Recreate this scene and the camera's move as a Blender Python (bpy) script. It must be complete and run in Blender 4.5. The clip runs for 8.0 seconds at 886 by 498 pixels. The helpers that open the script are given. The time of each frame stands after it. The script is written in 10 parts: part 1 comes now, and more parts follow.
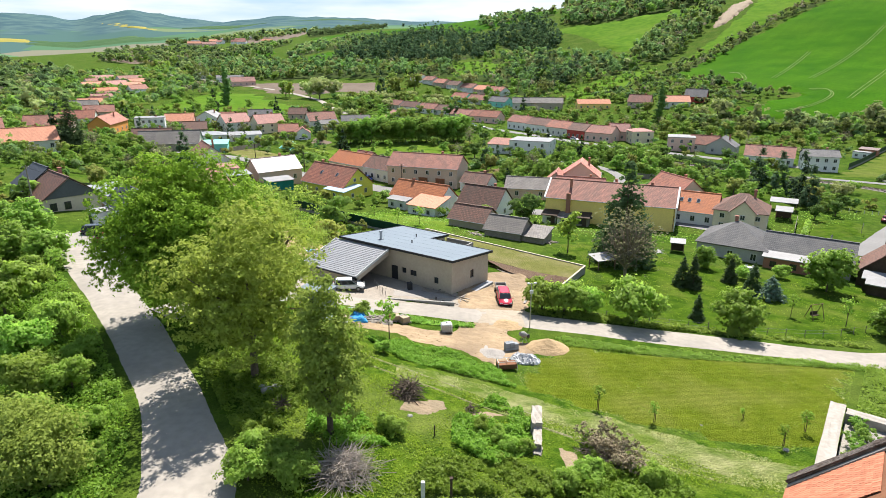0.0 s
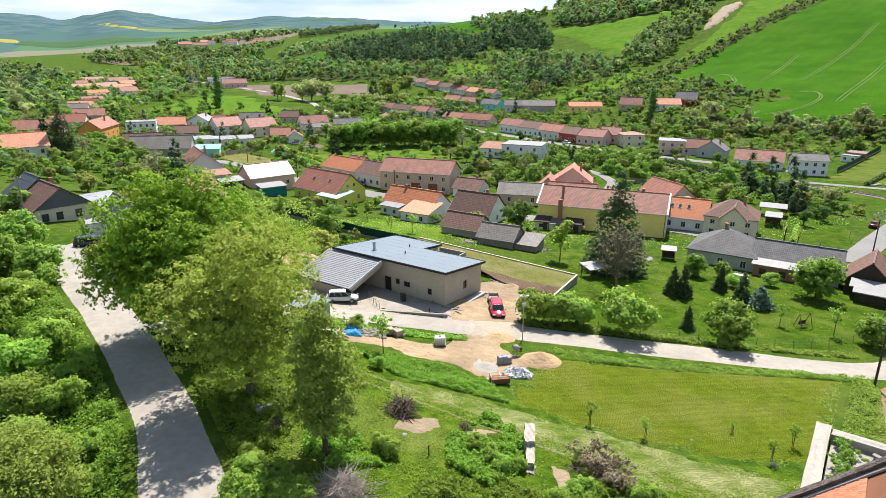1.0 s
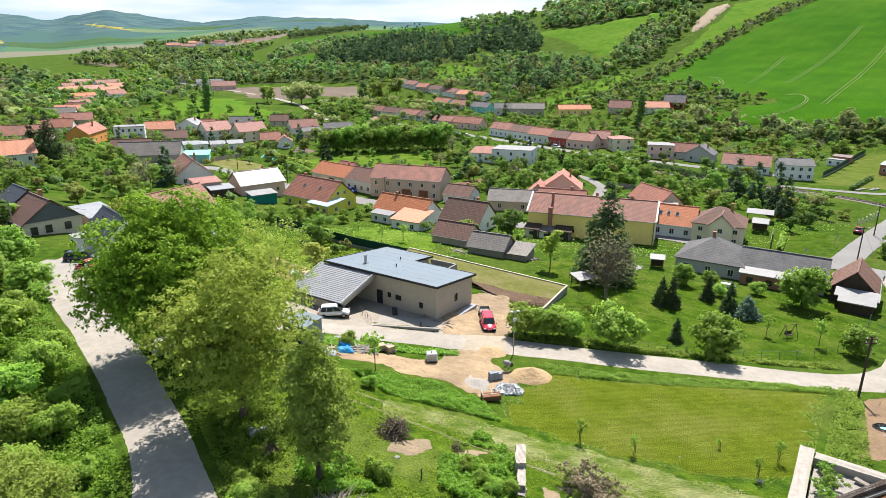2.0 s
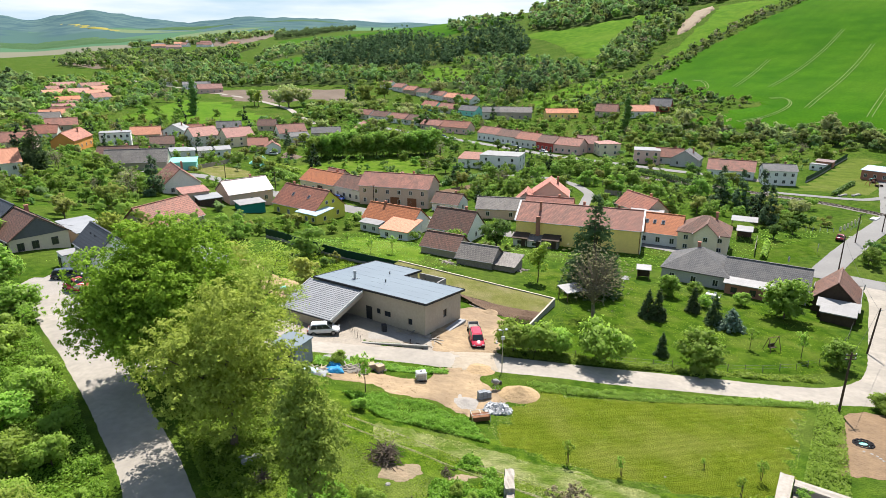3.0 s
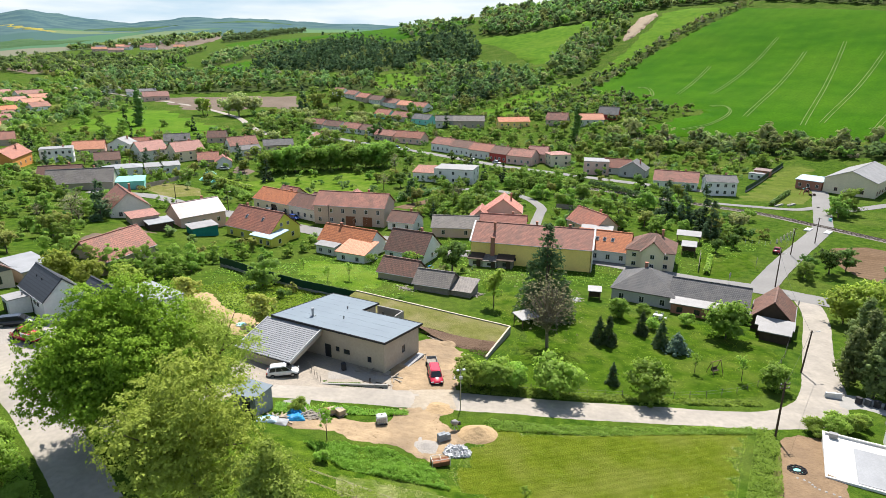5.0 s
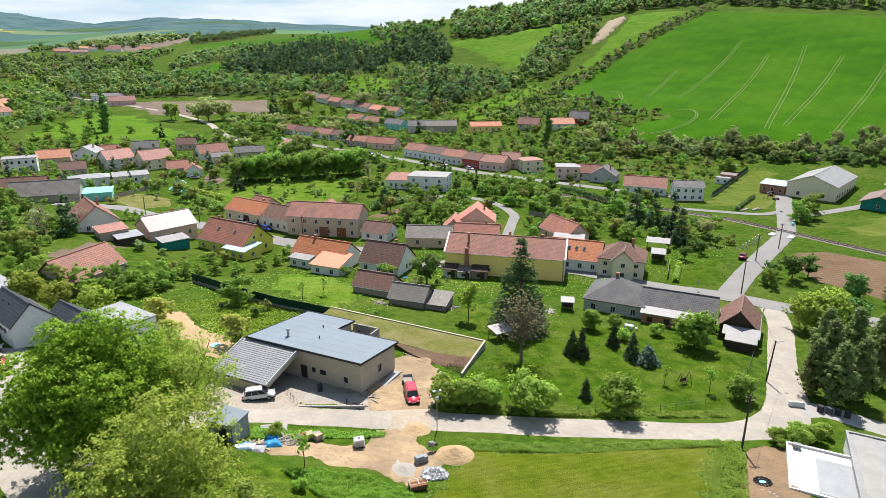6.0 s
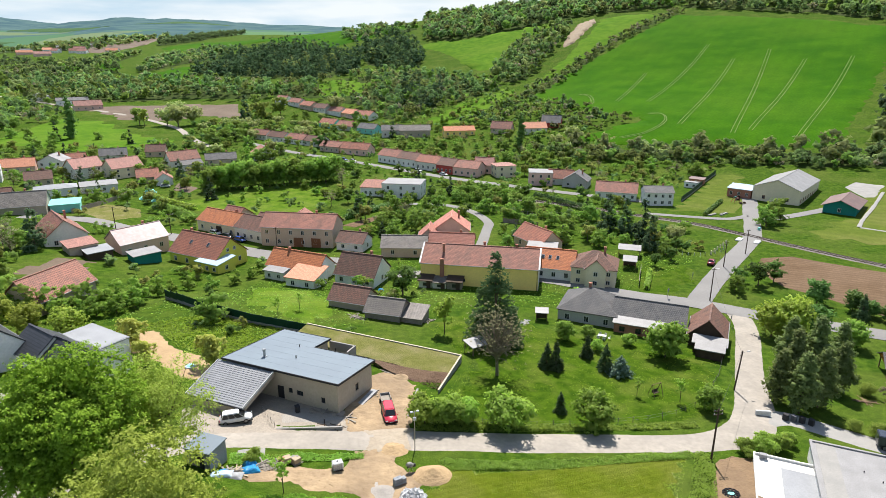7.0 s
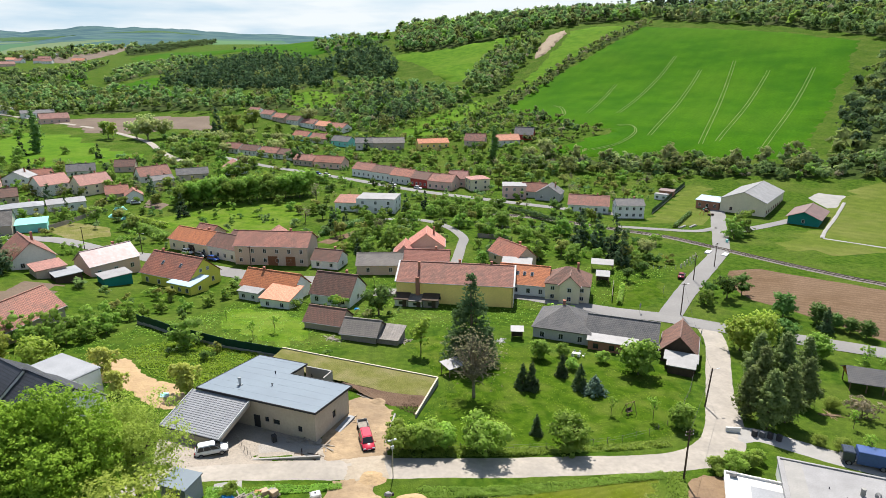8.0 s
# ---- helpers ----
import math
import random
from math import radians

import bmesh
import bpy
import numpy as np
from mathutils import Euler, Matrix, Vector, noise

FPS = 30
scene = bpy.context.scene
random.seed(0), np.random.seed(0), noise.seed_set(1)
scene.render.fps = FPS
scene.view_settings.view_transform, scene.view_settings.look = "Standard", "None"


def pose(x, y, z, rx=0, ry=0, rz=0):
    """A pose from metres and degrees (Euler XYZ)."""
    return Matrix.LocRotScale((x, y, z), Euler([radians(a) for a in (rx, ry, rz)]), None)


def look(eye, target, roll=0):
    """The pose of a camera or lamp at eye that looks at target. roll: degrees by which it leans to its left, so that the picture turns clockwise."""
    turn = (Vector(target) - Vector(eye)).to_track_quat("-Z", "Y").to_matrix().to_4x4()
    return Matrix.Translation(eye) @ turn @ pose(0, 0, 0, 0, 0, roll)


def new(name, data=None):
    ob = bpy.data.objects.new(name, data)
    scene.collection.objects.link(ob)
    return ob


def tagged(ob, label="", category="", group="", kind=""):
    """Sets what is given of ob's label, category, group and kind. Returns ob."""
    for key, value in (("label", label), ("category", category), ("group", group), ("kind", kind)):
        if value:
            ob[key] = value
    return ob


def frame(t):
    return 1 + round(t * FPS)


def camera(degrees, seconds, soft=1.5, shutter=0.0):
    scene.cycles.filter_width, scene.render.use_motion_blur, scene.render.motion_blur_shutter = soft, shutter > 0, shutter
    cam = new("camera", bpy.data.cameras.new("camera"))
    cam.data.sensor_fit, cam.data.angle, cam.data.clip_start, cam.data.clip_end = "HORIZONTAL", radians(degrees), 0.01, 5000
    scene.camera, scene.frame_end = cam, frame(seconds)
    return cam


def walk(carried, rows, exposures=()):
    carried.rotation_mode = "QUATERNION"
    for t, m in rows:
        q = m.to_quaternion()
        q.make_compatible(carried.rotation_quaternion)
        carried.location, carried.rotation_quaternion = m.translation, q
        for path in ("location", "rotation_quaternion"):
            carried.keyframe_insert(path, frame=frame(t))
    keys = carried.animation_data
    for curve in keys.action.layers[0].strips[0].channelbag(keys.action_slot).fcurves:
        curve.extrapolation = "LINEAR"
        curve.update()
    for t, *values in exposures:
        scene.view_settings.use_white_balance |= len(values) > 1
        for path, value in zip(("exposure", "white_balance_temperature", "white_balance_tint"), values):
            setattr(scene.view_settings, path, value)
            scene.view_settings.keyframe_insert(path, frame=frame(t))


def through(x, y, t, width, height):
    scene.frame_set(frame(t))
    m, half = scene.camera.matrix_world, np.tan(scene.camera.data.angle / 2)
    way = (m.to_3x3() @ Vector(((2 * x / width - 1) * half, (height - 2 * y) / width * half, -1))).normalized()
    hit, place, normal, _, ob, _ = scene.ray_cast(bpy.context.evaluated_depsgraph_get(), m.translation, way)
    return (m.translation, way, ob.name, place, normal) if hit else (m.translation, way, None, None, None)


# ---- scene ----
from mathutils.bvhtree import BVHTree

# The drone rises straight up and turns slowly to its right.
cam = camera(71.9, 8.0, soft=0.6)
METRES, EYE, TILT, LEAN, TURN = 20.0, 30.0, -17.65, 0.0, 0.0
ROWS = [
    (0.0, 0.0, 0.0, 0.0, 0.0, -0.0, 0.0),
    (0.5, -0.0009, -0.0121, 0.0364, -0.28, -0.01, 0.08),
    (1.0, -0.0023, -0.026, 0.079, -0.68, -0.01, 0.21),
    (1.5, -0.0044, -0.0394, 0.1234, -1.12, -0.01, 0.36),
    (3.0, -0.0041, -0.09, 0.2889, -2.61, -0.03, 0.84),
    (3.5, -0.0025, -0.1099, 0.352, -3.39, -0.03, 1.08),
    (4.0, -0.0024, -0.1319, 0.421, -4.49, -0.04, 1.42),
    (4.5, -0.0036, -0.1526, 0.4836, -5.55, -0.07, 1.76),
    (6.0, -0.0053, -0.2176, 0.6869, -9.13, -0.19, 2.93),
    (6.5, -0.0071, -0.2386, 0.7523, -10.26, -0.25, 3.32),
    (7.0, -0.0059, -0.2621, 0.8229, -11.47, -0.32, 3.68),
    (7.5, -0.0055, -0.2822, 0.8863, -12.59, -0.38, 4.03),
    (7.9, -0.0052, -0.2985, 0.9390, -13.55, -0.30, 4.33),
    (8.0, -0.005, -0.3024, 0.953, -13.79, 0.25, 4.41),
]
walk(cam, [(t, pose(0, 0, EYE, TILT, LEAN, TURN) @ pose(METRES * x, METRES * y, METRES * z, 90 + pitch, roll, yaw)) for t, x, y, z, yaw, pitch, roll in ROWS], [(0.0, 1.08), (3.0, 1.02), (5.0, 0.97), (8.0, 0.9)])

# ---- sky and sun: a bright spring noon, the sun high beyond the village ----
SUN_EL, SUN_AZ = radians(56), radians(17)  # azimuth from +y towards +x
world = bpy.data.worlds.new("sky")
scene.world = world
world.use_nodes = True
wn, wl = world.node_tree.nodes, world.node_tree.links
wn.clear()
w_out, w_bg = wn.new("ShaderNodeOutputWorld"), wn.new("ShaderNodeBackground")
w_sky = wn.new("ShaderNodeTexSky")
w_sky.sky_type, w_sky.sun_disc = "NISHITA", False
w_sky.sun_elevation, w_sky.sun_rotation = SUN_EL, SUN_AZ
w_sky.air_density, w_sky.dust_density = 1.0, 0.6
w_bg.inputs["Strength"].default_value = 0.094
w_tc, w_map, w_noise, w_ramp, w_mix = (wn.new("ShaderNodeTexCoord"), wn.new("ShaderNodeMapping"), wn.new("ShaderNodeTexNoise"), wn.new("ShaderNodeValToRGB"), wn.new("ShaderNodeMix"))
w_map.inputs["Scale"].default_value = (3.0, 3.0, 20.0)
w_noise.inputs["Scale"].default_value, w_noise.inputs["Detail"].default_value = 1.6, 6.0
w_ramp.color_ramp.elements[0].position, w_ramp.color_ramp.elements[1].position = 0.3, 0.58
# the pale haze lies along the horizon and thins out towards the zenith
w_sep, w_low = wn.new("ShaderNodeSeparateXYZ"), wn.new("ShaderNodeMapRange")
w_low.inputs["From Min"].default_value, w_low.inputs["From Max"].default_value = 0.08, 0.42
w_low.inputs["To Min"].default_value, w_low.inputs["To Max"].default_value = 1.0, 0.12
w_cloud = wn.new("ShaderNodeMix")
w_mix.data_type = w_cloud.data_type = "RGBA"
w_cloud.inputs["A"].default_value, w_cloud.inputs["B"].default_value = (3.0, 4.1, 5.0, 1), (5.2, 5.55, 5.75, 1)
wl.new(w_tc.outputs["Generated"], w_map.inputs["Vector"])
wl.new(w_map.outputs["Vector"], w_noise.inputs["Vector"])
wl.new(w_noise.outputs["Fac"], w_ramp.inputs["Fac"])
wl.new(w_ramp.outputs["Color"], w_cloud.inputs["Factor"])
wl.new(w_tc.outputs["Generated"], w_sep.inputs["Vector"])
wl.new(w_sep.outputs["Z"], w_low.inputs["Value"])
wl.new(w_low.outputs["Result"], w_mix.inputs["Factor"])
wl.new(w_sky.outputs["Color"], w_mix.inputs["A"])
wl.new(w_cloud.outputs["Result"], w_mix.inputs["B"])
wl.new(w_mix.outputs["Result"], w_bg.inputs["Color"])
wl.new(w_bg.outputs["Background"], w_out.inputs["Surface"])

sun = new("sun", bpy.data.lights.new("sun", "SUN"))
sun.data.energy, sun.data.angle, sun.data.color = 5.0, radians(0.53), (1.0, 0.945, 0.885)
sun.matrix_world = look((0, 0, 0), (-math.sin(SUN_AZ) * math.cos(SUN_EL), -math.cos(SUN_AZ) * math.cos(SUN_EL), -math.sin(SUN_EL)))


# ---- materials ----
REFLECT = 0.52  # paints and earths are named at full brightness and toned to their true reflectance


def toned(*cs):
    return [None if c is None else tuple(v * REFLECT for v in c) for c in cs]


def nodes_of(name):
    m = bpy.data.materials.new(name)
    m.use_nodes = True
    return m, m.node_tree.nodes, m.node_tree.links, m.node_tree.nodes["Principled BSDF"]


def mixed(n, l, fac, a, b, blend="MIX"):
    k = n.new("ShaderNodeMix")
    k.data_type, k.blend_type = "RGBA", blend
    for slot, v in (("Factor", fac), ("A", a), ("B", b)):
        if isinstance(v, (int, float)):
            k.inputs[slot].default_value = v
        elif isinstance(v, tuple):
            k.inputs[slot].default_value = (*v[:3], 1)
        else:
            l.new(v, k.inputs[slot])
    return k.outputs["Result"]


def noisy(n, l, scale, detail=4.0, low=0.35, high=0.65, coords="Object", stretch=(1, 1, 1)):
    if coords == "World":
        src = n.new("ShaderNodeNewGeometry").outputs["Position"]
    else:
        src = n.new("ShaderNodeTexCoord").outputs[coords]
    mp, tx, rg = n.new("ShaderNodeMapping"), n.new("ShaderNodeTexNoise"), n.new("ShaderNodeMapRange")
    mp.inputs["Scale"].default_value = stretch
    tx.inputs["Scale"].default_value, tx.inputs["Detail"].default_value = scale, detail
    rg.inputs["From Min"].default_value, rg.inputs["From Max"].default_value = low, high
    l.new(src, mp.inputs["Vector"])
    l.new(mp.outputs["Vector"], tx.inputs["Vector"])
    l.new(tx.outputs["Fac"], rg.inputs["Value"])
    return rg.outputs["Result"]


def bumped(n, l, p, height, strength, distance):
    b = n.new("ShaderNodeBump")
    b.inputs["Strength"].default_value, b.inputs["Distance"].default_value = strength, distance
    l.new(height, b.inputs["Height"])
    l.new(b.outputs["Normal"], p.inputs["Normal"])


def plain(name, c1, c2=None, c3=None, big=0.4, fine=6.0, rough=0.8, bump=0.3, dist=0.02, metal=0.0, coords="Object", vary=0.0, spec=0.15):
    """Two-scale mottled surface: c1 and c2 in large patches, c3 in fine grain."""
    c1, c2, c3 = toned(c1, c2, c3)
    m, n, l, p = nodes_of(name)
    c2 = c2 or tuple(v * 0.8 for v in c1)
    c3 = c3 or tuple(v * 0.65 for v in c1)
    f = noisy(n, l, fine, 5.0, 0.35, 0.75, coords)
    col = mixed(n, l, noisy(n, l, big, 3.0, 0.35, 0.65, coords), c1, c2)
    k = n.new("ShaderNodeMath")
    k.operation = "MULTIPLY"
    k.inputs[1].default_value = 0.55
    l.new(f, k.inputs[0])
    col = mixed(n, l, k.outputs[0], col, c3)
    if vary:
        info, hsv, rg = n.new("ShaderNodeObjectInfo"), n.new("ShaderNodeHueSaturation"), n.new("ShaderNodeMapRange")
        rg.inputs["To Min"].default_value, rg.inputs["To Max"].default_value = 1 - vary, 1 + vary
        l.new(info.outputs["Random"], rg.inputs["Value"])
        l.new(rg.outputs["Result"], hsv.inputs["Value"])
        l.new(col, hsv.inputs["Color"])
        col = hsv.outputs["Color"]
    l.new(col, p.inputs["Base Color"])
    p.inputs["Roughness"].default_value, p.inputs["Metallic"].default_value = rough, metal
    p.inputs["Specular IOR Level"].default_value = spec
    if bump:
        bumped(n, l, p, f, bump, dist)
    return m


def tiled(name, c1, c2, mortar, w=0.34, hgt=0.36, rough=0.75, stain=(0.10, 0.085, 0.07), stained=0.35, turn=0.0):
    """Roof tiles: courses with single tiles of uneven colour, weather stains over them."""
    c1, c2, mortar, stain = toned(c1, c2, mortar, stain)
    m, n, l, p = nodes_of(name)
    tc, mp, br = n.new("ShaderNodeTexCoord"), n.new("ShaderNodeMapping"), n.new("ShaderNodeTexBrick")
    mp.inputs["Rotation"].default_value = (0, 0, radians(turn))
    br.inputs["Color1"].default_value, br.inputs["Color2"].default_value, br.inputs["Mortar"].default_value = (*c1, 1), (*c2, 1), (*mortar, 1)
    br.inputs["Scale"].default_value, br.inputs["Mortar Size"].default_value = 1.0, 0.035
    br.inputs["Brick Width"].default_value, br.inputs["Row Height"].default_value = w, hgt
    br.inputs["Bias"].default_value = -0.1
    l.new(tc.outputs["Object"], mp.inputs["Vector"])
    l.new(mp.outputs["Vector"], br.inputs["Vector"])
    k = n.new("ShaderNodeMath")
    k.operation = "MULTIPLY"
    k.inputs[1].default_value = stained
    l.new(noisy(n, l, 0.5, 6.0, 0.4, 0.7), k.inputs[0])
    col = mixed(n, l, k.outputs[0], br.outputs["Color"], stain)
    info, hsv, rg = n.new("ShaderNodeObjectInfo"), n.new("ShaderNodeHueSaturation"), n.new("ShaderNodeMapRange")
    rg.inputs["To Min"].default_value, rg.inputs["To Max"].default_value = 0.85, 1.15
    l.new(info.outputs["Random"], rg.inputs["Value"])
    l.new(rg.outputs["Result"], hsv.inputs["Value"])
    l.new(col, hsv.inputs["Color"])
    l.new(hsv.outputs["Color"], p.inputs["Base Color"])
    p.inputs["Roughness"].default_value = rough
    p.inputs["Specular IOR Level"].default_value = 0.3
    bumped(n, l, p, br.outputs["Fac"], -0.6, 0.03)
    return m


def leafy(name, dark, light, through=0.5, rough=0.5, gain=1.7, gloss=0.1, calm=0.55, steady=False, thin=0.0):
    """Leaves: each one its own green, whole boughs lighter or darker, some light passing through. thin: the share of gaps in a far clump of leaves."""
    m, n, l, p = nodes_of(name)
    geo, obj = n.new("ShaderNodeNewGeometry"), n.new("ShaderNodeObjectInfo")
    dark, light = tuple(a * 0.85 + b * 0.3 for a, b in zip(dark, light)), tuple(b * 1.32 for b in light)
    dark, light = (max(dark[0] * 0.94, dark[1] * 0.48), dark[1], dark[2] * 1.12), (max(light[0] * 0.94, light[1] * 0.5), light[1], light[2] * 1.12)
    mean = tuple((a + b) * 0.46 for a, b in zip(dark, light))
    dark, light = tuple(a + (c - a) * calm for a, c in zip(dark, mean)), tuple(b + (c - b) * calm for b, c in zip(light, mean))
    each = n.new("ShaderNodeMapRange")
    each.inputs["To Min"].default_value, each.inputs["To Max"].default_value = 0.25, 0.72
    l.new(geo.outputs["Random Per Island"], each.inputs["Value"])
    col = mixed(n, l, each.outputs["Result"], dark, light)
    bough = n.new("ShaderNodeMath")
    bough.operation = "MULTIPLY"
    bough.inputs[1].default_value = 0.55
    l.new(noisy(n, l, 0.3, 2.0, 0.38, 0.66, "World"), bough.inputs[0])
    col = mixed(n, l, bough.outputs[0], col, tuple(a * 0.75 + b * 0.2 for a, b in zip(dark, light)))
    hsv, rg, hue = n.new("ShaderNodeHueSaturation"), n.new("ShaderNodeMapRange"), n.new("ShaderNodeMapRange")
    rg.inputs["To Min"].default_value, rg.inputs["To Max"].default_value = 0.78, 1.2
    hue.inputs["To Min"].default_value, hue.inputs["To Max"].default_value = 0.474, 0.503
    if steady:
        rg.inputs["Value"].default_value = hue.inputs["Value"].default_value = 0.5
    else:
        l.new(obj.outputs["Random"], rg.inputs["Value"])
        l.new(obj.outputs["Random"], hue.inputs["Value"])
    l.new(rg.outputs["Result"], hsv.inputs["Value"])
    l.new(hue.outputs["Result"], hsv.inputs["Hue"])
    l.new(col, hsv.inputs["Color"])
    col = hsv.outputs["Color"]
    l.new(col, p.inputs["Base Color"])
    p.inputs["Roughness"].default_value = rough
    p.inputs["Specular IOR Level"].default_value = gloss
    tr, mx = n.new("ShaderNodeBsdfTranslucent"), n.new("ShaderNodeMixShader")
    gain = 1 + (gain - 1) * 0.8
    l.new(mixed(n, l, 1.0, col, (gain * 0.96, gain, gain * 0.85), "MULTIPLY"), tr.inputs["Color"])
    mx.inputs["Fac"].default_value = through * (0.66 if steady else 0.86)
    l.new(p.outputs["BSDF"], mx.inputs[1])
    l.new(tr.outputs["BSDF"], mx.inputs[2])
    if thin:
        gap, loose = n.new("ShaderNodeBsdfTransparent"), n.new("ShaderNodeMixShader")
        loose.inputs["Fac"].default_value = thin
        l.new(mx.outputs["Shader"], loose.inputs[1])
        l.new(gap.outputs["BSDF"], loose.inputs[2])
        mx = loose
    l.new(mx.outputs["Shader"], n["Material Output"].inputs["Surface"])
    return m


def turf(name, dark, light, dry, big=0.08, mid=0.7, fine=5.0, dryness=0.35, bump=0.8, stripes=None, stretch=(1, 1, 1)):
    """Grass seen from above: patches, tufts, dry blades; optional mower or seed-drill stripes (angle, spacing, depth)."""
    dark, light, dry = [(c[0], c[1] * 1.04, c[2] * 1.3) for c in toned(dark, light, dry)]
    m, n, l, p = nodes_of(name)
    f = noisy(n, l, fine, 6.0, 0.3, 0.7, "World", stretch)
    col = mixed(n, l, noisy(n, l, mid, 5.0, 0.35, 0.65, "World", stretch), dark, light)
    k = n.new("ShaderNodeMath")
    k.operation = "MULTIPLY"
    k.inputs[1].default_value = dryness
    l.new(noisy(n, l, big, 6.0, 0.45, 0.7, "World"), k.inputs[0])
    col = mixed(n, l, k.outputs[0], col, dry)
    if stripes:
        angle, spacing, depth = stripes
        g, mp, wv, mm = n.new("ShaderNodeNewGeometry"), n.new("ShaderNodeMapping"), n.new("ShaderNodeTexWave"), n.new("ShaderNodeMath")
        mp.inputs["Rotation"].default_value = (0, 0, radians(-angle))
        wv.bands_direction = "X"
        wv.inputs["Scale"].default_value, wv.inputs["Distortion"].default_value, wv.inputs["Detail Scale"].default_value = 0.314 / spacing, 4.0, 0.6
        mm.operation = "MULTIPLY"
        mm.inputs[1].default_value = depth
        l.new(g.outputs["Position"], mp.inputs["Vector"])
        l.new(mp.outputs["Vector"], wv.inputs["Vector"])
        l.new(wv.outputs["Fac"], mm.inputs[0])
        col = mixed(n, l, mm.outputs[0], col, tuple(v * 0.55 for v in dark))
    k2 = n.new("ShaderNodeMath")
    k2.operation = "MULTIPLY"
    k2.inputs[1].default_value = 0.5
    l.new(f, k2.inputs[0])
    col = mixed(n, l, k2.outputs[0], col, tuple(v * 0.5 for v in dark))
    l.new(col, p.inputs["Base Color"])
    p.inputs["Roughness"].default_value = 1.0
    p.inputs["Specular IOR Level"].default_value = 0.03
    bumped(n, l, p, f, bump, 0.12)
    return m


M = {}
M["meadow"] = turf("meadow", (0.058, 0.13, 0.009), (0.146, 0.242, 0.018), (0.255, 0.285, 0.05), dryness=0.5)
M["spring_grass"] = turf("spring_grass", (0.062, 0.135, 0.007), (0.2, 0.305, 0.02), (0.35, 0.36, 0.085), big=0.16, mid=0.8, fine=6.0, dryness=0.55)
M["lawn"] = turf("lawn", (0.055, 0.122, 0.005), (0.128, 0.22, 0.011), (0.245, 0.29, 0.04), big=0.22, mid=0.6, dryness=0.7, bump=0.6)
M["bright_lawn"] = turf("bright_lawn", (0.105, 0.21, 0.012), (0.2, 0.32, 0.02), (0.32, 0.38, 0.06), big=0.12, mid=0.4, fine=3.0, dryness=0.6, bump=0.4)
M["mown"] = turf("mown", (0.19, 0.255, 0.013), (0.285, 0.345, 0.024), (0.41, 0.4, 0.075), big=0.15, fine=9.0, dryness=0.8, bump=1.0, stripes=(100, 0.9, 0.26))
M["sports"] = turf("sports", (0.15, 0.21, 0.024), (0.22, 0.275, 0.036), (0.31, 0.3, 0.075), big=0.06, mid=0.3, fine=3.0, dryness=0.7, bump=0.4, stripes=(38, 5.0, 0.16))
M["hay"] = turf("hay", (0.13, 0.21, 0.02), (0.27, 0.34, 0.05), (0.56, 0.53, 0.2), big=0.32, dryness=0.95, stretch=(0.5, 1.4, 1), stripes=(118, 1.3, 0.2))
M["crop"] = turf("crop", (0.046, 0.17, 0.002), (0.083, 0.235, 0.003), (0.125, 0.265, 0.008), big=0.012, mid=0.04, fine=0.9, dryness=0.6, bump=0.3, stripes=(-47, 11.0, 0.1))
M["tramline"] = plain("tramline", (0.17, 0.3, 0.04), (0.24, 0.33, 0.06), big=0.1, fine=0.6, coords="World", bump=0.0)
M["wood_floor"] = turf("wood_floor", (0.05, 0.085, 0.014), (0.1, 0.15, 0.025), (0.13, 0.14, 0.05), big=0.05, mid=0.2, fine=1.0, dryness=0.6)
M["pasture"] = turf("pasture", (0.105, 0.24, 0.012), (0.18, 0.335, 0.018), (0.25, 0.36, 0.035), big=0.03, mid=0.15, fine=1.5, dryness=0.5, bump=0.3)
M["dry_lawn"] = turf("dry_lawn", (0.24, 0.25, 0.05), (0.33, 0.31, 0.08), (0.46, 0.38, 0.16), big=0.25, dryness=0.8)
M["tilled"] = turf("tilled", (0.26, 0.165, 0.08), (0.34, 0.22, 0.11), (0.4, 0.27, 0.15), big=0.05, mid=0.25, fine=2.0, dryness=0.5, bump=0.8, stripes=(52, 1.8, 0.35))
M["plough"] = plain("plough", (0.21, 0.15, 0.1), (0.27, 0.2, 0.14), (0.14, 0.1, 0.07), big=0.05, fine=1.5, coords="World", bump=0.6, dist=0.1)
M["soil"] = plain("soil", (0.2, 0.12, 0.075), (0.28, 0.18, 0.11), (0.11, 0.07, 0.045), big=0.4, fine=4.0, coords="World", bump=0.9, dist=0.12)
M["sand"] = plain("sand", (0.7, 0.5, 0.27), (0.6, 0.42, 0.23), (0.46, 0.32, 0.18), big=0.5, fine=3.0, coords="World", bump=0.6, dist=0.08)
M["earth"] = plain("earth", (0.64, 0.47, 0.28), (0.4, 0.29, 0.18), (0.32, 0.22, 0.13), big=0.24, fine=1.1, coords="World", bump=0.7, dist=0.14)
M["dust"] = plain("dust", (0.64, 0.55, 0.42), (0.56, 0.47, 0.35), (0.42, 0.35, 0.26), big=0.7, fine=2.4, coords="World", bump=0.5, dist=0.06)
M["plot_earth"] = plain("plot_earth", (0.4, 0.27, 0.155), (0.32, 0.215, 0.125), (0.24, 0.16, 0.095), big=0.6, fine=3.0, coords="World", bump=0.8, dist=0.08)
M["bare_soil"] = plain("bare_soil", (0.5, 0.37, 0.24), (0.38, 0.3, 0.19), (0.27, 0.21, 0.13), big=0.5, fine=3.0, coords="World", bump=0.8, dist=0.08)
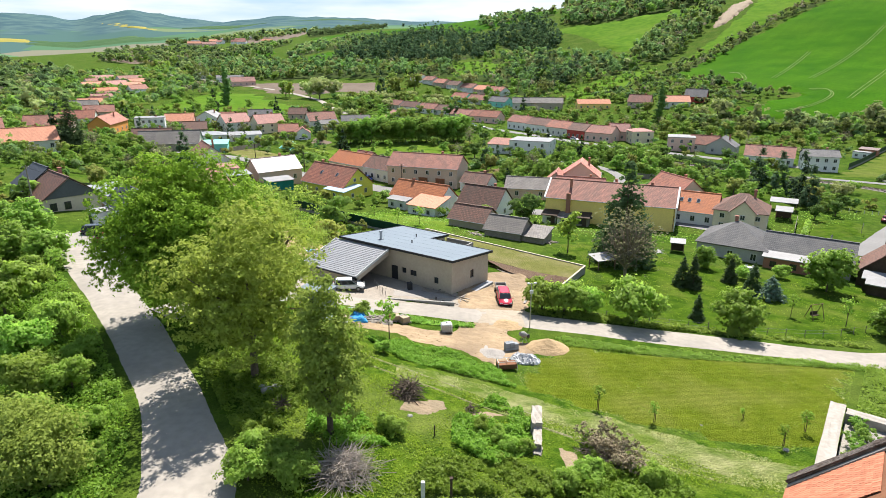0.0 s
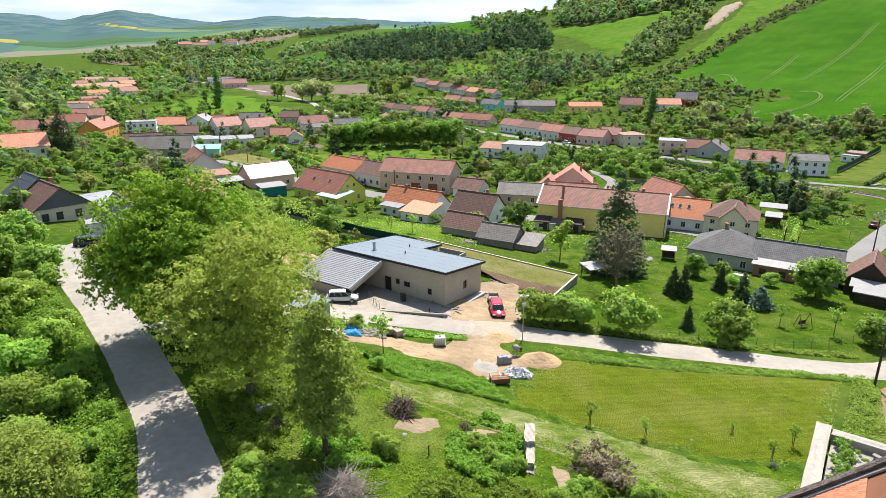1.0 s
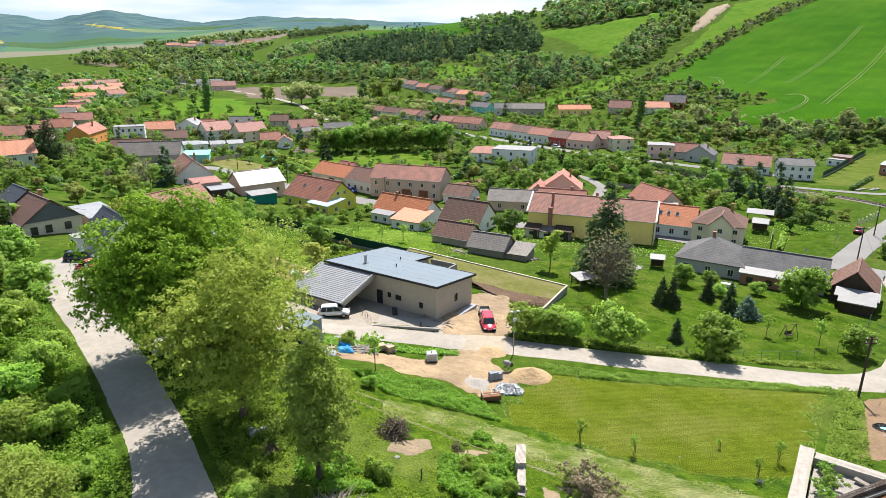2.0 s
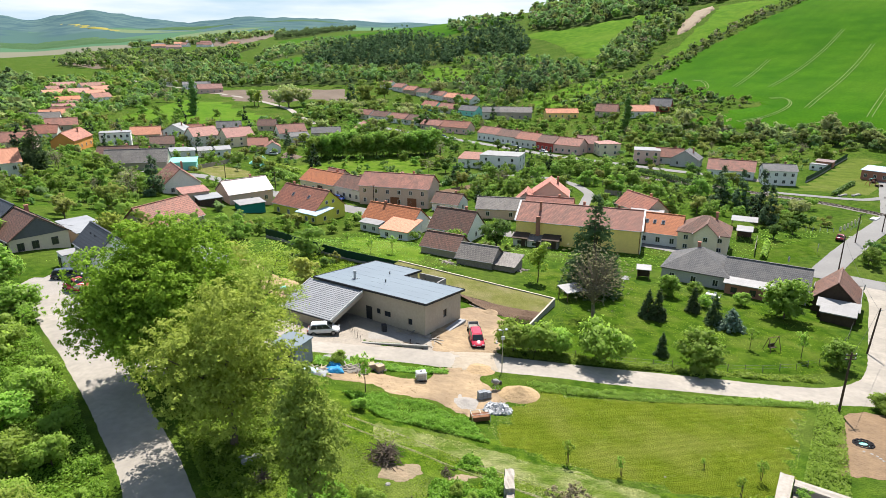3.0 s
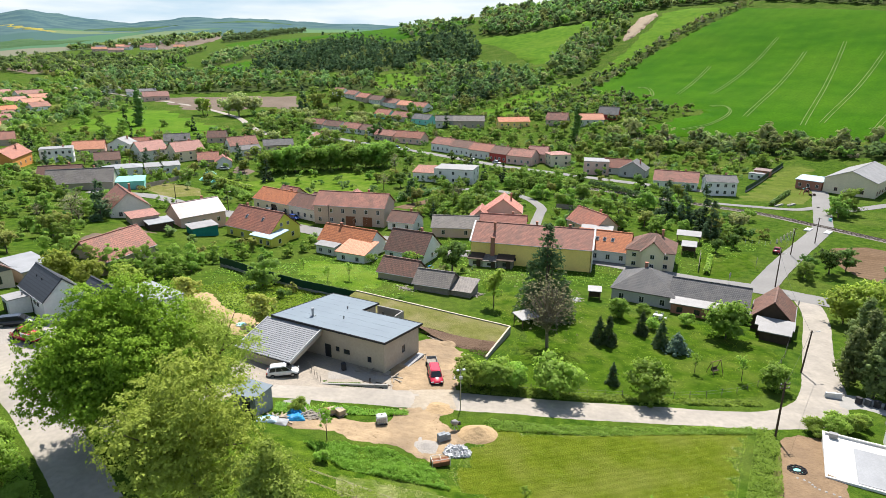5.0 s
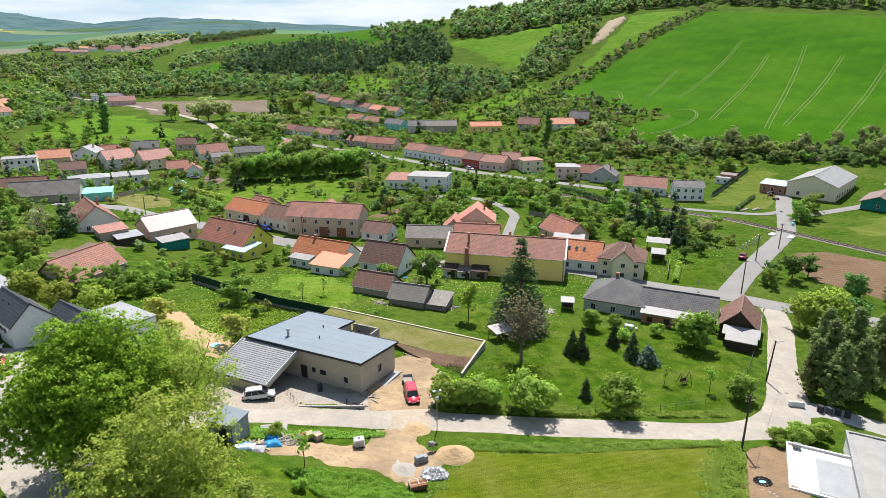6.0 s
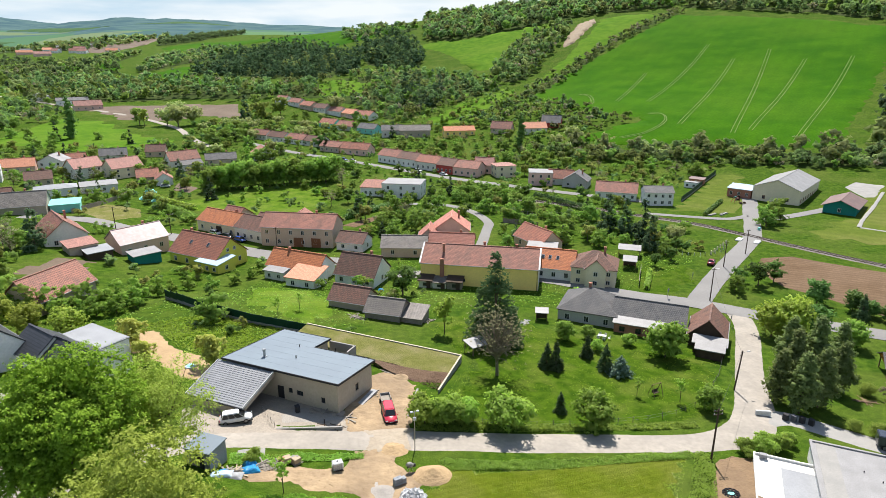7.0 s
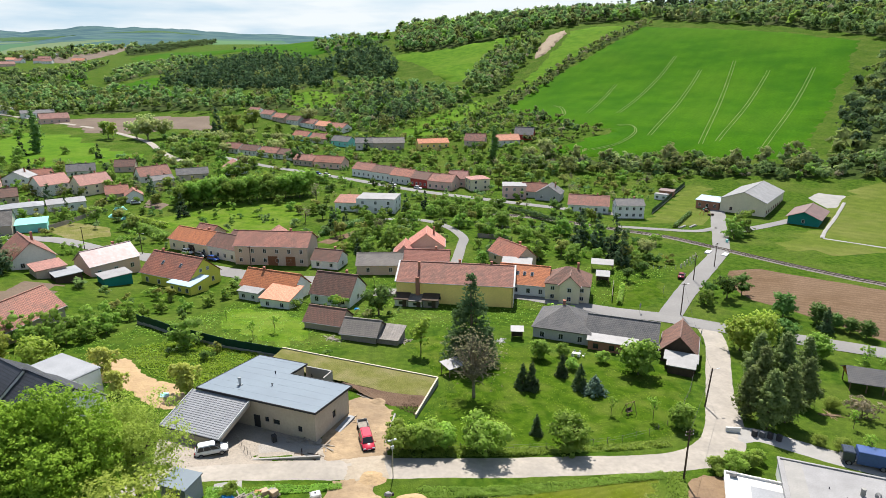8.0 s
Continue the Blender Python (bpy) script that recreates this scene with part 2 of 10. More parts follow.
M["track_soil"] = turf("track_soil", (0.22, 0.27, 0.05), (0.36, 0.36, 0.12), (0.5, 0.44, 0.24), big=0.5, mid=1.2, dryness=0.9)
M["rape"] = plain("rape", (0.5, 0.43, 0.05), (0.42, 0.38, 0.06), big=0.02, fine=0.4, coords="World", bump=0.0)
M["road"] = plain("road", (0.62, 0.56, 0.475), (0.5, 0.455, 0.39), (0.38, 0.345, 0.295), big=0.3, fine=1.6, coords="World", rough=0.9, bump=0.2)
M["asphalt"] = plain("asphalt", (0.4, 0.39, 0.37), (0.35, 0.34, 0.325), (0.29, 0.28, 0.265), big=0.15, fine=2.0, coords="World", rough=0.9, bump=0.15)
M["gravel"] = plain("gravel", (0.5, 0.46, 0.41), (0.6, 0.55, 0.48), (0.32, 0.3, 0.27), big=0.4, fine=7.0, coords="World", bump=0.7, dist=0.05)
M["yard_gravel"] = plain("yard_gravel", (0.6, 0.52, 0.42), (0.5, 0.44, 0.36), (0.34, 0.3, 0.25), big=0.5, fine=3.5, coords="World", bump=0.7, dist=0.05)
M["ballast"] = plain("ballast", (0.3, 0.26, 0.22), (0.38, 0.34, 0.3), (0.18, 0.15, 0.13), big=0.3, fine=5.0, coords="World", bump=0.8, dist=0.06)
M["concrete"] = plain("concrete", (0.55, 0.53, 0.49), (0.46, 0.45, 0.42), (0.4, 0.39, 0.36), big=0.5, fine=5.0, rough=0.9)


# ---- the lie of the land ----
def ramp(v, xs, ys):
    return np.interp(v, xs, ys)


def rise(v, a, b):
    t = np.clip((v - a) / (b - a), 0, 1)
    return t * t * (3 - 2 * t)


def land(x, y):
    """Height of the ground: a terrace that falls to the valley floor, and the hillside beyond it."""
    x, y = np.asarray(x, float), np.asarray(y, float)
    u, v = 0.73 * x + 0.68 * y, 0.8 * x + 0.6 * y
    us = [-400, 5, 18, 21, 28, 32, 41, 44, 51, 69, 79, 101, 118, 134, 160, 5000]
    hs = [4.8, 4.8, 4.8, 4.6, 3.6, 2.5, 0.35, -0.2, -0.4, -2.2, -3.6, -5.4, -7.0, -8.3, -8.0, -8.0]
    b = sum(ramp(u + o, us, hs) for o in (-4, -2, 0, 2, 4)) / 5
    b = np.maximum(b - 3 * rise(y, 122, 150) * rise(x, -75, -40), -8.2)
    vs = [-5000, 285, 330, 380, 480, 560, 620, 720, 830, 1000, 1300, 6000]
    gs = [0, 0, 6, 14, 25, 40, 56, 80, 101, 122, 130, 130]
    g = sum(ramp(v + o, vs, gs) for o in (-30, -15, 0, 15, 30)) / 5
    far = 0.02 * np.maximum(y - 250, 0) + 0.03 * np.maximum(y - 500, 0) - 0.028 * np.maximum(y - 1500, 0)
    return b + g * (1 - 0.62 * rise(y, 820, 1500)) + far * rise(y, 200, 320) * (1 - 0.5 * rise(-x, 500, 1200))


def at(x, y):
    return float(land(x, y))


# ---- building helpers ----
def mesh_of(name, bm, mat, smooth=False):
    me = bpy.data.meshes.new(name)
    bm.normal_update()
    bm.to_mesh(me)
    bm.free()
    me.materials.append(mat)
    if smooth:
        for f in me.polygons:
            f.use_smooth = True
    return me


def raw_mesh(name, verts, faces, mat):
    me = bpy.data.meshes.new(name)
    me.from_pydata(verts, [], faces)
    me.materials.append(mat)
    return me


def thing(name, x, y, yaw=0.0, z=None, label="", category="", group="", kind=""):
    ob = new(name)
    ob.empty_display_size = 0.3
    ob.matrix_world = pose(x, y, at(x, y) if z is None else z, 0, 0, yaw)
    return tagged(ob, label, category, group, kind)


def part(name, bm, mat, parent, label="", smooth=False):
    me = bm if isinstance(bm, bpy.types.Mesh) else mesh_of(name, bm, mat, smooth)
    ob = new(name, me)
    ob.parent = parent
    return tagged(ob, label)


def solid(name, me, m, label="", category="", group="", kind=""):
    ob = new(name, me)
    ob.matrix_world = m
    return tagged(ob, label, category, group, kind)


def box(bm, x, y, z, sx, sy, sz, rz=0.0, bevel=0.0, rx=0.0, ry=0.0):
    """A box with its middle at x, y, z."""
    r = bmesh.ops.create_cube(bm, size=1, matrix=pose(x, y, z, rx, ry, rz) @ Matrix.Diagonal((sx, sy, sz, 1)))
    if bevel:
        es = list({e for v in r["verts"] for e in v.link_edges})
        bmesh.ops.bevel(bm, geom=es, offset=bevel, segments=1, affect="EDGES")
    return bm


def one_box(*a, **k):
    return box(bmesh.new(), *a, **k)


def tube(bm, p, q, r0, r1, n=6, caps=True):
    p, q = Vector(p), Vector(q)
    d = q - p
    m = Matrix.Translation((p + q) / 2) @ d.to_track_quat("Z", "Y").to_matrix().to_4x4()
    bmesh.ops.create_cone(bm, cap_ends=caps, segments=n, radius1=r0, radius2=r1, depth=d.length, matrix=m)
    return bm


def prism(bm, pts, z0, z1):
    """An upright block over an outline."""
    lo, hi = [bm.verts.new((x, y, z0)) for x, y in pts], [bm.verts.new((x, y, z1)) for x, y in pts]
    n = len(pts)
    bm.faces.new(lo[::-1])
    bm.faces.new(hi)
    for i in range(n):
        bm.faces.new((lo[i], lo[(i + 1) % n], hi[(i + 1) % n], hi[i]))
    return bm


def slab(bm, pts, thick):
    """A sheet over 3D corners, thickened downwards."""
    hi = [bm.verts.new(p) for p in pts]
    lo = [bm.verts.new((p[0], p[1], p[2] - thick)) for p in pts]
    n = len(pts)
    bm.faces.new(hi)
    bm.faces.new(lo[::-1])
    for i in range(n):
        bm.faces.new((hi[i], lo[i], lo[(i + 1) % n], hi[(i + 1) % n]))
    return bm


def wobbled(pts, step, amount, seed=0):
    """An outline cut into short pieces, each shifted a little, for edges of grass and earth."""
    rng = random.Random(seed)
    out = []
    for i, (ax, ay) in enumerate(pts):
        bx, by = pts[(i + 1) % len(pts)]
        n = max(1, int(math.hypot(bx - ax, by - ay) / step))
        for k in range(n):
            t = k / n
            out.append((ax + (bx - ax) * t + rng.uniform(-amount, amount), ay + (by - ay) * t + rng.uniform(-amount, amount)))
    return out


def drape(name, pts, mat, lift, step, label="", category="", kind="structure", wob=0.0, wstep=2.0):
    """A patch of ground cover laid over the land."""
    if wob:
        pts = wobbled(pts, wstep, wob, len(name) + int(abs(pts[0][0])))
    bm = bmesh.new()
    bm.faces.new([bm.verts.new((x, y, 0)) for x, y in pts])
    for axis in (0, 1):
        lo, hi = min(p[axis] for p in pts), max(p[axis] for p in pts)
        for k in range(1, max(1, int((hi - lo) / step)) + 1):
            c = lo + k * step
            if c < hi:
                bmesh.ops.bisect_plane(bm, geom=bm.verts[:] + bm.edges[:] + bm.faces[:], plane_co=(c, c, 0), plane_no=(1, 0, 0) if axis == 0 else (0, 1, 0))
    bmesh.ops.triangulate(bm, faces=bm.faces[:])
    for v in bm.verts:
        v.co.z = at(v.co.x, v.co.y) + (lift if not v.is_boundary else -0.25 if lift > 0.29 else 0.012 if lift > 0.055 else -0.1)
    bm.normal_update()
    if sum(f.normal.z * f.calc_area() for f in bm.faces) < 0:
        bmesh.ops.reverse_faces(bm, faces=bm.faces[:])
    return solid(name, mesh_of(name, bm, mat, True), Matrix(), label, category, "", kind)


def eased(pts, n):
    """A smooth line through the points, n pieces between each two."""
    out = []
    for i in range(len(pts) - 1):
        p0, p1, p2, p3 = pts[max(i - 1, 0)], pts[i], pts[i + 1], pts[min(i + 2, len(pts) - 1)]
        for k in range(n):
            t = k / n
            out.append(tuple(0.5 * (2 * b + (c - a) * t + (2 * a - 5 * b + 4 * c - d) * t * t + (3 * b - a - 3 * c + d) * t**3) for a, b, c, d in zip(p0, p1, p2, p3)))
    return out + [pts[-1]]


def way(name, pts, width, mat, lift, label="", category="road", n=8, across=4, kind="structure", edge=0.15, seed=1):
    """A road or path: a strip along a smooth middle line of (x, y) or (x, y, width), with worn, uneven edges."""
    rng = random.Random(seed)
    line = eased([(*p, width) if len(p) == 2 else p for p in pts], n)
    verts, faces = [], []
    for i, (x, y, w) in enumerate(line):
        ax, ay = line[max(i - 1, 0)][:2]
        bx, by = line[min(i + 1, len(line) - 1)][:2]
        d = math.hypot(bx - ax, by - ay) or 1
        nx, ny = -(by - ay) / d, (bx - ax) / d
        for k in range(across + 1):
            s = (k / across - 0.5) * w + (edge * (1.1 * noise.noise((x * 0.16, y * 0.16, seed + k)) + 0.35 * rng.uniform(-1, 1)) if k in (0, across) else 0)
            px, py = x + nx * s, y + ny * s
            verts.append((px, py, at(px, py) + lift - (0.1 if k in (0, across) else 0)))
    for i in range(len(line) - 1):
        for k in range(across):
            a = i * (across + 1) + k
            faces.append((a + 1, a, a + across + 1, a + across + 2))
    me = raw_mesh(name, verts, faces, mat)
    for f in me.polygons:
        f.use_smooth = True
    return solid(name, me, Matrix(), label, category, "", kind)


# ---- ground: one sheet out to the horizon ----
def ground_sheet():
    rs = [0.0]
    while rs[-1] < 4800:
        rs.append(rs[-1] + (1.2 if rs[-1] < 130 else 1.2 + (rs[-1] - 130) * 0.022))
    angles = sorted(set(list(np.arange(-60, 60.01, 0.8)) + list(np.arange(60, 300, 6.0))))
    a = np.radians(np.array(angles))
    r = np.array(rs[1:])
    x, y = np.outer(r, np.sin(a)), np.outer(r, np.cos(a))
    z = land(x, y)
    n = len(a)
    verts = [(0.0, 0.0, at(0, 0))] + np.stack([x, y, z], -1).reshape(-1, 3).tolist()
    faces = [(0, 1 + (i + 1) % n, 1 + i) for i in range(n)]
    for k in range(len(r) - 1):
        for i in range(n):
            p, q = 1 + k * n + i, 1 + k * n + (i + 1) % n
            faces.append((p, q, q + n, p + n))
    me = raw_mesh("ground", verts, faces, M["meadow"])
    for f in me.polygons:
        f.use_smooth = True
    return solid("ground", me, Matrix(), "uneven spring meadow grass falling to the valley floor", "ground", "", "structure")


ground_sheet()


# ---- fields, lawns and bare ground, laid over the land ----
def field(name, pts, mat, lift, step, label, wob=0.0, wstep=2.0, category="field"):
    return drape(name, pts, M[mat], lift, step, label, category, "structure", wob, wstep)


field("crop_field", [(113, 358), (153, 349), (198, 357), (208, 368), (201, 386), (180, 414), (169, 473), (233, 551), (294, 596), (424, 687), (462, 623), (500, 541), (512, 470), (457, 424), (372, 354), (287, 282), (259, 258), (229, 273), (213, 299), (177, 310), (145, 345)], "crop", 0.8, 12, "bright green young crop field on the hillside", 2.0, 12)
field("pasture_slope", [(169, 587), (157, 724), (134, 782), (139, 902), (163, 898), (150, 811), (183, 776), (252, 764), (318, 761), (291, 720), (253, 724), (219, 663), (194, 642)], "pasture", 1.3, 15, "bright green sloping pasture below the wood", 3.0, 15)
field("strip_field", [(183, 513), (232, 579), (304, 668), (352, 734), (400, 724), (413, 707), (283, 599), (228, 554), (171, 486)], "pasture", 1.3, 15, "narrow green field strip on the hillside", 2.0, 12)
field("far_pasture", [(-276, 1330), (-220, 1150), (-65, 1115), (6, 895), (40, 895), (166, 920), (120, 1050), (44, 1080), (-60, 1200), (-140, 1290), (-200, 1420)], "crop", 1.3, 15, "green field beyond the pine wood", 3.0, 20)
field("valley_crop", [(-205, 836), (-157, 880), (-156, 935), (-138, 815), (-92, 709), (-113, 700)], "crop", 1.3, 15, "wedge of bright green crop beside the pines", 2.0, 12)
field("valley_crop_left", [(-413, 1109), (-373, 1127), (-336, 1048), (-289, 1084), (-247, 947), (-272, 905), (-334, 935), (-362, 950)], "crop", 1.3, 15, "small green crop field in the valley", 2.0, 12)
field("plough_land", [(-204, 610), (-170, 631), (-130, 621), (-100, 617), (-62, 601), (-50, 522), (-89, 538), (-110, 514), (-150, 536)], "plough", 0.4, 20, "bare brown ploughed field in the valley", 2.0, 10)
field("plough_land_far", [(-549, 1016), (-561, 1165), (-427, 1122), (-410, 1029), (-434, 897)], "plough", 1.3, 15, "far brown ploughed field", 2.0, 12)
field("plough_land_upper", [(-477, 1454), (-460, 1833), (-365, 1909), (-340, 1505), (-380, 1317)], "plough", 1.3, 15, "far ploughed field on the valley side", 2.0, 25)
field("pasture_valley", [(-205, 507), (-192, 545), (-156, 530), (-114, 456), (-84, 418), (-76, 381), (-113, 388), (-123, 377), (-160, 400), (-205, 430)], "pasture", 0.3, 15, "flat bright green meadow in the valley", 2.0, 8)
field("orchard_slope", [(74, 439), (114, 485), (154, 511), (174, 540), (171, 501), (115, 420), (90, 417)], "pasture", 0.4, 15, "grassy orchard slope above the village", 2.0, 8)
field("hill_path_soil", [(266, 642), (288, 683), (319, 725), (351, 743), (338, 720), (280, 648)], "bare_soil", 1.5, 4, "bare sandy track up the hillside", 1.5, 6)
field("tilled_field", [(123.2, 143), (132.7, 143), (152.5, 118.5), (176, 80), (150, 76), (123.4, 93.3), (119.1, 108.4), (113.3, 121.1), (114.9, 131.5)], "tilled", 0.08, 6, "tilled brown field beside the railway", 0.6, 4)
field("common_lawn", [(-55, 248), (-38, 265), (-15, 281), (4, 276), (8, 247), (-5, 224), (-20, 214)], "bright_lawn", 0.06, 6, "bright village green behind the terrace", 0.6, 4, "lawn")
field("sand_court", [(-85, 236), (-77, 247), (-64, 240), (-61, 227), (-69, 215)], "dry_lawn", 0.07, 5, "worn sandy playing court in grass", 0.5, 3, "court")
field("garden_lawn", [(11, 70.6), (29, 68.2), (52, 67), (58, 71), (72, 90), (67, 97), (50, 103), (33, 118), (20, 112), (24, 92), (17, 79)], "lawn", 0.05, 3, "lush green garden lawn with daisies", 0.3, 2, "lawn")
field("cottage_lawn", [(-19, 128), (-16, 150), (0, 141), (5, 119), (-3, 110)], "bright_lawn", 0.05, 4, "green cottage garden lawn behind the fence", 0.3, 2, "lawn")
field("corner_lawn", [(73.5, 128), (84, 143), (104, 142), (92, 128), (83, 122)], "lawn", 0.05, 4, "mown corner lawn beside the junction", 0.2, 2, "lawn")
field("sports_lawn", [(150, 160), (168, 170), (226, 210), (300, 225), (300, 160), (196, 140), (165, 145)], "sports", 0.05, 8, "mown sports ground grass", 0.4, 4, "lawn")
field("hall_lawn", [(124, 198), (183, 251), (198, 243), (148, 193)], "sports", 0.05, 6, "mown grass strip beside the hall", 0.4, 4, "lawn")
field("mown_meadow", [(12.6, 61.6), (25.5, 60), (45.8, 60.2), (33, 43), (28, 41), (21.7, 42.8), (13.4, 45.4), (7.3, 48.8), (6.4, 52.3)], "mown", 0.05, 2, "freshly mown yellow-green meadow", 0.25, 1.2, "lawn")
field("slope_meadow", [(-25, 57), (-14, 60.5), (-8, 57.5), (-2, 56.5), (2.4, 56), (7, 51), (14, 45.6), (22, 43), (30, 41), (36, 42), (34, 30), (22, 22), (-7, 20), (-11.5, 30), (-14, 35.5), (-18.2, 42), (-22, 48)], "spring_grass", 0.035, 1.2, "lush yellow-green spring grass on the slope", 0.3, 1.5, "meadow")
field("hay_strip", [(-5, 51.3), (7.3, 48.2), (21.2, 42.4), (28.5, 39.8), (26.2, 37), (17.3, 37.7), (7.6, 43), (-4.6, 47.4)], "hay", 0.065, 1.5, "strip of cut grass with pale dry stalks", 0.4, 1.2, "hay")
field("building_earth", [(-5.1, 60.3), (-2.8, 58.5), (-0.4, 58.2), (2.1, 57.6), (3.5, 55.5), (5.2, 54.7), (7.0, 55.5), (9.0, 57.5), (11.0, 59.0), (9.3, 60.9), (8.1, 62.1), (7.4, 63.7), (8.3, 66.0), (2.8, 66.5), (1.1, 62.9), (-1.7, 63.0), (-4.3, 63.9), (-8.0, 63.4), (-11.5, 61.5), (-9.2, 60.3)], "earth", 0.07, 0.7, "trampled sandy earth of the building site", 0.3, 0.6, "earth")
field("cement_patch", [(3.0, 58.1), (4.7, 60.0), (6.4, 59.2), (6.3, 55.9), (4.3, 55.2)], "gravel", 0.11, 1.5, "spilled grey cement and gravel", 0.25, 0.6, "gravel")
field("house_yard", [(-20, 79), (-17.5, 84), (-14.5, 86.5), (-6.5, 82), (2.0, 76.5), (2.4, 70.5), (-6.4, 71), (-15, 71), (-19, 73)], "yard_gravel", 0.06, 1.5, "dusty gravel yard in front of the new house", 0.25, 1.0, "gravel")
field("dirt_drive", [(1.5, 75.5), (6.8, 88), (10.8, 90), (13.2, 83.5), (10.3, 70), (2.2, 70.8)], "earth", 0.09, 0.7, "rutted earth drive beside the house", 0.3, 0.6, "earth")
field("back_sand", [(-39.0, 103.5), (-38.0, 107.5), (-35.0, 109.6), (-30.4, 110.6), (-28.2, 107.5), (-26.9, 104.2), (-24.0, 100.4), (-20.6, 98.2), (-18.4, 95.0), (-17.8, 91.7), (-19.0, 89.6), (-21.5, 90.2), (-24.4, 92.8), (-26.8, 96.6), (-29.4, 100.2), (-32.8, 101.6), (-36.0, 101.6)], "sand", 0.06, 0.8, "heaped pale sand behind the houses", 0.35, 0.7, "sand")
field("parking_gravel", [(-58, 84), (-55, 92), (-46, 90), (-38, 76), (-41, 70), (-46, 69), (-50, 76)], "gravel", 0.05, 2, "gravel parking place before the white house", 0.4, 1.2, "gravel")
field("bare_patch_a", [(-3.7, 41.2), (-3.2, 42.9), (-0.2, 43.8), (0.5, 42.4), (-1.3, 40.4)], "bare_soil", 0.08, 0.6, "bare reddish soil by the brushwood", 0.14, 0.45, "earth")
field("bare_patch_b", [(1.9, 41.6), (3.4, 43.1), (5.0, 42.7), (3.6, 41.3)], "bare_soil", 0.08, 0.6, "bare soil in the grass", 0.14, 0.45, "earth")
field("bare_patch_c", [(-11, 46.5), (-8.6, 47), (-8.5, 45.2), (-10.6, 45)], "bare_soil", 0.08, 0.6, "bare soil under the trees", 0.14, 0.45, "earth")
field("bare_patch_d", [(8.2, 38.2), (9.8, 38), (9.8, 34.6), (8.5, 34.8)], "bare_soil", 0.08, 0.6, "dry earth beside the ruined wall", 0.14, 0.45, "earth")
field("brown_plot", [(38.5, 46), (42.2, 50.6), (48.6, 58.4), (51.5, 59.2), (55.5, 58.4), (52, 52), (47, 45.5)], "plot_earth", 0.06, 2, "dug brown garden plot", 0.3, 1.0, "earth")
field("side_plough", [(-72, 150), (-66, 168), (-57, 167), (-57, 155), (-64, 145)], "plough", 0.05, 3, "small tilled garden bed", 0.3, 2, "earth")


# paired wheel tracks of the sprayer, up the slope of the crop field
for ax, ay, bx, by in ((372, 543, 236, 407), (362, 490, 218, 337), (399, 493, 231, 305), (398, 449, 242, 305), (425, 430, 247, 276), (286, 501, 218, 419)):
    for side in (-1.1, 1.1):
        dx, dy = (bx - ax) / math.hypot(bx - ax, by - ay), (by - ay) / math.hypot(bx - ax, by - ay)
        way("tramline", [(ax + (bx - ax) * t - dy * side, ay + (by - ay) * t + dx * side) for t in (0, 0.33, 0.67, 1)], 0.42, M["tramline"], 1.1, "pale wheel track through the young crop", "track", 8, 2)
for k in (0, 2.2):
    way("tramline", [(216, 370 + k), (223, 366 + k), (219, 353 + k), (208, 340 + k), (191, 329 + k), (175, 327 + k)], 0.5, M["tramline"], 1.1, "pale wheel track turning at the field corner", "track", 8, 2)
    way("tramline", [(207 + k, 460), (210 + k, 451), (203 + k, 429), (196 + k, 418)], 0.5, M["tramline"], 1.1, "pale wheel track at the field edge", "track", 8, 2)

field("white_court", [(217.2, 211.5), (226, 215), (231.5, 206), (211, 192)], "concrete", 0.28, 5, "pale sand volleyball court", 0.2, 3, "court")
# concrete entrance ramp; the darker gravel material stands in for the shade on it
field("entrance_slab", [(-6.9, 74.4), (-2.2, 73.5), (3.8, 73.6), (1.4, 75.4), (-3.6, 78.6), (-7.6, 77.6)], "gravel", 0.1, 1.5, "grey ramp before the entrance, darkened for the house's shade", 0.15, 1.0, "paving")
field("yard_grass", [(-7.8, 74.4), (-2, 73.2), (0.9, 71.9), (-1.5, 71.6), (-6.3, 72.7)], "meadow", 0.13, 0.8, "strip of grass between the yard and the lane", 0.15, 0.6, "lawn")
field("dust_spill", [(4.6, 66.2), (7.2, 65.2), (9.6, 65.8), (10.4, 67.6), (9.4, 69.0), (11.4, 70.6), (8.6, 71.6), (5.4, 71.2), (3.2, 71.4), (4.8, 69.2), (3.6, 67.6)], "dust", 0.125, 0.8, "sandy dirt dragged across the lane", 0.35, 0.5, "earth")
field("plank_floor", [(-11.9, 66.9), (-9.0, 67.2), (-9.2, 66.0), (-11.6, 65.8)], "concrete", 0.16, 0.4, "pale sheet lying on the verge", 0.05, 2, "sheet")

# ---- roads and railway ----
way("street", [(-29, 57.5), (-22, 66), (-14, 70.5), (-4, 70.2), (6.9, 68.4), (15.1, 67.0), (27.5, 65), (38.2, 63.8), (50, 63), (57.6, 64.5, 6.4), (62.8, 69.0, 6.3), (71.8, 81.5), (86.5, 101), (91, 110)], 4.9, M["road"], 0.09, "pale dusty lane of worn asphalt", n=14)
LANE = [(-9, -6, 6.8), (-12, 8, 6.8), (-14, 22, 6.8), (-15.4, 30.4, 6.4), (-17.4, 34.9, 5.5), (-21.2, 41.7, 5.0), (-25.2, 47.5, 5.0), (-29.3, 53.3, 5.2), (-36.8, 63, 5.2), (-45.5, 73.5, 5.2), (-50, 80, 6)]
way("lane_shoulder", [(x, y, w + 0.9) for x, y, w in LANE[:-2]], 6, M["bare_soil"], 0.04, "dusty earth edge of the lane", n=14, edge=0.35)
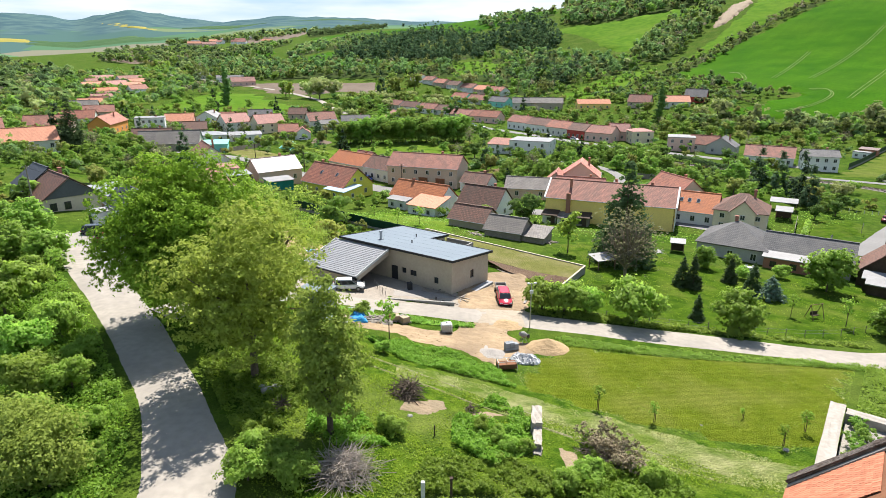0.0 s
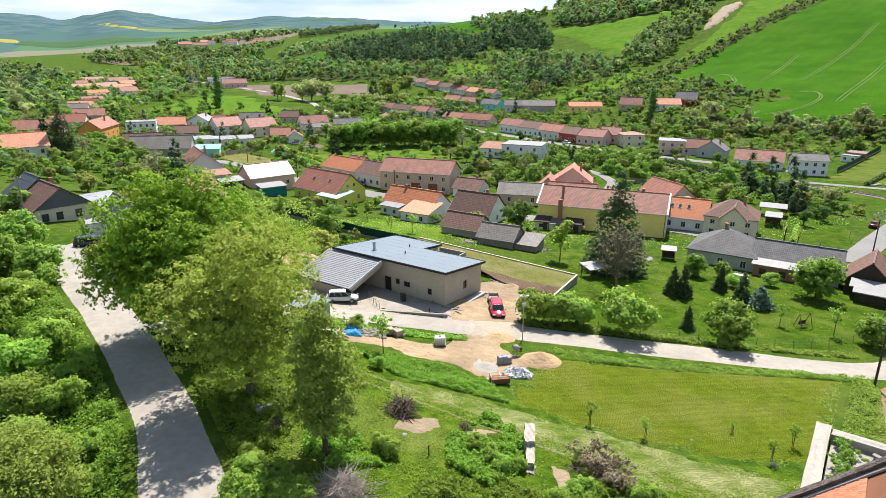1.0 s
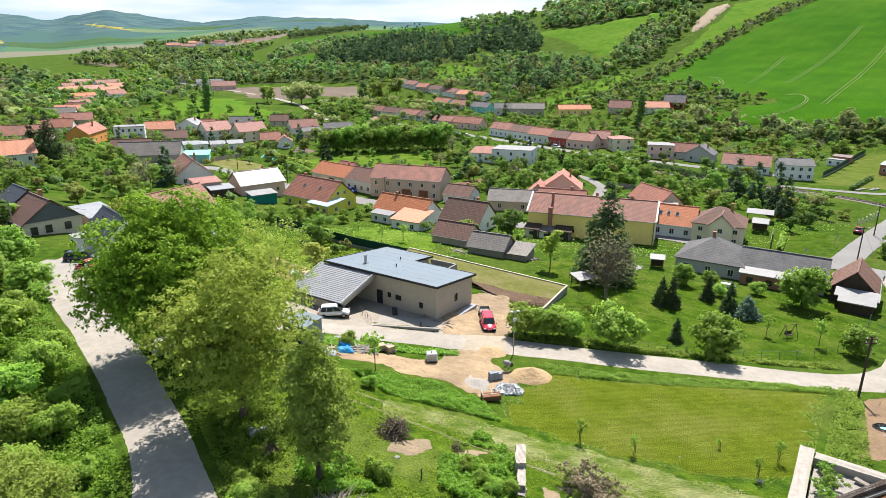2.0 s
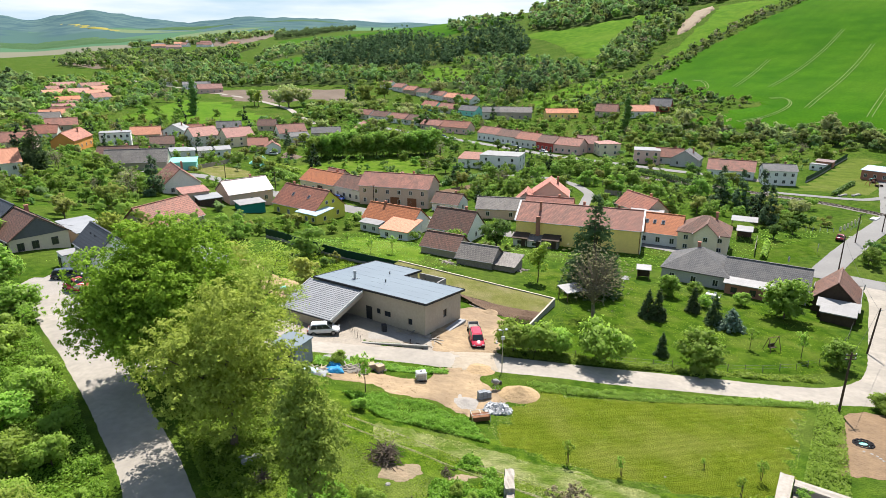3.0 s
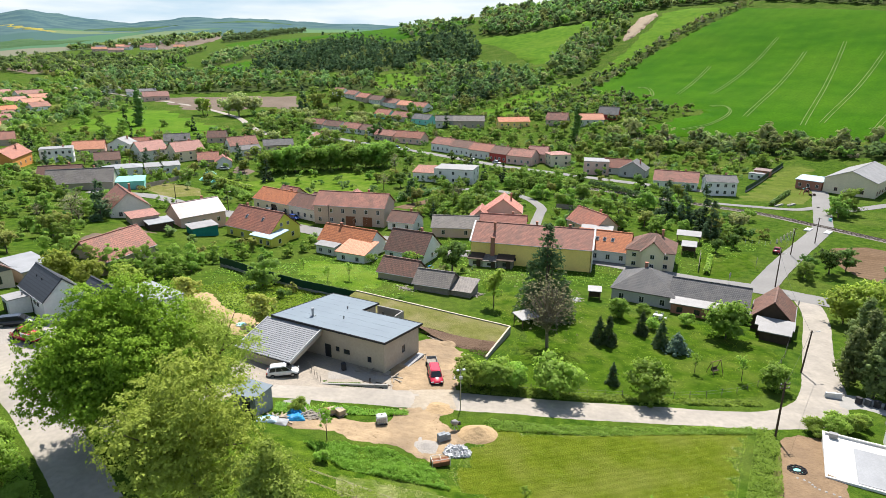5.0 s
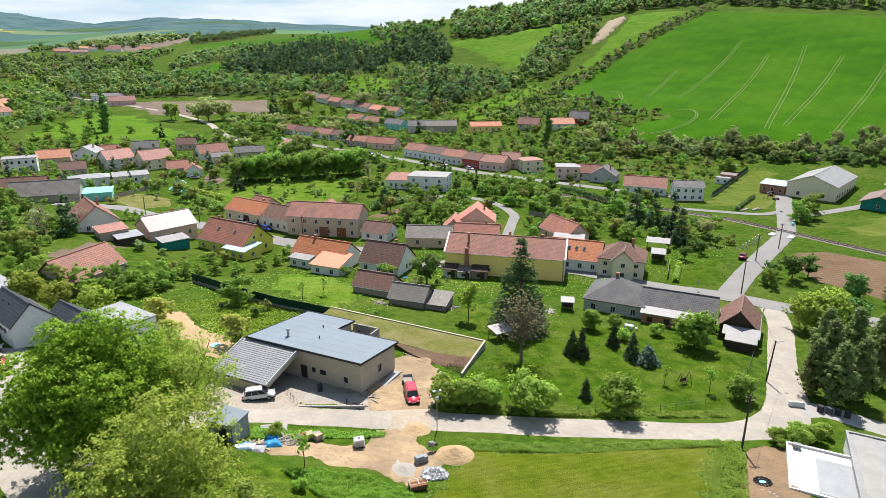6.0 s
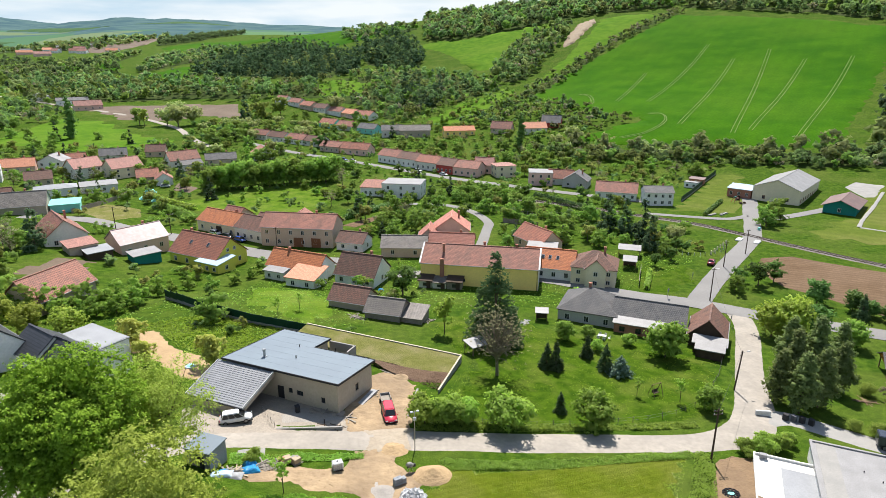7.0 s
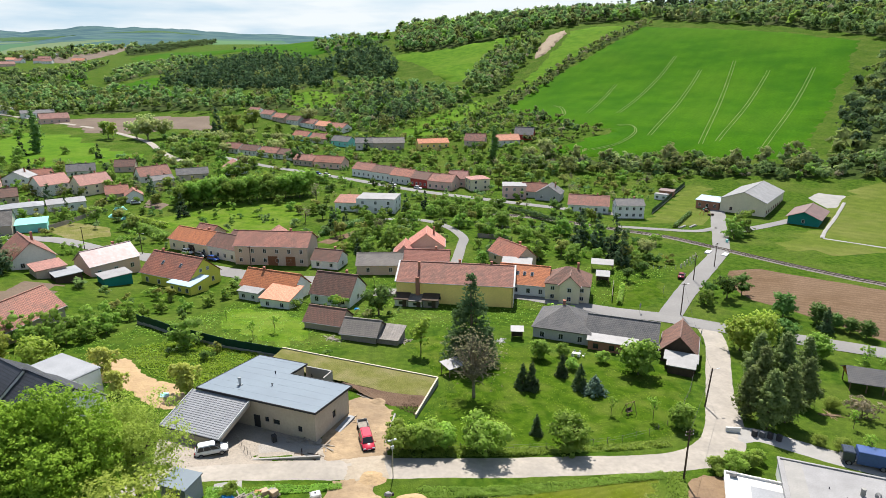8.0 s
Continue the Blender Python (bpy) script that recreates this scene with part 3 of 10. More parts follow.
way("street_shoulder", [(-4, 70.2), (6.9, 68.4), (15.1, 67.0), (27.5, 65), (38.2, 63.8), (50, 63), (57.6, 64.5, 7.2), (62.8, 69.0, 7.2), (71.8, 81.5), (86.5, 101)], 5.8, M["bare_soil"], 0.04, "dusty earth edge of the lane", n=14, edge=0.35)
way("lane", LANE, 5, M["road"], 0.08, "pale worn asphalt lane curving through greenery", n=14)
way("village_road", [(20, 152), (40, 146), (56, 140.5), (72.5, 125.6), (85, 117.2), (95, 108), (108, 98), (125, 84), (150, 66)], 5.6, M["asphalt"], 0.2, "grey asphalt village road", n=12)
way("crossing_road", [(86.5, 118), (100.8, 131.5), (115, 144), (128.6, 155.8), (135.5, 162.5), (146, 176), (156, 190), (166, 203), (172, 212)], 5.4, M["asphalt"], 0.2, "grey asphalt road over the level crossing", n=12)
way("hall_path", [(150, 180), (160, 181), (172, 184), (190, 189), (204, 197)], 4.0, M["asphalt"], 0.2, "asphalt path beside the hall", n=8)
for off in (0.0, 1.7):
    way("worn_track", [(-6.9 - off * 0.4, 51.5 - off), (-3.6 - off * 0.4, 49.7 - off), (0.6 - off * 0.4, 47.4 - off), (3.6 - off * 0.4, 45.5 - off), (8.3 - off * 0.4, 43.2 - off), (14, 40.6 - off), (20, 38.4 - off)], 0.45, M["track_soil"], 0.1, "pale worn wheel track through the grass", "track", 10, 3, edge=0.16)
way("court_path", [(178, 164.5), (187.6, 172.5), (206, 186), (224, 199.5)], 1.3, M["concrete"], 0.35, "narrow pale path to the court", n=8)
way("court_path", [(178.2, 164.3), (182, 159), (190, 148)], 1.3, M["concrete"], 0.2, "narrow pale path beside the pitch", n=8)
way("rail_path", [(118, 197), (130, 190), (142, 184), (152, 186)], 3.2, M["asphalt"], 0.2, "asphalt path along the railway", n=8)
way("row_street", [(-96, 222), (-76, 217), (-62, 209), (-48, 203), (-33, 191), (-20, 180), (-4, 169), (14, 163)], 6.6, M["asphalt"], 0.2, "village street along the terrace", n=8)
way("back_lane", [(44, 160), (48.5, 172), (53.5, 185), (58, 198), (56, 214), (48, 226), (30, 232)], 3.4, M["asphalt"], 0.2, "narrow grey lane between the gardens", n=8)
way("upper_street", [(128, 214), (104, 236), (84, 256), (62, 277), (36, 308), (12, 336), (-14, 366), (-40, 404)], 5.0, M["asphalt"], 0.2, "village street before the terraced houses", n=8)
way("valley_road", [(-60, 390), (-78, 430), (-100, 490), (-150, 560), (-230, 640), (-330, 740)], 4.5, M["road"], 0.3, "pale field road down the valley", n=8)
way("drive_way", [(63, 67.5), (67, 67.3), (71, 63), (75, 58.6), (82, 52)], 5.0, M["concrete"], 0.07, "pale concrete drive beside the flat-roofed house", n=8)

RAIL = [(70, 236), (95, 216), (116.5, 192), (127.1, 179.8), (135.2, 163.5), (144.8, 142.8), (156.1, 121.6), (170, 96), (186, 66)]
way("railway_bed", RAIL, 3.6, M["ballast"], 0.14, "brown stone ballast of the railway", "railway", n=10)


def rails():
    steel, wood = plain("rail_steel", (0.30, 0.24, 0.2), rough=0.5, metal=0.6), plain("sleeper_wood", (0.16, 0.13, 0.11))
    line = eased(RAIL, 10)
    for side in (-0.75, 0.75):
        bm = bmesh.new()
        for (ax, ay), (bx, by) in zip(line, line[1:]):
            d = math.hypot(bx - ax, by - ay)
            nx, ny = -(by - ay) / d * side, (bx - ax) / d * side
            p, q = (ax + nx, ay + ny, at(ax, ay) + 0.33), (bx + nx, by + ny, at(bx, by) + 0.33)
            box(bm, (p[0] + q[0]) / 2, (p[1] + q[1]) / 2, (p[2] + q[2]) / 2, d + 0.05, 0.12, 0.16, math.degrees(math.atan2(q[1] - p[1], q[0] - p[0])))
        solid("rail", mesh_of("rail", bm, steel), Matrix(), "rusty steel rail on the ballast", "rail", "railway track", "structure")
    bm = bmesh.new()
    for (ax, ay), (bx, by) in zip(line, line[1:]):
        d = math.hypot(bx - ax, by - ay)
        for k in range(int(d / 0.9)):
            t = k * 0.9 / d
            x, y = ax + (bx - ax) * t, ay + (by - ay) * t
            box(bm, x, y, at(x, y) + 0.2, 0.24, 2.4, 0.12, math.degrees(math.atan2(by - ay, bx - ax)))
    solid("sleepers", mesh_of("sleepers", bm, wood), Matrix(), "dark sleepers of the railway track", "sleepers", "", "stuff")


rails()


# ---- far hills closing the valley ----
def far_hills():
    az = np.radians(np.arange(-75, 75.1, 0.4))
    top = np.interp(np.degrees(az), [-75, -45, -34, -32, -29.6, -25.6, -22, -18.4, -14.7, -9.5, -3, 3.3, 10, 75], [2.2, 2.4, 2.9, 2.9, 2.5, 3.4, 2.9, 2.55, 3.05, 3.1, 2.7, 2.5, 2.1, 1.6])
    rs = np.array([1700, 1900, 2150, 2400, 2700, 3000, 3300, 3600, 3900, 4200, 4700])
    up = np.array([-0.1, 0.03, 0.11, 0.2, 0.32, 0.47, 0.66, 0.87, 1.0, 0.93, 0.6])
    verts, n = [], len(az)
    for r, k in zip(rs, up):
        for a, t in zip(az, top):
            x, y = r * math.sin(a), r * math.cos(a)
            peak = 30 + 3900 * math.tan(math.radians(t))
            base = float(land(x, y)) - 3
            fold = 26 * k * (noise.noise((x / 420, y / 420, 0.3)) + 0.6 * noise.noise((x / 170, y / 170, 2.0)))
            verts.append((x, y, base + (peak - base) * k + (fold if k < 0.99 else 8 * noise.noise((a * 60, 0, 0)))))
    faces = [(j * n + i, j * n + i + 1, (j + 1) * n + i + 1, (j + 1) * n + i) for j in range(len(rs) - 1) for i in range(n - 1)]
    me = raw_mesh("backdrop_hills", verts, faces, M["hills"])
    for f in me.polygons:
        f.use_smooth = True
    hills = solid("backdrop_hills", me, Matrix(), "long wooded hills in the distance, haze painted into their colour", "hills", "", "structure")
    # yellow and green fields laid over the foot of the hills
    tree = BVHTree.FromPolygons(verts, faces)
    for name, mat, corners in (("rape_field", "rape", ((-38, 2640), (-32.4, 2580), (-32.2, 2430), (-34, 2400), (-38, 2390))), ("rape_field", "rape", ((-28.6, 3270), (-26, 3060), (-23.4, 2850), (-23.6, 2790), (-26.4, 2930))), ("far_field", "far_green", ((-33, 2300), (-24, 2120), (-21, 2240), (-26, 2560), (-33, 2520))), ("far_field", "far_green", ((-22.5, 3000), (-17, 2600), (-15, 2700), (-19, 3100))), ("far_field", "far_green", ((-14, 2900), (-9, 2700), (-5, 2800), (-10, 3100)))):
        ring = wobbled([(r * math.sin(math.radians(a)), r * math.cos(math.radians(a))) for a, r in corners], 60, 8, 3)
        bm = bmesh.new()
        bm.faces.new([bm.verts.new((x, y, 0)) for x, y in ring])
        for axis in (0, 1):
            lo, hi = min(p[axis] for p in ring), max(p[axis] for p in ring)
            for k in range(1, int((hi - lo) / 50) + 1):
                bmesh.ops.bisect_plane(bm, geom=bm.verts[:] + bm.edges[:] + bm.faces[:], plane_co=(lo + k * 50, lo + k * 50, 0), plane_no=(1 - axis, axis, 0))
        bmesh.ops.triangulate(bm, faces=bm.faces[:])
        for v in bm.verts:
            got = tree.ray_cast((v.co.x, v.co.y, 2000), (0, 0, -1))[0]
            v.co.z = max(got.z if got else -100, at(v.co.x, v.co.y)) + (-3 if v.is_boundary else 2)
        solid(name, mesh_of(name, bm, M[mat], True), Matrix(), "far yellow field of rape" if mat == "rape" else "far pale green field", "field", "", "structure")


def hill_material():
    """Woods on the upper slopes, a patchwork of fields on the lower ones. Distance haze is painted in as blue."""
    m, n, l, p = nodes_of("hills")
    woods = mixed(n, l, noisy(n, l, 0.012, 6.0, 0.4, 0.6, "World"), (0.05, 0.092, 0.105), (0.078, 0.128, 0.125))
    g, vo, rp = n.new("ShaderNodeNewGeometry"), n.new("ShaderNodeTexVoronoi"), n.new("ShaderNodeValToRGB")
    vo.inputs["Scale"].default_value = 0.0032
    l.new(g.outputs["Position"], vo.inputs["Vector"])
    sep, sep2 = n.new("ShaderNodeSeparateColor"), n.new("ShaderNodeSeparateXYZ")
    l.new(vo.outputs["Color"], sep.inputs["Color"])
    l.new(sep.outputs["Red"], rp.inputs["Fac"])
    cr = rp.color_ramp
    cr.interpolation = "CONSTANT"
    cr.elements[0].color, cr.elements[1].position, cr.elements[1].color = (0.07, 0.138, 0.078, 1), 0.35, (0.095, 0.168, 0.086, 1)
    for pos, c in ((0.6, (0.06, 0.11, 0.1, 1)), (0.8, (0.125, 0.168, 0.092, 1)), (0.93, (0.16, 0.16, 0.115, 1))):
        e = cr.elements.new(pos)
        e.color = c
    l.new(g.outputs["Position"], sep2.inputs["Vector"])
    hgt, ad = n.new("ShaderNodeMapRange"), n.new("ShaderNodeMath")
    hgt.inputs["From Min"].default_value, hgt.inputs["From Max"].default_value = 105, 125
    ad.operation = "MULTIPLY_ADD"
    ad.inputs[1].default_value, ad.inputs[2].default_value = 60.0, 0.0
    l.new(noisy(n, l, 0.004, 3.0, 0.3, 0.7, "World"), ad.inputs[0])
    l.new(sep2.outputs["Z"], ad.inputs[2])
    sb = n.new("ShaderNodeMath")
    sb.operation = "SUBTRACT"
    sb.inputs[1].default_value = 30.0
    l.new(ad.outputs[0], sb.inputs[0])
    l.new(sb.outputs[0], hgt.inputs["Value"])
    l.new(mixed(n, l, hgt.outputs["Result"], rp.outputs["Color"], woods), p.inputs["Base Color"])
    p.inputs["Roughness"].default_value = 1.0
    p.inputs["Specular IOR Level"].default_value = 0.0
    return m


M["far_green"] = turf("far_green", (0.09, 0.185, 0.058), (0.12, 0.215, 0.073), (0.155, 0.235, 0.098), big=0.01, mid=0.02, fine=0.2)
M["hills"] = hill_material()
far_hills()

# ---- paint, render, tile and glass ----
WALLS = {
    "white": (0.78, 0.77, 0.74), "offwhite": (0.68, 0.66, 0.6), "cream": (0.72, 0.64, 0.46), "beige": (0.56, 0.48, 0.38), "tan": (0.5, 0.40, 0.32),
    "yellow": (0.9, 0.66, 0.22), "lime": (0.66, 0.60, 0.10), "orange": (0.68, 0.30, 0.08), "pink": (0.70, 0.47, 0.40), "red": (0.42, 0.07, 0.06),
    "grey": (0.42, 0.41, 0.39), "stone": (0.40, 0.34, 0.27), "teal": (0.25, 0.62, 0.55), "deepgreen": (0.02, 0.2, 0.17), "brick": (0.36, 0.17, 0.12), "darkgrey": (0.11, 0.115, 0.125),
    "render": (0.45, 0.385, 0.305), "paleblue": (0.62, 0.70, 0.76),
}
REFLECT = 1.0  # wall paints
for key, c in WALLS.items():
    M["w_" + key] = plain("w_" + key, c, tuple(v * 0.9 for v in c), tuple(v * 0.75 for v in c), big=0.25, fine=3.0, rough=0.9, bump=0.1, vary=0.06)
REFLECT = 0.76  # roof tiles and the rest of the buildings
M["t_red"] = tiled("t_red", (0.5, 0.2, 0.125), (0.38, 0.145, 0.095), (0.16, 0.06, 0.045))
M["t_orange"] = tiled("t_orange", (0.66, 0.235, 0.09), (0.52, 0.18, 0.075), (0.27, 0.09, 0.045), stained=0.15)
M["t_peach"] = tiled("t_peach", (0.72, 0.32, 0.19), (0.64, 0.27, 0.16), (0.38, 0.16, 0.09), stained=0.1)
M["t_salmon"] = tiled("t_salmon", (0.62, 0.27, 0.2), (0.52, 0.215, 0.16), (0.3, 0.12, 0.09), stained=0.2)
M["t_brown"] = tiled("t_brown", (0.245, 0.12, 0.085), (0.165, 0.085, 0.062), (0.07, 0.04, 0.03))
M["t_brick"] = tiled("t_brick", (0.46, 0.19, 0.135), (0.34, 0.145, 0.105), (0.14, 0.07, 0.05), stained=0.4)
M["t_pink"] = tiled("t_pink", (0.56, 0.27, 0.21), (0.45, 0.21, 0.17), (0.26, 0.12, 0.1), stained=0.3)
M["t_grey"] = tiled("t_grey", (0.17, 0.165, 0.165), (0.12, 0.12, 0.125), (0.06, 0.06, 0.06), stain=(0.24, 0.22, 0.2))
M["t_oldgrey"] = tiled("t_oldgrey", (0.26, 0.235, 0.21), (0.17, 0.155, 0.145), (0.08, 0.07, 0.065), stain=(0.3, 0.27, 0.22))
M["t_black"] = tiled("t_black", (0.055, 0.06, 0.07), (0.04, 0.045, 0.052), (0.02, 0.02, 0.024), stained=0.0, rough=0.5)
REFLECT = 0.8  # sheet metal, frames and timber
M["sheet_white"] = plain("sheet_white", (0.36, 0.355, 0.35), (0.29, 0.285, 0.28), (0.2, 0.19, 0.18), rough=0.45, bump=0.05)
M["sheet_blue"] = plain("sheet_blue", (0.48, 0.62, 0.72), (0.42, 0.56, 0.66), rough=0.4, bump=0.05)
M["sheet_pink"] = plain("sheet_pink", (0.42, 0.3, 0.29), (0.46, 0.38, 0.37), (0.34, 0.17, 0.15), big=0.3, fine=1.0, rough=0.4, bump=0.05)
M["sheet_grey"] = plain("sheet_grey", (0.36, 0.37, 0.38), (0.3, 0.31, 0.32), rough=0.5, bump=0.05)
# blue-grey membrane, its base colour lightened and blued for the sky it mirrors
M["new_roof"] = plain("new_roof", (0.19, 0.235, 0.27), (0.175, 0.215, 0.25), (0.165, 0.2, 0.23), big=0.2, fine=1.5, rough=0.42, bump=0.04, spec=0.3)
M["brown_sheet"] = plain("brown_sheet", (0.2, 0.14, 0.13), (0.25, 0.17, 0.15), rough=0.6)
M["frame_white"] = plain("frame_white", (0.75, 0.75, 0.73), rough=0.5, bump=0.0)
M["frame_dark"] = plain("frame_dark", (0.05, 0.05, 0.055), rough=0.5, bump=0.0)
M["timber"] = plain("timber", (0.22, 0.145, 0.09), (0.3, 0.2, 0.13), (0.12, 0.08, 0.05), big=2.0, fine=9.0)
M["dark_timber"] = plain("dark_timber", (0.075, 0.052, 0.038), (0.1, 0.07, 0.05), (0.04, 0.03, 0.024), big=1.5, fine=9.0)
M["grey_timber"] = plain("grey_timber", (0.36, 0.32, 0.27), (0.27, 0.24, 0.2), (0.17, 0.15, 0.13), big=2.0, fine=9.0)
M["twig_bark"] = plain("twig_bark", (0.27, 0.235, 0.155), (0.21, 0.18, 0.12), (0.13, 0.11, 0.07), big=1.0, fine=8.0, bump=0.6, dist=0.03)
M["bark"] = plain("bark", (0.13, 0.1, 0.075), (0.19, 0.15, 0.11), (0.06, 0.045, 0.035), big=1.0, fine=8.0, bump=1.0, dist=0.05)
M["twig"] = plain("twig", (0.24, 0.19, 0.14), (0.32, 0.26, 0.2), (0.14, 0.1, 0.08), big=1.0, fine=6.0)
M["brickwork"] = tiled("brickwork", (0.42, 0.19, 0.12), (0.33, 0.15, 0.1), (0.4, 0.36, 0.3), w=0.26, hgt=0.085)
M["metal"] = plain("metal", (0.5, 0.51, 0.52), rough=0.35, metal=0.9, bump=0.05)
M["rust"] = plain("rust", (0.28, 0.13, 0.07), (0.2, 0.09, 0.05), rough=0.85)


def glass_pane():
    m, n, l, p = nodes_of("window_glass")
    p.inputs["Base Color"].default_value = (0.025, 0.03, 0.035, 1)
    p.inputs["Roughness"].default_value = 0.08
    p.inputs["Specular IOR Level"].default_value = 0.6
    return m


M["glass"] = glass_pane()
WINDOW_MESHES = {}


def window(parent, x, y, z, w, hgt, face, frame_mat="frame_white"):
    """A window in a wall: frame with a cross bar, sill, and a dark pane. face: degrees that its outside turns from -y."""
    key = (w, hgt, frame_mat)
    if key not in WINDOW_MESHES:
        t = 0.09
        xs = [-w / 2, -w / 2 + t, -0.03, 0.03, w / 2 - t, w / 2] if w > 0.7 else [-w / 2, -w / 2 + t, w / 2 - t, w / 2]
        zs = [-hgt / 2, -hgt / 2 + t, hgt / 2 - t, hgt / 2]
        bm = bmesh.new()
        grid = [[bm.verts.new((x, -0.06, z)) for x in xs] for z in zs]
        holes = {(1, 1), (1, 3)} if len(xs) == 6 else {(1, 1)}
        fs = [bm.faces.new((grid[j][i], grid[j][i + 1], grid[j + 1][i + 1], grid[j + 1][i])) for j in range(3) for i in range(len(xs) - 1) if (j, i) not in holes]
        ex = bmesh.ops.extrude_face_region(bm, geom=fs)
        for v in ex["geom"]:
            if isinstance(v, bmesh.types.BMVert):
                v.co.y += 0.12
        bmesh.ops.recalc_face_normals(bm, faces=bm.faces[:])
        pane = one_box(0, 0.005, 0, w - 2 * t + 0.02, 0.06, hgt - 2 * t + 0.02)
        WINDOW_MESHES[key] = (mesh_of("window", bm, M[frame_mat]), mesh_of("pane", pane, M["glass"]))
    frame_me, pane_me = WINDOW_MESHES[key]
    ob = part("window", frame_me, None, parent)
    ob.matrix_basis = pose(x, y, z, 0, 0, face)
    part("pane", pane_me, None, ob)
    return ob


def door(parent, x, y, z, w, hgt, face, mat="timber"):
    bm = bmesh.new()
    box(bm, 0, 0, hgt / 2, w, 0.1, hgt)
    for s in (-1, 1):
        box(bm, s * w / 2, -0.02, hgt / 2, 0.1, 0.16, hgt + 0.1)
    box(bm, 0, -0.02, hgt + 0.05, w + 0.1, 0.16, 0.1)
    ob = part("door", bm, M[mat], parent)
    ob.matrix_basis = pose(x, y, z, 0, 0, face)
    return ob


def chimney(parent, x, y, z0, z1, mat="w_brick", size=0.55):
    bm = bmesh.new()
    box(bm, x, y, (z0 + z1) / 2, size, size, z1 - z0)
    box(bm, x, y, z1 + 0.06, size + 0.16, size + 0.16, 0.12)
    return part("chimney", bm, M[mat], parent)


def house(name, x, y, yaw, L, D, eave, up, wall, roof, shape="gable", ridge="x", floors=1, front=3, side=1, label="", category="house", chim=((0.2, 0.1),), over=0.35, group="", base=None, doors=(), frames="frame_white", gable_wall=None):
    """A house with its front towards -y; ridge x: along the front, y: a gable at the front. Windows by floor and side."""
    c, s = math.cos(radians(yaw)), math.sin(radians(yaw))
    corners = [(x + a * c - b * s, y + a * s + b * c) for a in (-L / 2, L / 2) for b in (-D / 2, D / 2)]
    lows = [at(*p) for p in corners]
    mid = at(x, y) if base is None else base
    foot = min(min(lows), mid) - mid - 0.4
    ob = thing(name, x, y, yaw, mid, label, category, group)
    bm = bmesh.new()
    hx, hy = L / 2, D / 2
    if shape == "flat":
        box(bm, 0, 0, (eave + foot) / 2, L, D, eave - foot)
    elif shape == "mono":
        a = [bm.verts.new(p) for p in ((-hx, -hy, foot), (hx, -hy, foot), (hx, hy, foot), (-hx, hy, foot), (-hx, -hy, eave), (hx, -hy, eave), (hx, hy, eave + up), (-hx, hy, eave + up))]
        for f in ((3, 2, 1, 0), (4, 5, 6, 7), (0, 1, 5, 4), (1, 2, 6, 5), (2, 3, 7, 6), (3, 0, 4, 7)):
            bm.faces.new([a[i] for i in f])
    else:
        box(bm, 0, 0, (eave + foot) / 2, L, D, eave - foot)
        if shape == "gable":
            k = 0.06
            pts = ((-hx, -hy + 0.02, eave - k), (-hx, hy - 0.02, eave - k), (-hx, 0, eave + up - 0.12)) if ridge == "x" else ((-hx + 0.02, -hy, eave - k), (hx - 0.02, -hy, eave - k), (0, -hy, eave + up - 0.12))
            far = [(hx, p[1], p[2]) for p in pts] if ridge == "x" else [(p[0], hy, p[2]) for p in pts]
            v, w = [bm.verts.new(p) for p in pts], [bm.verts.new(p) for p in far]
            bm.faces.new(v)
            bm.faces.new(w[::-1])
            for i in range(3):
                bm.faces.new((v[i], w[i], w[(i + 1) % 3], v[(i + 1) % 3]))
            bmesh.ops.recalc_face_normals(bm, faces=bm.faces[:])
    part("wall", bm, M[wall], ob)
    bm, th = bmesh.new(), 0.16
    ex, ey = hx + over, hy + over
    if shape == "flat":
        box(bm, 0, 0, eave + 0.1, L + 0.3, D + 0.3, 0.2)
        box(bm, 0, 0, eave + 0.22, L - 0.1, D - 0.1, 0.05)
    elif shape == "mono":
        g = up / D * over
        slab(bm, [(-ex, -ey, eave - g + th), (ex, -ey, eave - g + th), (ex, ey, eave + up + g + th), (-ex, ey, eave + up + g + th)], th)
    elif shape == "gable":
        if ridge == "x":
            g = up / hy * over
            slab(bm, [(-ex, -ey, eave - g + th), (ex, -ey, eave - g + th), (ex, 0, eave + up + th), (-ex, 0, eave + up + th)], th)
            slab(bm, [(-ex, 0, eave + up + th), (ex, 0, eave + up + th), (ex, ey, eave - g + th), (-ex, ey, eave - g + th)], th)
            box(bm, 0, 0, eave + up + th + 0.02, 2 * ex, 0.3, 0.1)
        else:
            g = up / hx * over
            slab(bm, [(-ex, ey, eave - g + th), (-ex, -ey, eave - g + th), (0, -ey, eave + up + th), (0, ey, eave + up + th)], th)
            slab(bm, [(0, ey, eave + up + th), (0, -ey, eave + up + th), (ex, -ey, eave - g + th), (ex, ey, eave - g + th)], th)
            box(bm, 0, 0, eave + up + th + 0.02, 0.3, 2 * ey, 0.1)
    else:
        r = max(hx - hy, 0.1) if ridge == "x" else 0.1
        e = eave + th - 0.1
        a = [bm.verts.new(p) for p in ((-ex, -ey, e), (ex, -ey, e), (ex, ey, e), (-ex, ey, e), (-r, 0, eave + up), (r, 0, eave + up))]
        lo = [bm.verts.new((v.co.x, v.co.y, e - th)) for v in a[:4]]
        for f in ((0, 1, 5, 4), (1, 2, 5), (2, 3, 4, 5), (3, 0, 4)):
            bm.faces.new([a[i] for i in f])
        for i in range(4):
            bm.faces.new((lo[i], lo[(i + 1) % 4], a[(i + 1) % 4], a[i]))
        bm.faces.new(lo[::-1])
    part("roof", bm, M[roof], ob)
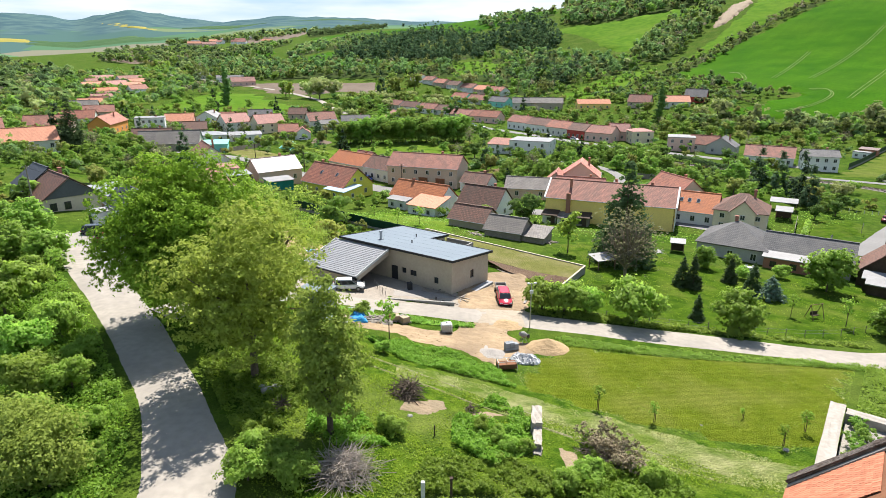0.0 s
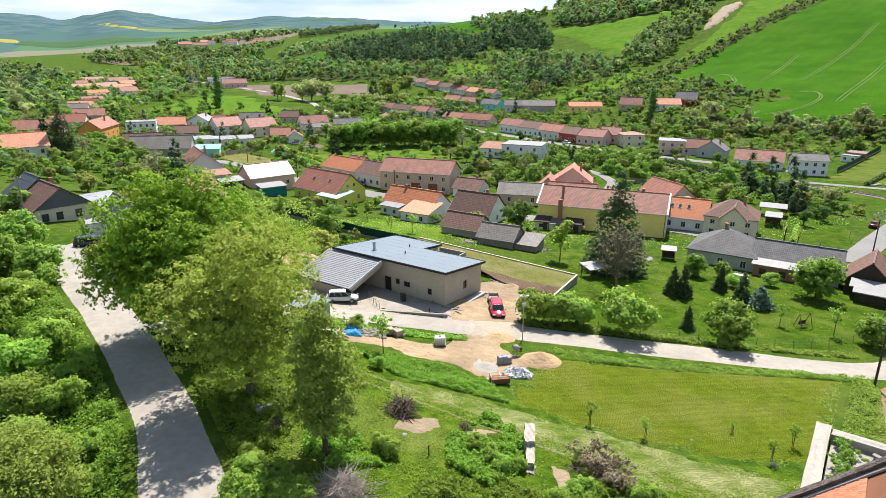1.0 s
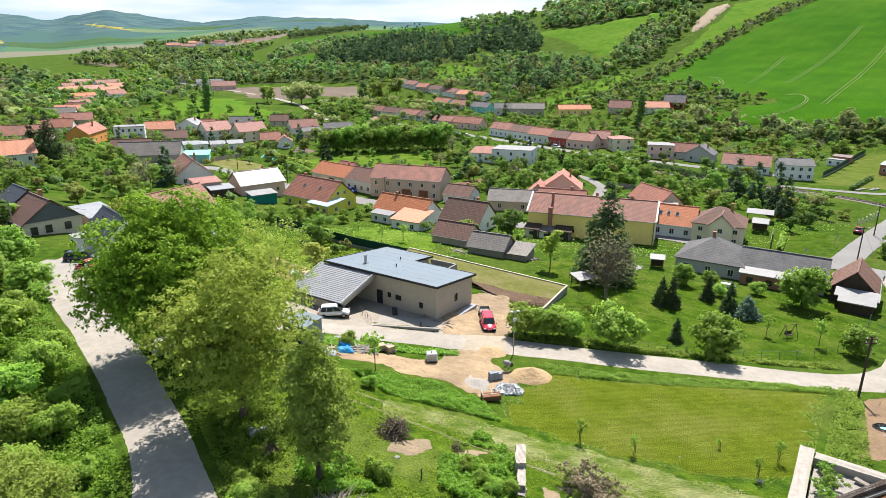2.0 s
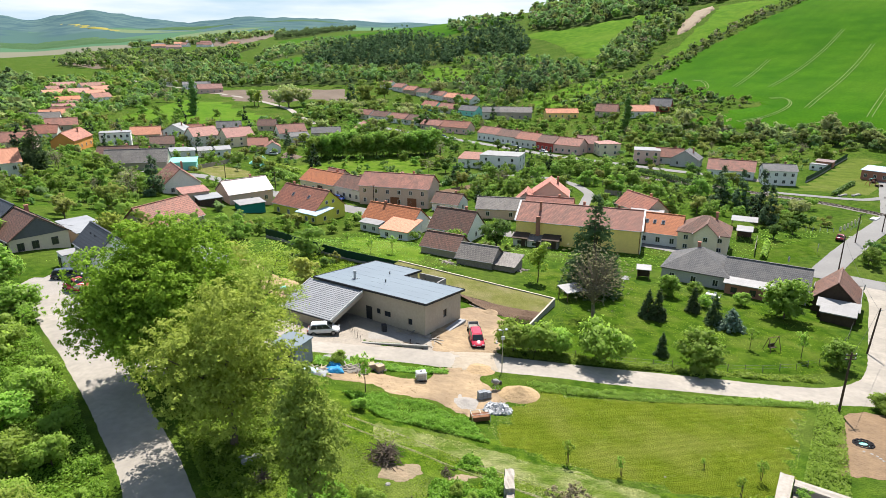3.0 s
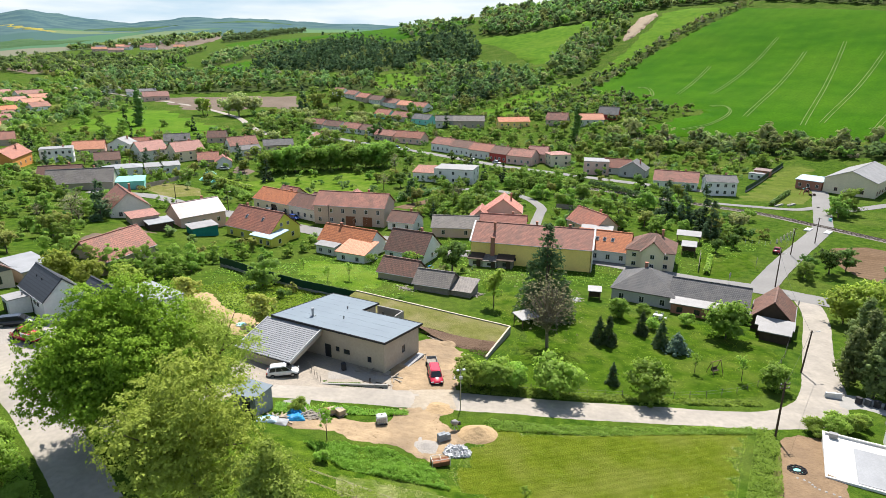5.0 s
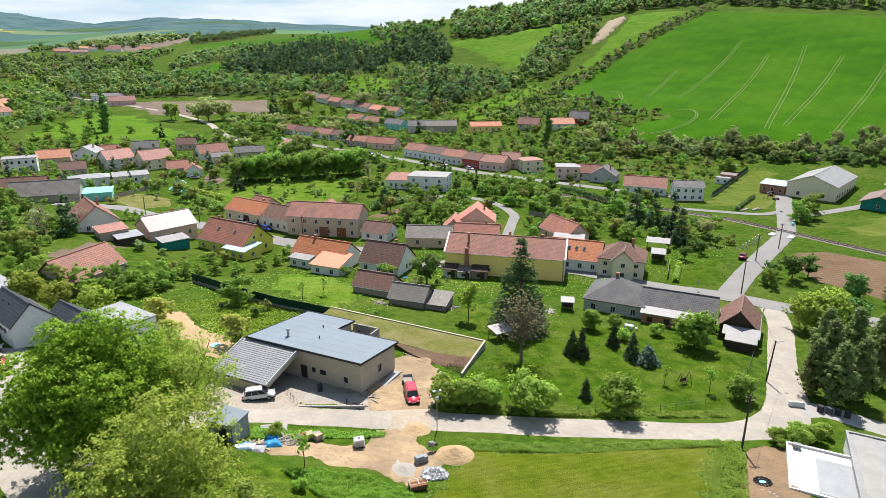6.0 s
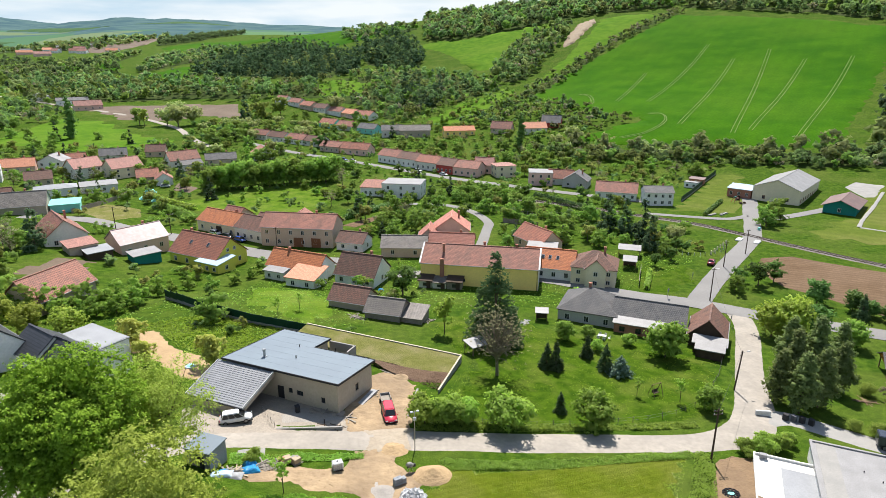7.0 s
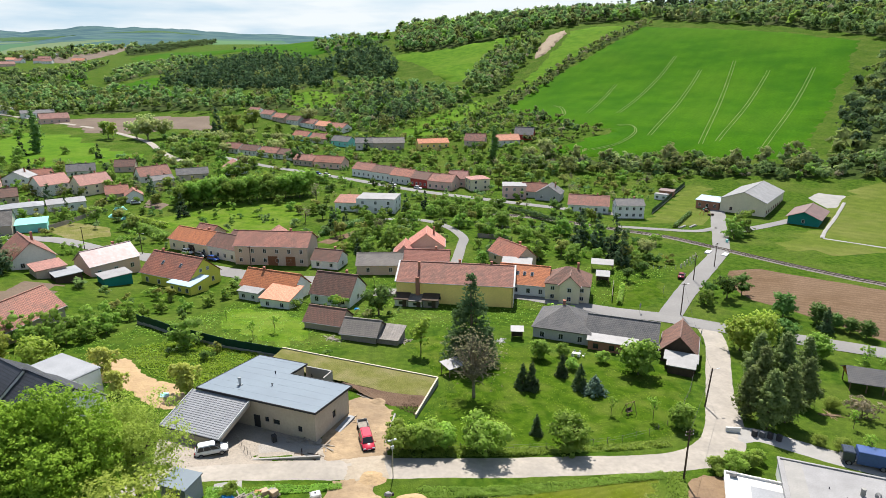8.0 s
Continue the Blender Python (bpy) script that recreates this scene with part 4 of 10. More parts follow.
    if shape == "gable" and math.hypot(x, y) < 260:
        for sg in (-1, 1):
            g = up / (hy if ridge == "x" else hx) * over
            e = (sg * (ey + 0.06), eave - g + 0.08) if ridge == "x" else (sg * (ex + 0.06), eave - g + 0.08)
            ends = ((-ex, e[0], e[1]), (ex, e[0], e[1])) if ridge == "x" else ((e[0], -ey, e[1]), (e[0], ey, e[1]))
            part("gutter", tube(bmesh.new(), *ends, 0.07, 0.07, 6), M["sheet_grey"], ob)
    step = (eave - 0.2) / floors
    for f in range(floors):
        z = f * step + min(1.55, step * 0.55)
        wh = min(1.35, step * 0.5)
        for i in range(front):
            window(ob, -hx + (i + 0.5) * L / front, -hy - 0.02, z, 1.05, wh, 0, frames)
        for i in range(side):
            window(ob, hx + 0.02, -hy + (i + 0.5) * D / side, z, 0.95, wh, 90, frames)
            window(ob, -hx - 0.02, -hy + (i + 0.5) * D / side, z, 0.95, wh, -90, frames)
    for dx, dw, dh, dm in doors:
        door(ob, dx, -hy - 0.03, max(foot + 0.4, -0.3), dw, dh, 0, dm)
    for fx, fy in chim:
        top = eave + (up if shape not in ("flat",) else 0.2)
        chimney(ob, fx * L, fy * D, eave - 0.3, top + 0.7)
    return ob


# ---- houses of the village: the near rows ----
house("barn", -53.4, 128.2, 62, 13.5, 9, 3.2, 3.8, "w_stone", "t_brick", front=0, side=0, chim=(), label="old stone barn with a weathered red tile roof", category="barn", base=-0.4)
yh = house("yellow_house", -30.5, 173, -40, 18, 11, 3.4, 4.6, "w_lime", "t_red", front=4, side=2, chim=((-0.35, 0.05),), label="lime-yellow gabled house with a red tile roof")
def skylight(ob, x, y, z, slope, side=0):
    p = part("skylight", one_box(0, 0, 0, 0.8, 1.2, 0.1, bevel=0.02), M["sheet_grey"], ob)
    p.matrix_basis = pose(x, y, z, slope, 0, side)
    part("pane", one_box(0, 0, 0.052, 0.62, 1.0, 0.02), M["glass"], p)


for xx in (-3.2, 3.4):
    skylight(yh, xx, -2.6, 3.4 + 4.6 * (1 - 2.6 / 5.5) + 0.22, math.degrees(math.atan(4.6 / 5.5)))
for yy in (-1.2, 1.2):
    window(yh, 9.02, yy, 5.0, 0.9, 1.0, 90)
house("annex", -27.5, 164.5, -40, 8, 6, 2.6, 0.9, "w_lime", "sheet_blue", shape="mono", front=3, side=1, chim=(), label="lime-yellow annex with a pale blue sheet roof", category="annex")
house("cottage", -5.1, 157.2, -36, 16, 8, 3.0, 3.4, "w_white", "t_orange", front=3, side=1, label="white cottage with a bright orange tile roof", chim=((-0.2, 0.0),))
house("annex", -3.6, 149.2, -33, 8.2, 6.5, 2.6, 1.5, "w_white", "t_peach", shape="mono", front=2, side=0, chim=(), label="white annex with a peach-coloured tile roof", category="annex")
house("porch", -11.0, 155.2, -36, 6.0, 3.2, 2.4, 0.5, "w_offwhite", "sheet_white", shape="mono", front=2, side=0, chim=(), label="porch with a white corrugated roof", category="porch")
house("cottage", 10.6, 149.6, -33, 11, 9.5, 2.8, 4.2, "w_white", "t_brown", front=3, side=1, label="white-gabled cottage with a dark brown tile roof")
house("shed", 6.4, 124.4, -33, 8.5, 6, 2.0, 2.4, "w_stone", "t_brown", front=0, side=0, chim=(), label="low shed with a brown tile roof", category="shed")
house("shed", 13, 117.0, -29, 7.6, 6, 1.8, 2.1, "grey_timber", "t_oldgrey", front=0, side=0, chim=(), label="sagging timber shed with a grey roof", category="shed")
house("lean_to", 18.2, 114.2, -29, 4.5, 5, 1.3, 0.9, "grey_timber", "t_oldgrey", shape="mono", front=0, side=0, chim=(), label="collapsed grey timber lean-to", category="shed")
yb = house("tenement_house", 40.6, 143.6, -23, 29.5, 11.5, 5.6, 3.4, "w_yellow", "t_brick", floors=2, front=0, side=0, chim=((-0.32, -0.2), (0.02, 0.1), (0.3, 0.05)), label="long ochre-yellow tenement with a red tile roof")
# brick stack up the yellow wall, sheds at its foot, bare pale gable end
part("flue", box(bmesh.new(), -9.2, -6.1, 3.7, 0.95, 0.7, 6.6), M["w_brick"], yb, "brick stack against the wall")
bmg = bmesh.new()
vg = [bmg.verts.new((14.83, p, q)) for p, q in ((-5.76, -1.5), (5.76, -1.5), (5.76, 5.6), (0, 9.0), (-5.76, 5.6))]
bmg.faces.new(vg)
ex_ = bmesh.ops.extrude_face_region(bmg, geom=bmg.faces[:])
bmesh.ops.translate(bmg, verts=[v for v in ex_["geom"] if isinstance(v, bmesh.types.BMVert)], vec=(-0.12, 0, 0))
bmesh.ops.recalc_face_normals(bmg, faces=bmg.faces[:])
part("gable_wall", bmg, M["w_offwhite"], yb, "bare pale rendered gable end")
for sx in (-14.95, 14.95):
    for sy in (-1, 1):
        part("verge", slab(bmesh.new(), [(sx - 0.2, 0, 9.32), (sx + 0.2, 0, 9.32), (sx + 0.2, sy * 6.1, 5.7), (sx - 0.2, sy * 6.1, 5.7)][::sy], 0.22), M["w_white"], yb)
part("downpipe", tube(bmesh.new(), (14.5, -5.85, -1.0), (14.5, -5.85, 5.5), 0.07, 0.07, 6), M["rust"], yb)
for k in range(4):
    window(yb, -12.4 + 2.1 * k + (2.4 if k > 1 else 0), -5.78, 1.6, 0.7, 0.8, 0, "frame_dark")
for dx, ww, hh, rf in ((-13.0, 3.4, 2.5, "dark_timber"), (-9.4, 3.6, 2.2, "t_oldgrey"), (-5.6, 3.8, 2.6, "dark_timber")):
    cx, sn = math.cos(radians(-23)), math.sin(radians(-23))
    lx, ly = dx, -7.3
    house("lean_to", 40.6 + lx * cx - ly * sn, 143.6 + lx * sn + ly * cx, -23, ww - 0.2, 2.9, hh - 0.6, 0.6, "w_offwhite" if dx < -8 else "grey_timber", rf, shape="mono", front=1, side=0, chim=(), label="lean-to shed against the yellow tenement", category="shed", frames="frame_dark", doors=((0.9, 0.9, 1.7, "dark_timber"),))
oh_ = house("house", 59.7, 144.2, -30, 12.9, 10, 3.2, 3.6, "w_white", "t_orange", front=4, side=1, chim=(), label="white house with an orange tile roof")
for xx in (-3.4, -1.6, 0.2, 2.2):
    skylight(oh_, xx, -2.4, 3.2 + 3.6 * (1 - 2.4 / 5) + 0.22, math.degrees(math.atan(3.6 / 5)))
house("house", 69.0, 137.0, -30, 11, 9.5, 4.6, 3.4, "w_cream", "t_brown", shape="hip", floors=2, front=3, side=2, label="cream house with a brown hipped roof")
house("cross_gable", 68.0, 134.0, -30, 5, 6, 4.9, 2.4, "w_cream", "t_brown", ridge="y", floors=2, front=1, side=0, chim=(), label="cream cross gable with a brown roof", category="house")
bg = house("bungalow", 57.0, 113.5, -35, 12, 11.5, 3.0, 3.6, "w_grey", "t_grey", shape="hip", front=3, side=1, chim=((-0.05, 0.05),), label="grey bungalow with a dark slate hipped roof")
house("bungalow_wing", 66.4, 105.6, -35, 14, 8, 3.0, 2.8, "w_grey", "t_grey", front=0, side=0, chim=(), label="long bungalow wing with a dark slate roof", category="house")
house("terrace_porch", 62.4, 102.6, -35, 9.5, 3.4, 2.3, 0.5, "w_brick", "sheet_white", shape="mono", front=3, side=0, chim=(), label="brick porch with a cream awning roof", category="porch", frames="frame_dark")
house("tile_barn", 74.5, 97.4, -38, 6.6, 9.0, 3.0, 3.2, "dark_timber", "t_brown", ridge="y", front=0, side=0, chim=(), label="dark timber barn with a brown tile gable roof", category="barn")
for i, (dx, dy, zz) in enumerate(((70.8, 91.6, 2.3), (69.6, 89.8, 1.9))):
    house("lean_to", dx, dy, -38, 5.6 - i, 2.4, zz, 0.4, "dark_timber", "sheet_white", shape="mono", front=0, side=0, chim=(), label="open lean-to with a pale sheet roof", category="shed")
hl = house("village_hall", 188.3, 210.8, -53.8, 17, 31, 5.4, 3.4, "w_cream", "sheet_white", ridge="y", front=2, side=8, chim=(), label="long cream hall with a pale sheet-metal roof", category="hall", base=-7.9, frames="rust")
house("hall_porch", 170.5, 214.5, -53.8, 9, 7, 3.4, 0.8, "w_brick", "sheet_blue", shape="mono", front=3, side=1, chim=(), label="brick hall entrance with a pale roof", category="hall", base=-7.9)
house("club_hut", 192.9, 186.5, -53, 10.4, 18, 2.9, 2.2, "w_deepgreen", "brown_sheet", ridge="y", front=1, side=0, chim=(), label="dark green club hut with a brown sheet roof", category="hut", base=-8.1, over=0.9)
house("house", 130.2, 211, -18, 10.6, 8, 5.2, 1.7, "w_white", "t_grey", floors=2, front=4, side=2, label="white two-storey house with a grey roof")
house("house", 119.8, 224, -30, 16, 9, 3.2, 3.2, "w_white", "t_brick", front=5, side=1, label="long white house with a red-brown roof")
house("house", 113.5, 249, -35, 11, 9, 3.2, 3.4, "w_grey", "t_grey", ridge="y", front=2, side=1, label="grey gabled house with a dark roof")
house("house", 109, 256, -30, 11, 8, 3.0, 3.2, "w_offwhite", "t_red", front=2, side=1, label="small house with a red roof")
house("house", 99.7, 257.5, -19, 10.5, 10, 5.6, 0, "w_pink", "sheet_white", shape="flat", floors=2, front=3, side=2, chim=(), label="pink flat-roofed two-storey house")
house("house", 88.4, 277, 4, 9.6, 8, 5.4, 1.2, "w_cream", "t_pink", shape="hip", floors=2, front=2, side=2, chim=(), label="cream cube-shaped house with a low roof")
house("flat_house", 36, 246.5, -22, 16, 12, 5.8, 0, "w_white", "sheet_white", shape="flat", floors=2, front=3, side=2, chim=(), label="white flat-roofed house with a pale roof")
house("annex", 24.0, 252, -22, 9, 9, 3.6, 1.4, "w_white", "t_red", shape="mono", front=2, side=0, chim=(), label="low white annex with a red roof", category="annex")
# the terrace along the village street
house("terraced_house", -29.1, 206.4, -43, 18.5, 9.5, 3.6, 3.0, "w_cream", "t_orange", front=4, side=1, label="cream terraced house with an orange roof", group="terrace", doors=((1.2, 2.4, 2.6, "dark_timber"),))
house("terraced_house", -18.3, 195.6, -43, 12, 9.5, 3.9, 3.0, "w_offwhite", "t_brown", front=4, side=0, label="pale terraced house with a brown roof", group="terrace")
house("terraced_house", -4.7, 187.4, -20, 22.5, 10.5, 6.0, 3.2, "w_tan", "t_brick", floors=2, front=6, side=0, label="tan two-storey terraced house with a brown roof", group="terrace", doors=((0.5, 2.8, 2.8, "rust"), (6, 2.8, 2.8, "rust")))
house("small_house", 10.5, 178.0, -30, 8.5, 7, 2.6, 2.4, "w_white", "t_brown", front=2, side=1, label="small house with a brown tile roof")
house("outbuilding", 24.6, 169.4, -14, 13, 8, 3.0, 2.4, "w_tan", "t_oldgrey", front=2, side=0, chim=(), label="long outbuilding with a grey-brown roof", category="outbuilding")
house("house", 41, 180, -15, 11, 9, 4.4, 4.0, "w_tan", "t_salmon", ridge="y", front=2, side=1, label="gabled house with a salmon tile roof")
house("outbuilding", 38.5, 168.5, -20, 13, 6, 3.2, 2.4, "w_pink", "t_salmon", front=2, side=0, label="pinkish outbuilding with a salmon roof", category="outbuilding")
house("house_wing", 33.2, 176.0, -15, 6.5, 8, 3.2, 3.0, "w_tan", "t_salmon", ridge="y", front=1, side=0, chim=(), label="low gabled wing with a salmon tile roof", category="house")
house("outbuilding", -27.2, 216.4, -43, 8, 7, 3.0, 2.6, "w_tan", "t_brick", front=0, side=0, chim=(), label="outbuilding with a red-brown roof behind the terrace", category="outbuilding")
house("outbuilding", -5.1, 205, -20, 9, 6.5, 3.0, 2.8, "w_stone", "t_brick", ridge="y", front=0, side=0, chim=(), label="gabled outbuilding with a red-brown roof", category="outbuilding")
house("outbuilding", -16, 208, -43, 7, 6, 2.6, 2.0, "w_tan", "t_brown", front=0, side=0, chim=(), label="low outbuilding with a brown roof", category="outbuilding")
house("house", 64.5, 166.5, -72, 13, 8, 3.0, 3.4, "w_tan", "t_red", front=2, side=1, label="house with a steep red tile roof")
house("canopy", 62.6, 157.5, -25, 8, 5, 3.4, 0.3, "w_white", "sheet_white", shape="mono", front=0, side=0, chim=(), label="shed with a bright white sheet roof", category="shed")
# the long terrace beyond
for i, (x, y, L, wall, rf) in enumerate(((41.2, 321, 13, "w_white", "t_brick"), (49.6, 310.5, 13, "w_white", "t_brown"), (57.8, 300, 13, "w_offwhite", "t_red"), (65.2, 290.6, 10, "w_red", "t_brown"), (73, 283, 13, "w_pink", "t_brick"))):
    house("terraced_house", x, y, -50 if i < 4 else -40, L, 9, 4.0, 2.8, wall, rf, front=4, side=1, label="terraced village house with a tile roof", group="long terrace")
house("house", 82, 287, -30, 9, 8, 4.2, 3.0, "w_pink", "t_pink", front=2, side=1, label="pink house with a pale red roof")

# ---- houses of the village: the upper left and the far rows ----
def far_house(x, y, yaw, L, D, eave, up, wall, roof, label, shape="gable", ridge="x", floors=1, front=3, side=1):
    return house("house", x, y, yaw, L, D, eave, up, wall, roof, shape=shape, ridge=ridge, floors=floors, front=front, side=side, label=label, chim=((0.2, 0.12),) if shape != "mono" else ())

far_house(-129.6, 191.4, 39, 16, 10, 3.2, 3.6, "w_offwhite", "t_peach", "long farmhouse with a pale red roof", front=4)
far_house(-148, 196, 39, 14, 9, 3.2, 3.4, "w_offwhite", "t_brick", "farm building with a brown roof")
far_house(-148.9, 276, 8, 9, 22, 4.6, 3.4, "w_orange", "t_red", "orange-painted house with a red roof", ridge="y", front=2, side=4)
far_house(-166, 262, 20, 18, 10, 3.2, 3.4, "w_tan", "t_brick", "house with a red-brown roof", front=4)
far_house(-139.5, 296, 20, 13, 9, 6.0, 0, "w_white", "sheet_white", "white flat-roofed modern house with white walls and a pale sheet roof", shape="flat", floors=2, front=5, side=2)
far_house(-138, 326, 15, 14, 9, 3.0, 3.4, "w_pink", "t_peach", "house with a light red roof")
far_house(-124, 331, -4, 11, 10, 5.2, 3.0, "w_white", "sheet_white", "white house with a pale sheet roof", ridge="y", floors=2, side=2)
far_house(-105.5, 313, 42, 13, 11, 5.0, 3.8, "w_offwhite", "t_pink", "pale gabled house with a pinkish roof", floors=2, side=2)
far_house(-88, 311, 38, 14, 11, 4.8, 3.8, "w_cream", "t_pink", "cream house with a pinkish-red roof", floors=2, side=2)
far_house(-101.5, 267, 20, 14.6, 9, 3.0, 1.2, "w_white", "sheet_grey", "low white house with a grey roof", shape="hip")
far_house(-88.5, 276, 20, 13.5, 8, 3.2, 0.6, "w_white", "sheet_white", "low white garage with a pale roof", shape="mono", front=4)
far_house(-100.9, 228, 10, 21, 9, 3.0, 4.0, "w_stone", "t_oldgrey", "long grey-brown barn with stone walls and a weathered grey roof", front=2, side=0)
far_house(-112, 238, 10, 14, 9, 3.0, 3.6, "w_stone", "t_brown", "brown-roofed barn with stone walls and a brown roof", front=2, side=0)
far_house(-86, 232, 12, 9, 6, 3.0, 0.8, "w_teal", "w_teal", "turquoise sheet-clad shed with turquoise walls and a turquoise roof", shape="mono", front=0, side=0)
far_house(-71.5, 185.5, 30, 10.5, 15, 3.0, 4.4, "w_offwhite", "t_brick", "gabled house with a big brown roof", ridge="y", front=2)
far_house(-51.5, 184.5, 38, 13.5, 10, 3.8, 3.2, "w_pink", "sheet_pink", "pink house with a pale metal roof")
far_house(-63, 174, 34, 7, 6, 2.6, 0.6, "w_tan", "t_pink", "shed with a pink sheet roof", shape="mono", front=0, side=0)
far_house(-58, 171, 34, 6, 5, 2.2, 0.4, "dark_timber", "sheet_grey", "dark timber shed with a grey roof", shape="mono", front=0, side=0)
far_house(-47, 172.5, 34, 7, 5, 2.6, 0.3, "w_deepgreen", "sheet_white", "green shed with a white roof", shape="mono", front=0, side=0)
far_house(-104, 355, 14, 13, 8, 3.0, 3.2, "w_offwhite", "t_grey", "house with a dark grey roof")
far_house(-84.5, 364, 0, 10, 8, 3.0, 3.2, "w_tan", "t_brown", "house with a brown roof", front=2)
far_house(-66, 335, 30, 15, 9, 3.2, 4.0, "w_offwhite", "t_brick", "house with a dull red roof")
far_house(-60, 322, 30, 10, 7, 3.0, 1.6, "w_offwhite", "t_grey", "low house with a dark grey roof", front=2)
far_house(-47, 334, 10, 15, 8, 3.0, 2.6, "w_tan", "t_grey", "long low house with a grey roof")
far_house(-74, 296, 15, 9, 8, 2.8, 3.0, "w_tan", "t_red", "small house with a red roof", front=2)
far_house(-66, 290, 15, 7, 7, 2.8, 2.4, "w_white", "t_brick", "white garden house with a red gable roof", ridge="y", front=1, side=0)
far_house(-120, 345, 10, 11, 8, 3, 3.0, "w_offwhite", "t_red", "house with a red roof")
far_house(-116, 290, 20, 10, 8, 3, 3.0, "w_tan", "t_brown", "house with a brown roof")
far_house(-26.7, 346, 15, 11, 10, 3.2, 3.6, "w_white", "t_pink", "white gabled house with a pink roof", ridge="y", front=2)
far_house(24.9, 350, -38, 18, 8, 3.4, 3.0, "w_pink", "t_red", "pink terraced house with a red roof", front=4)
far_house(12, 362, -42, 14, 8, 3.2, 2.6, "w_tan", "t_brick", "terraced house with a brown roof", front=4)
far_house(-31, 419, -46, 14, 8, 3.2, 2.8, "w_white", "t_brick", "white terraced house with white walls and a red-brown roof", front=4)
far_house(-20, 407, -46, 15, 8, 3.2, 2.8, "w_offwhite", "t_brown", "pale terraced house with pale walls and a brown roof", front=4)
far_house(-8, 395, -46, 15, 8, 3.2, 2.8, "w_white", "t_brick", "white terraced house with white walls and a red-brown roof", front=4)
far_house(3, 384, -46, 15, 8, 3.2, 2.8, "w_offwhite", "t_brown", "pale terraced house with pale walls and a brown roof", front=4)
far_house(14, 459, -52, 16, 8, 3.2, 3.0, "w_teal", "t_red", "turquoise terraced house with a red roof", front=4)
far_house(26, 442, -52, 18, 8, 3.2, 3.0, "w_offwhite", "t_brick", "pale terraced house with a red roof", front=4)
far_house(39, 424, -50, 16, 8, 3.4, 3.0, "w_teal", "t_grey", "green-washed house with a grey roof")
far_house(-10, 560, -60, 18, 9, 3, 3, "w_offwhite", "t_brick", "far terraced house with pale walls and a red-brown roof", front=4)
far_house(0, 541, -60, 18, 9, 3, 3, "w_tan", "t_red", "far terraced house with tan walls and a red roof", front=4)
far_house(11, 524, -60, 18, 9, 3, 3, "w_offwhite", "t_brown", "far terraced house with pale walls and a brown roof", front=4)
far_house(22, 506, -60, 18, 9, 3, 3, "w_white", "t_brick", "far terraced house with white walls and a red-brown roof", front=4)
far_house(32, 490, -60, 16, 9, 3, 3, "w_pink", "t_peach", "far terraced house with pink walls and a pale red roof", front=4)
far_house(42, 476, -55, 16, 9, 3, 3, "w_white", "t_red", "far terraced house with white walls and a red roof", front=4)
far_house(-22, 580, -60, 18, 9, 3, 3, "w_white", "t_brick", "far terraced house with white walls and a red-brown roof", front=4)
far_house(52.4, 407, -8, 14, 9, 4.2, 3.0, "w_offwhite", "t_grey", "pale house with a grey roof")
far_house(66, 399, -8, 20, 9, 4.4, 3.0, "w_stone", "t_oldgrey", "long grey house with stone walls and a weathered grey roof", front=4)
far_house(93, 389, 0, 20, 9, 3.4, 2.4, "w_yellow", "t_orange", "yellow house with an orange roof", front=5)
far_house(120, 381, -30, 13, 9, 3, 4.0, "w_tan", "t_brick", "house with a brown roof")
far_house(137, 371, -5, 16, 9, 3, 3.2, "w_offwhite", "t_peach", "house with a pale red roof", front=4)
far_house(152, 377, -30, 12, 9, 3, 4.2, "w_red", "t_grey", "house with a dark roof")
far_house(-314, 567, 55, 20, 9, 3.2, 3.4, "w_offwhite", "t_peach", "far village house with a pale red roof", front=4)
far_house(-300, 578, 60, 22, 9, 3.2, 3.4, "w_tan", "t_pink", "far village house with a pink roof", front=4)
far_house(-313, 633, 60, 26, 9, 3.2, 3.4, "w_offwhite", "t_brick", "far village house with a brown roof", front=4)
far_house(-235, 428, 10, 14, 9, 3.2, 3.4, "w_white", "t_brick", "far house with a brown roof")
far_house(-277, 517, 60, 20, 9, 3.2, 3.4, "w_white", "t_orange", "far house with an orange roof", front=4)
far_house(-279, 565, 60, 18, 9, 3.2, 3.4, "w_offwhite", "t_peach", "far house with a pale red roof", front=4)
far_house(-343, 637, 60, 24, 9, 3.2, 3.4, "w_tan", "t_pink", "far house with a pink roof", front=4)
far_house(-262, 540, 60, 16, 9, 3.2, 3.4, "w_white", "t_red", "far house with a red roof")
far_house(-290, 600, 60, 18, 9, 3.2, 3.4, "w_white", "t_peach", "far house with a pale red roof")
far_house(-330, 600, 55, 18, 9, 3.2, 3.4, "w_offwhite", "t_brick", "far house with a brown roof")
far_house(-250, 460, 40, 14, 9, 3.2, 3.4, "w_offwhite", "t_pink", "far house with a pink roof")
far_house(-262, 490, 50, 14, 9, 3.2, 3.4, "w_tan", "t_brick", "far house with a brown roof")
far_house(-225, 400, 30, 14, 9, 3.2, 3.4, "w_offwhite", "t_peach", "far house with a pale red roof")
far_house(-215, 375, 20, 15, 9, 3.2, 3.4, "w_white", "t_oldgrey", "far house with a grey roof")
far_house(-190, 345, 25, 15, 9, 3.2, 3.4, "w_tan", "t_brick", "house with a brown roof")
far_house(-175, 300, 15, 14, 9, 3.4, 3.4, "w_offwhite", "t_red", "house with a red roof")
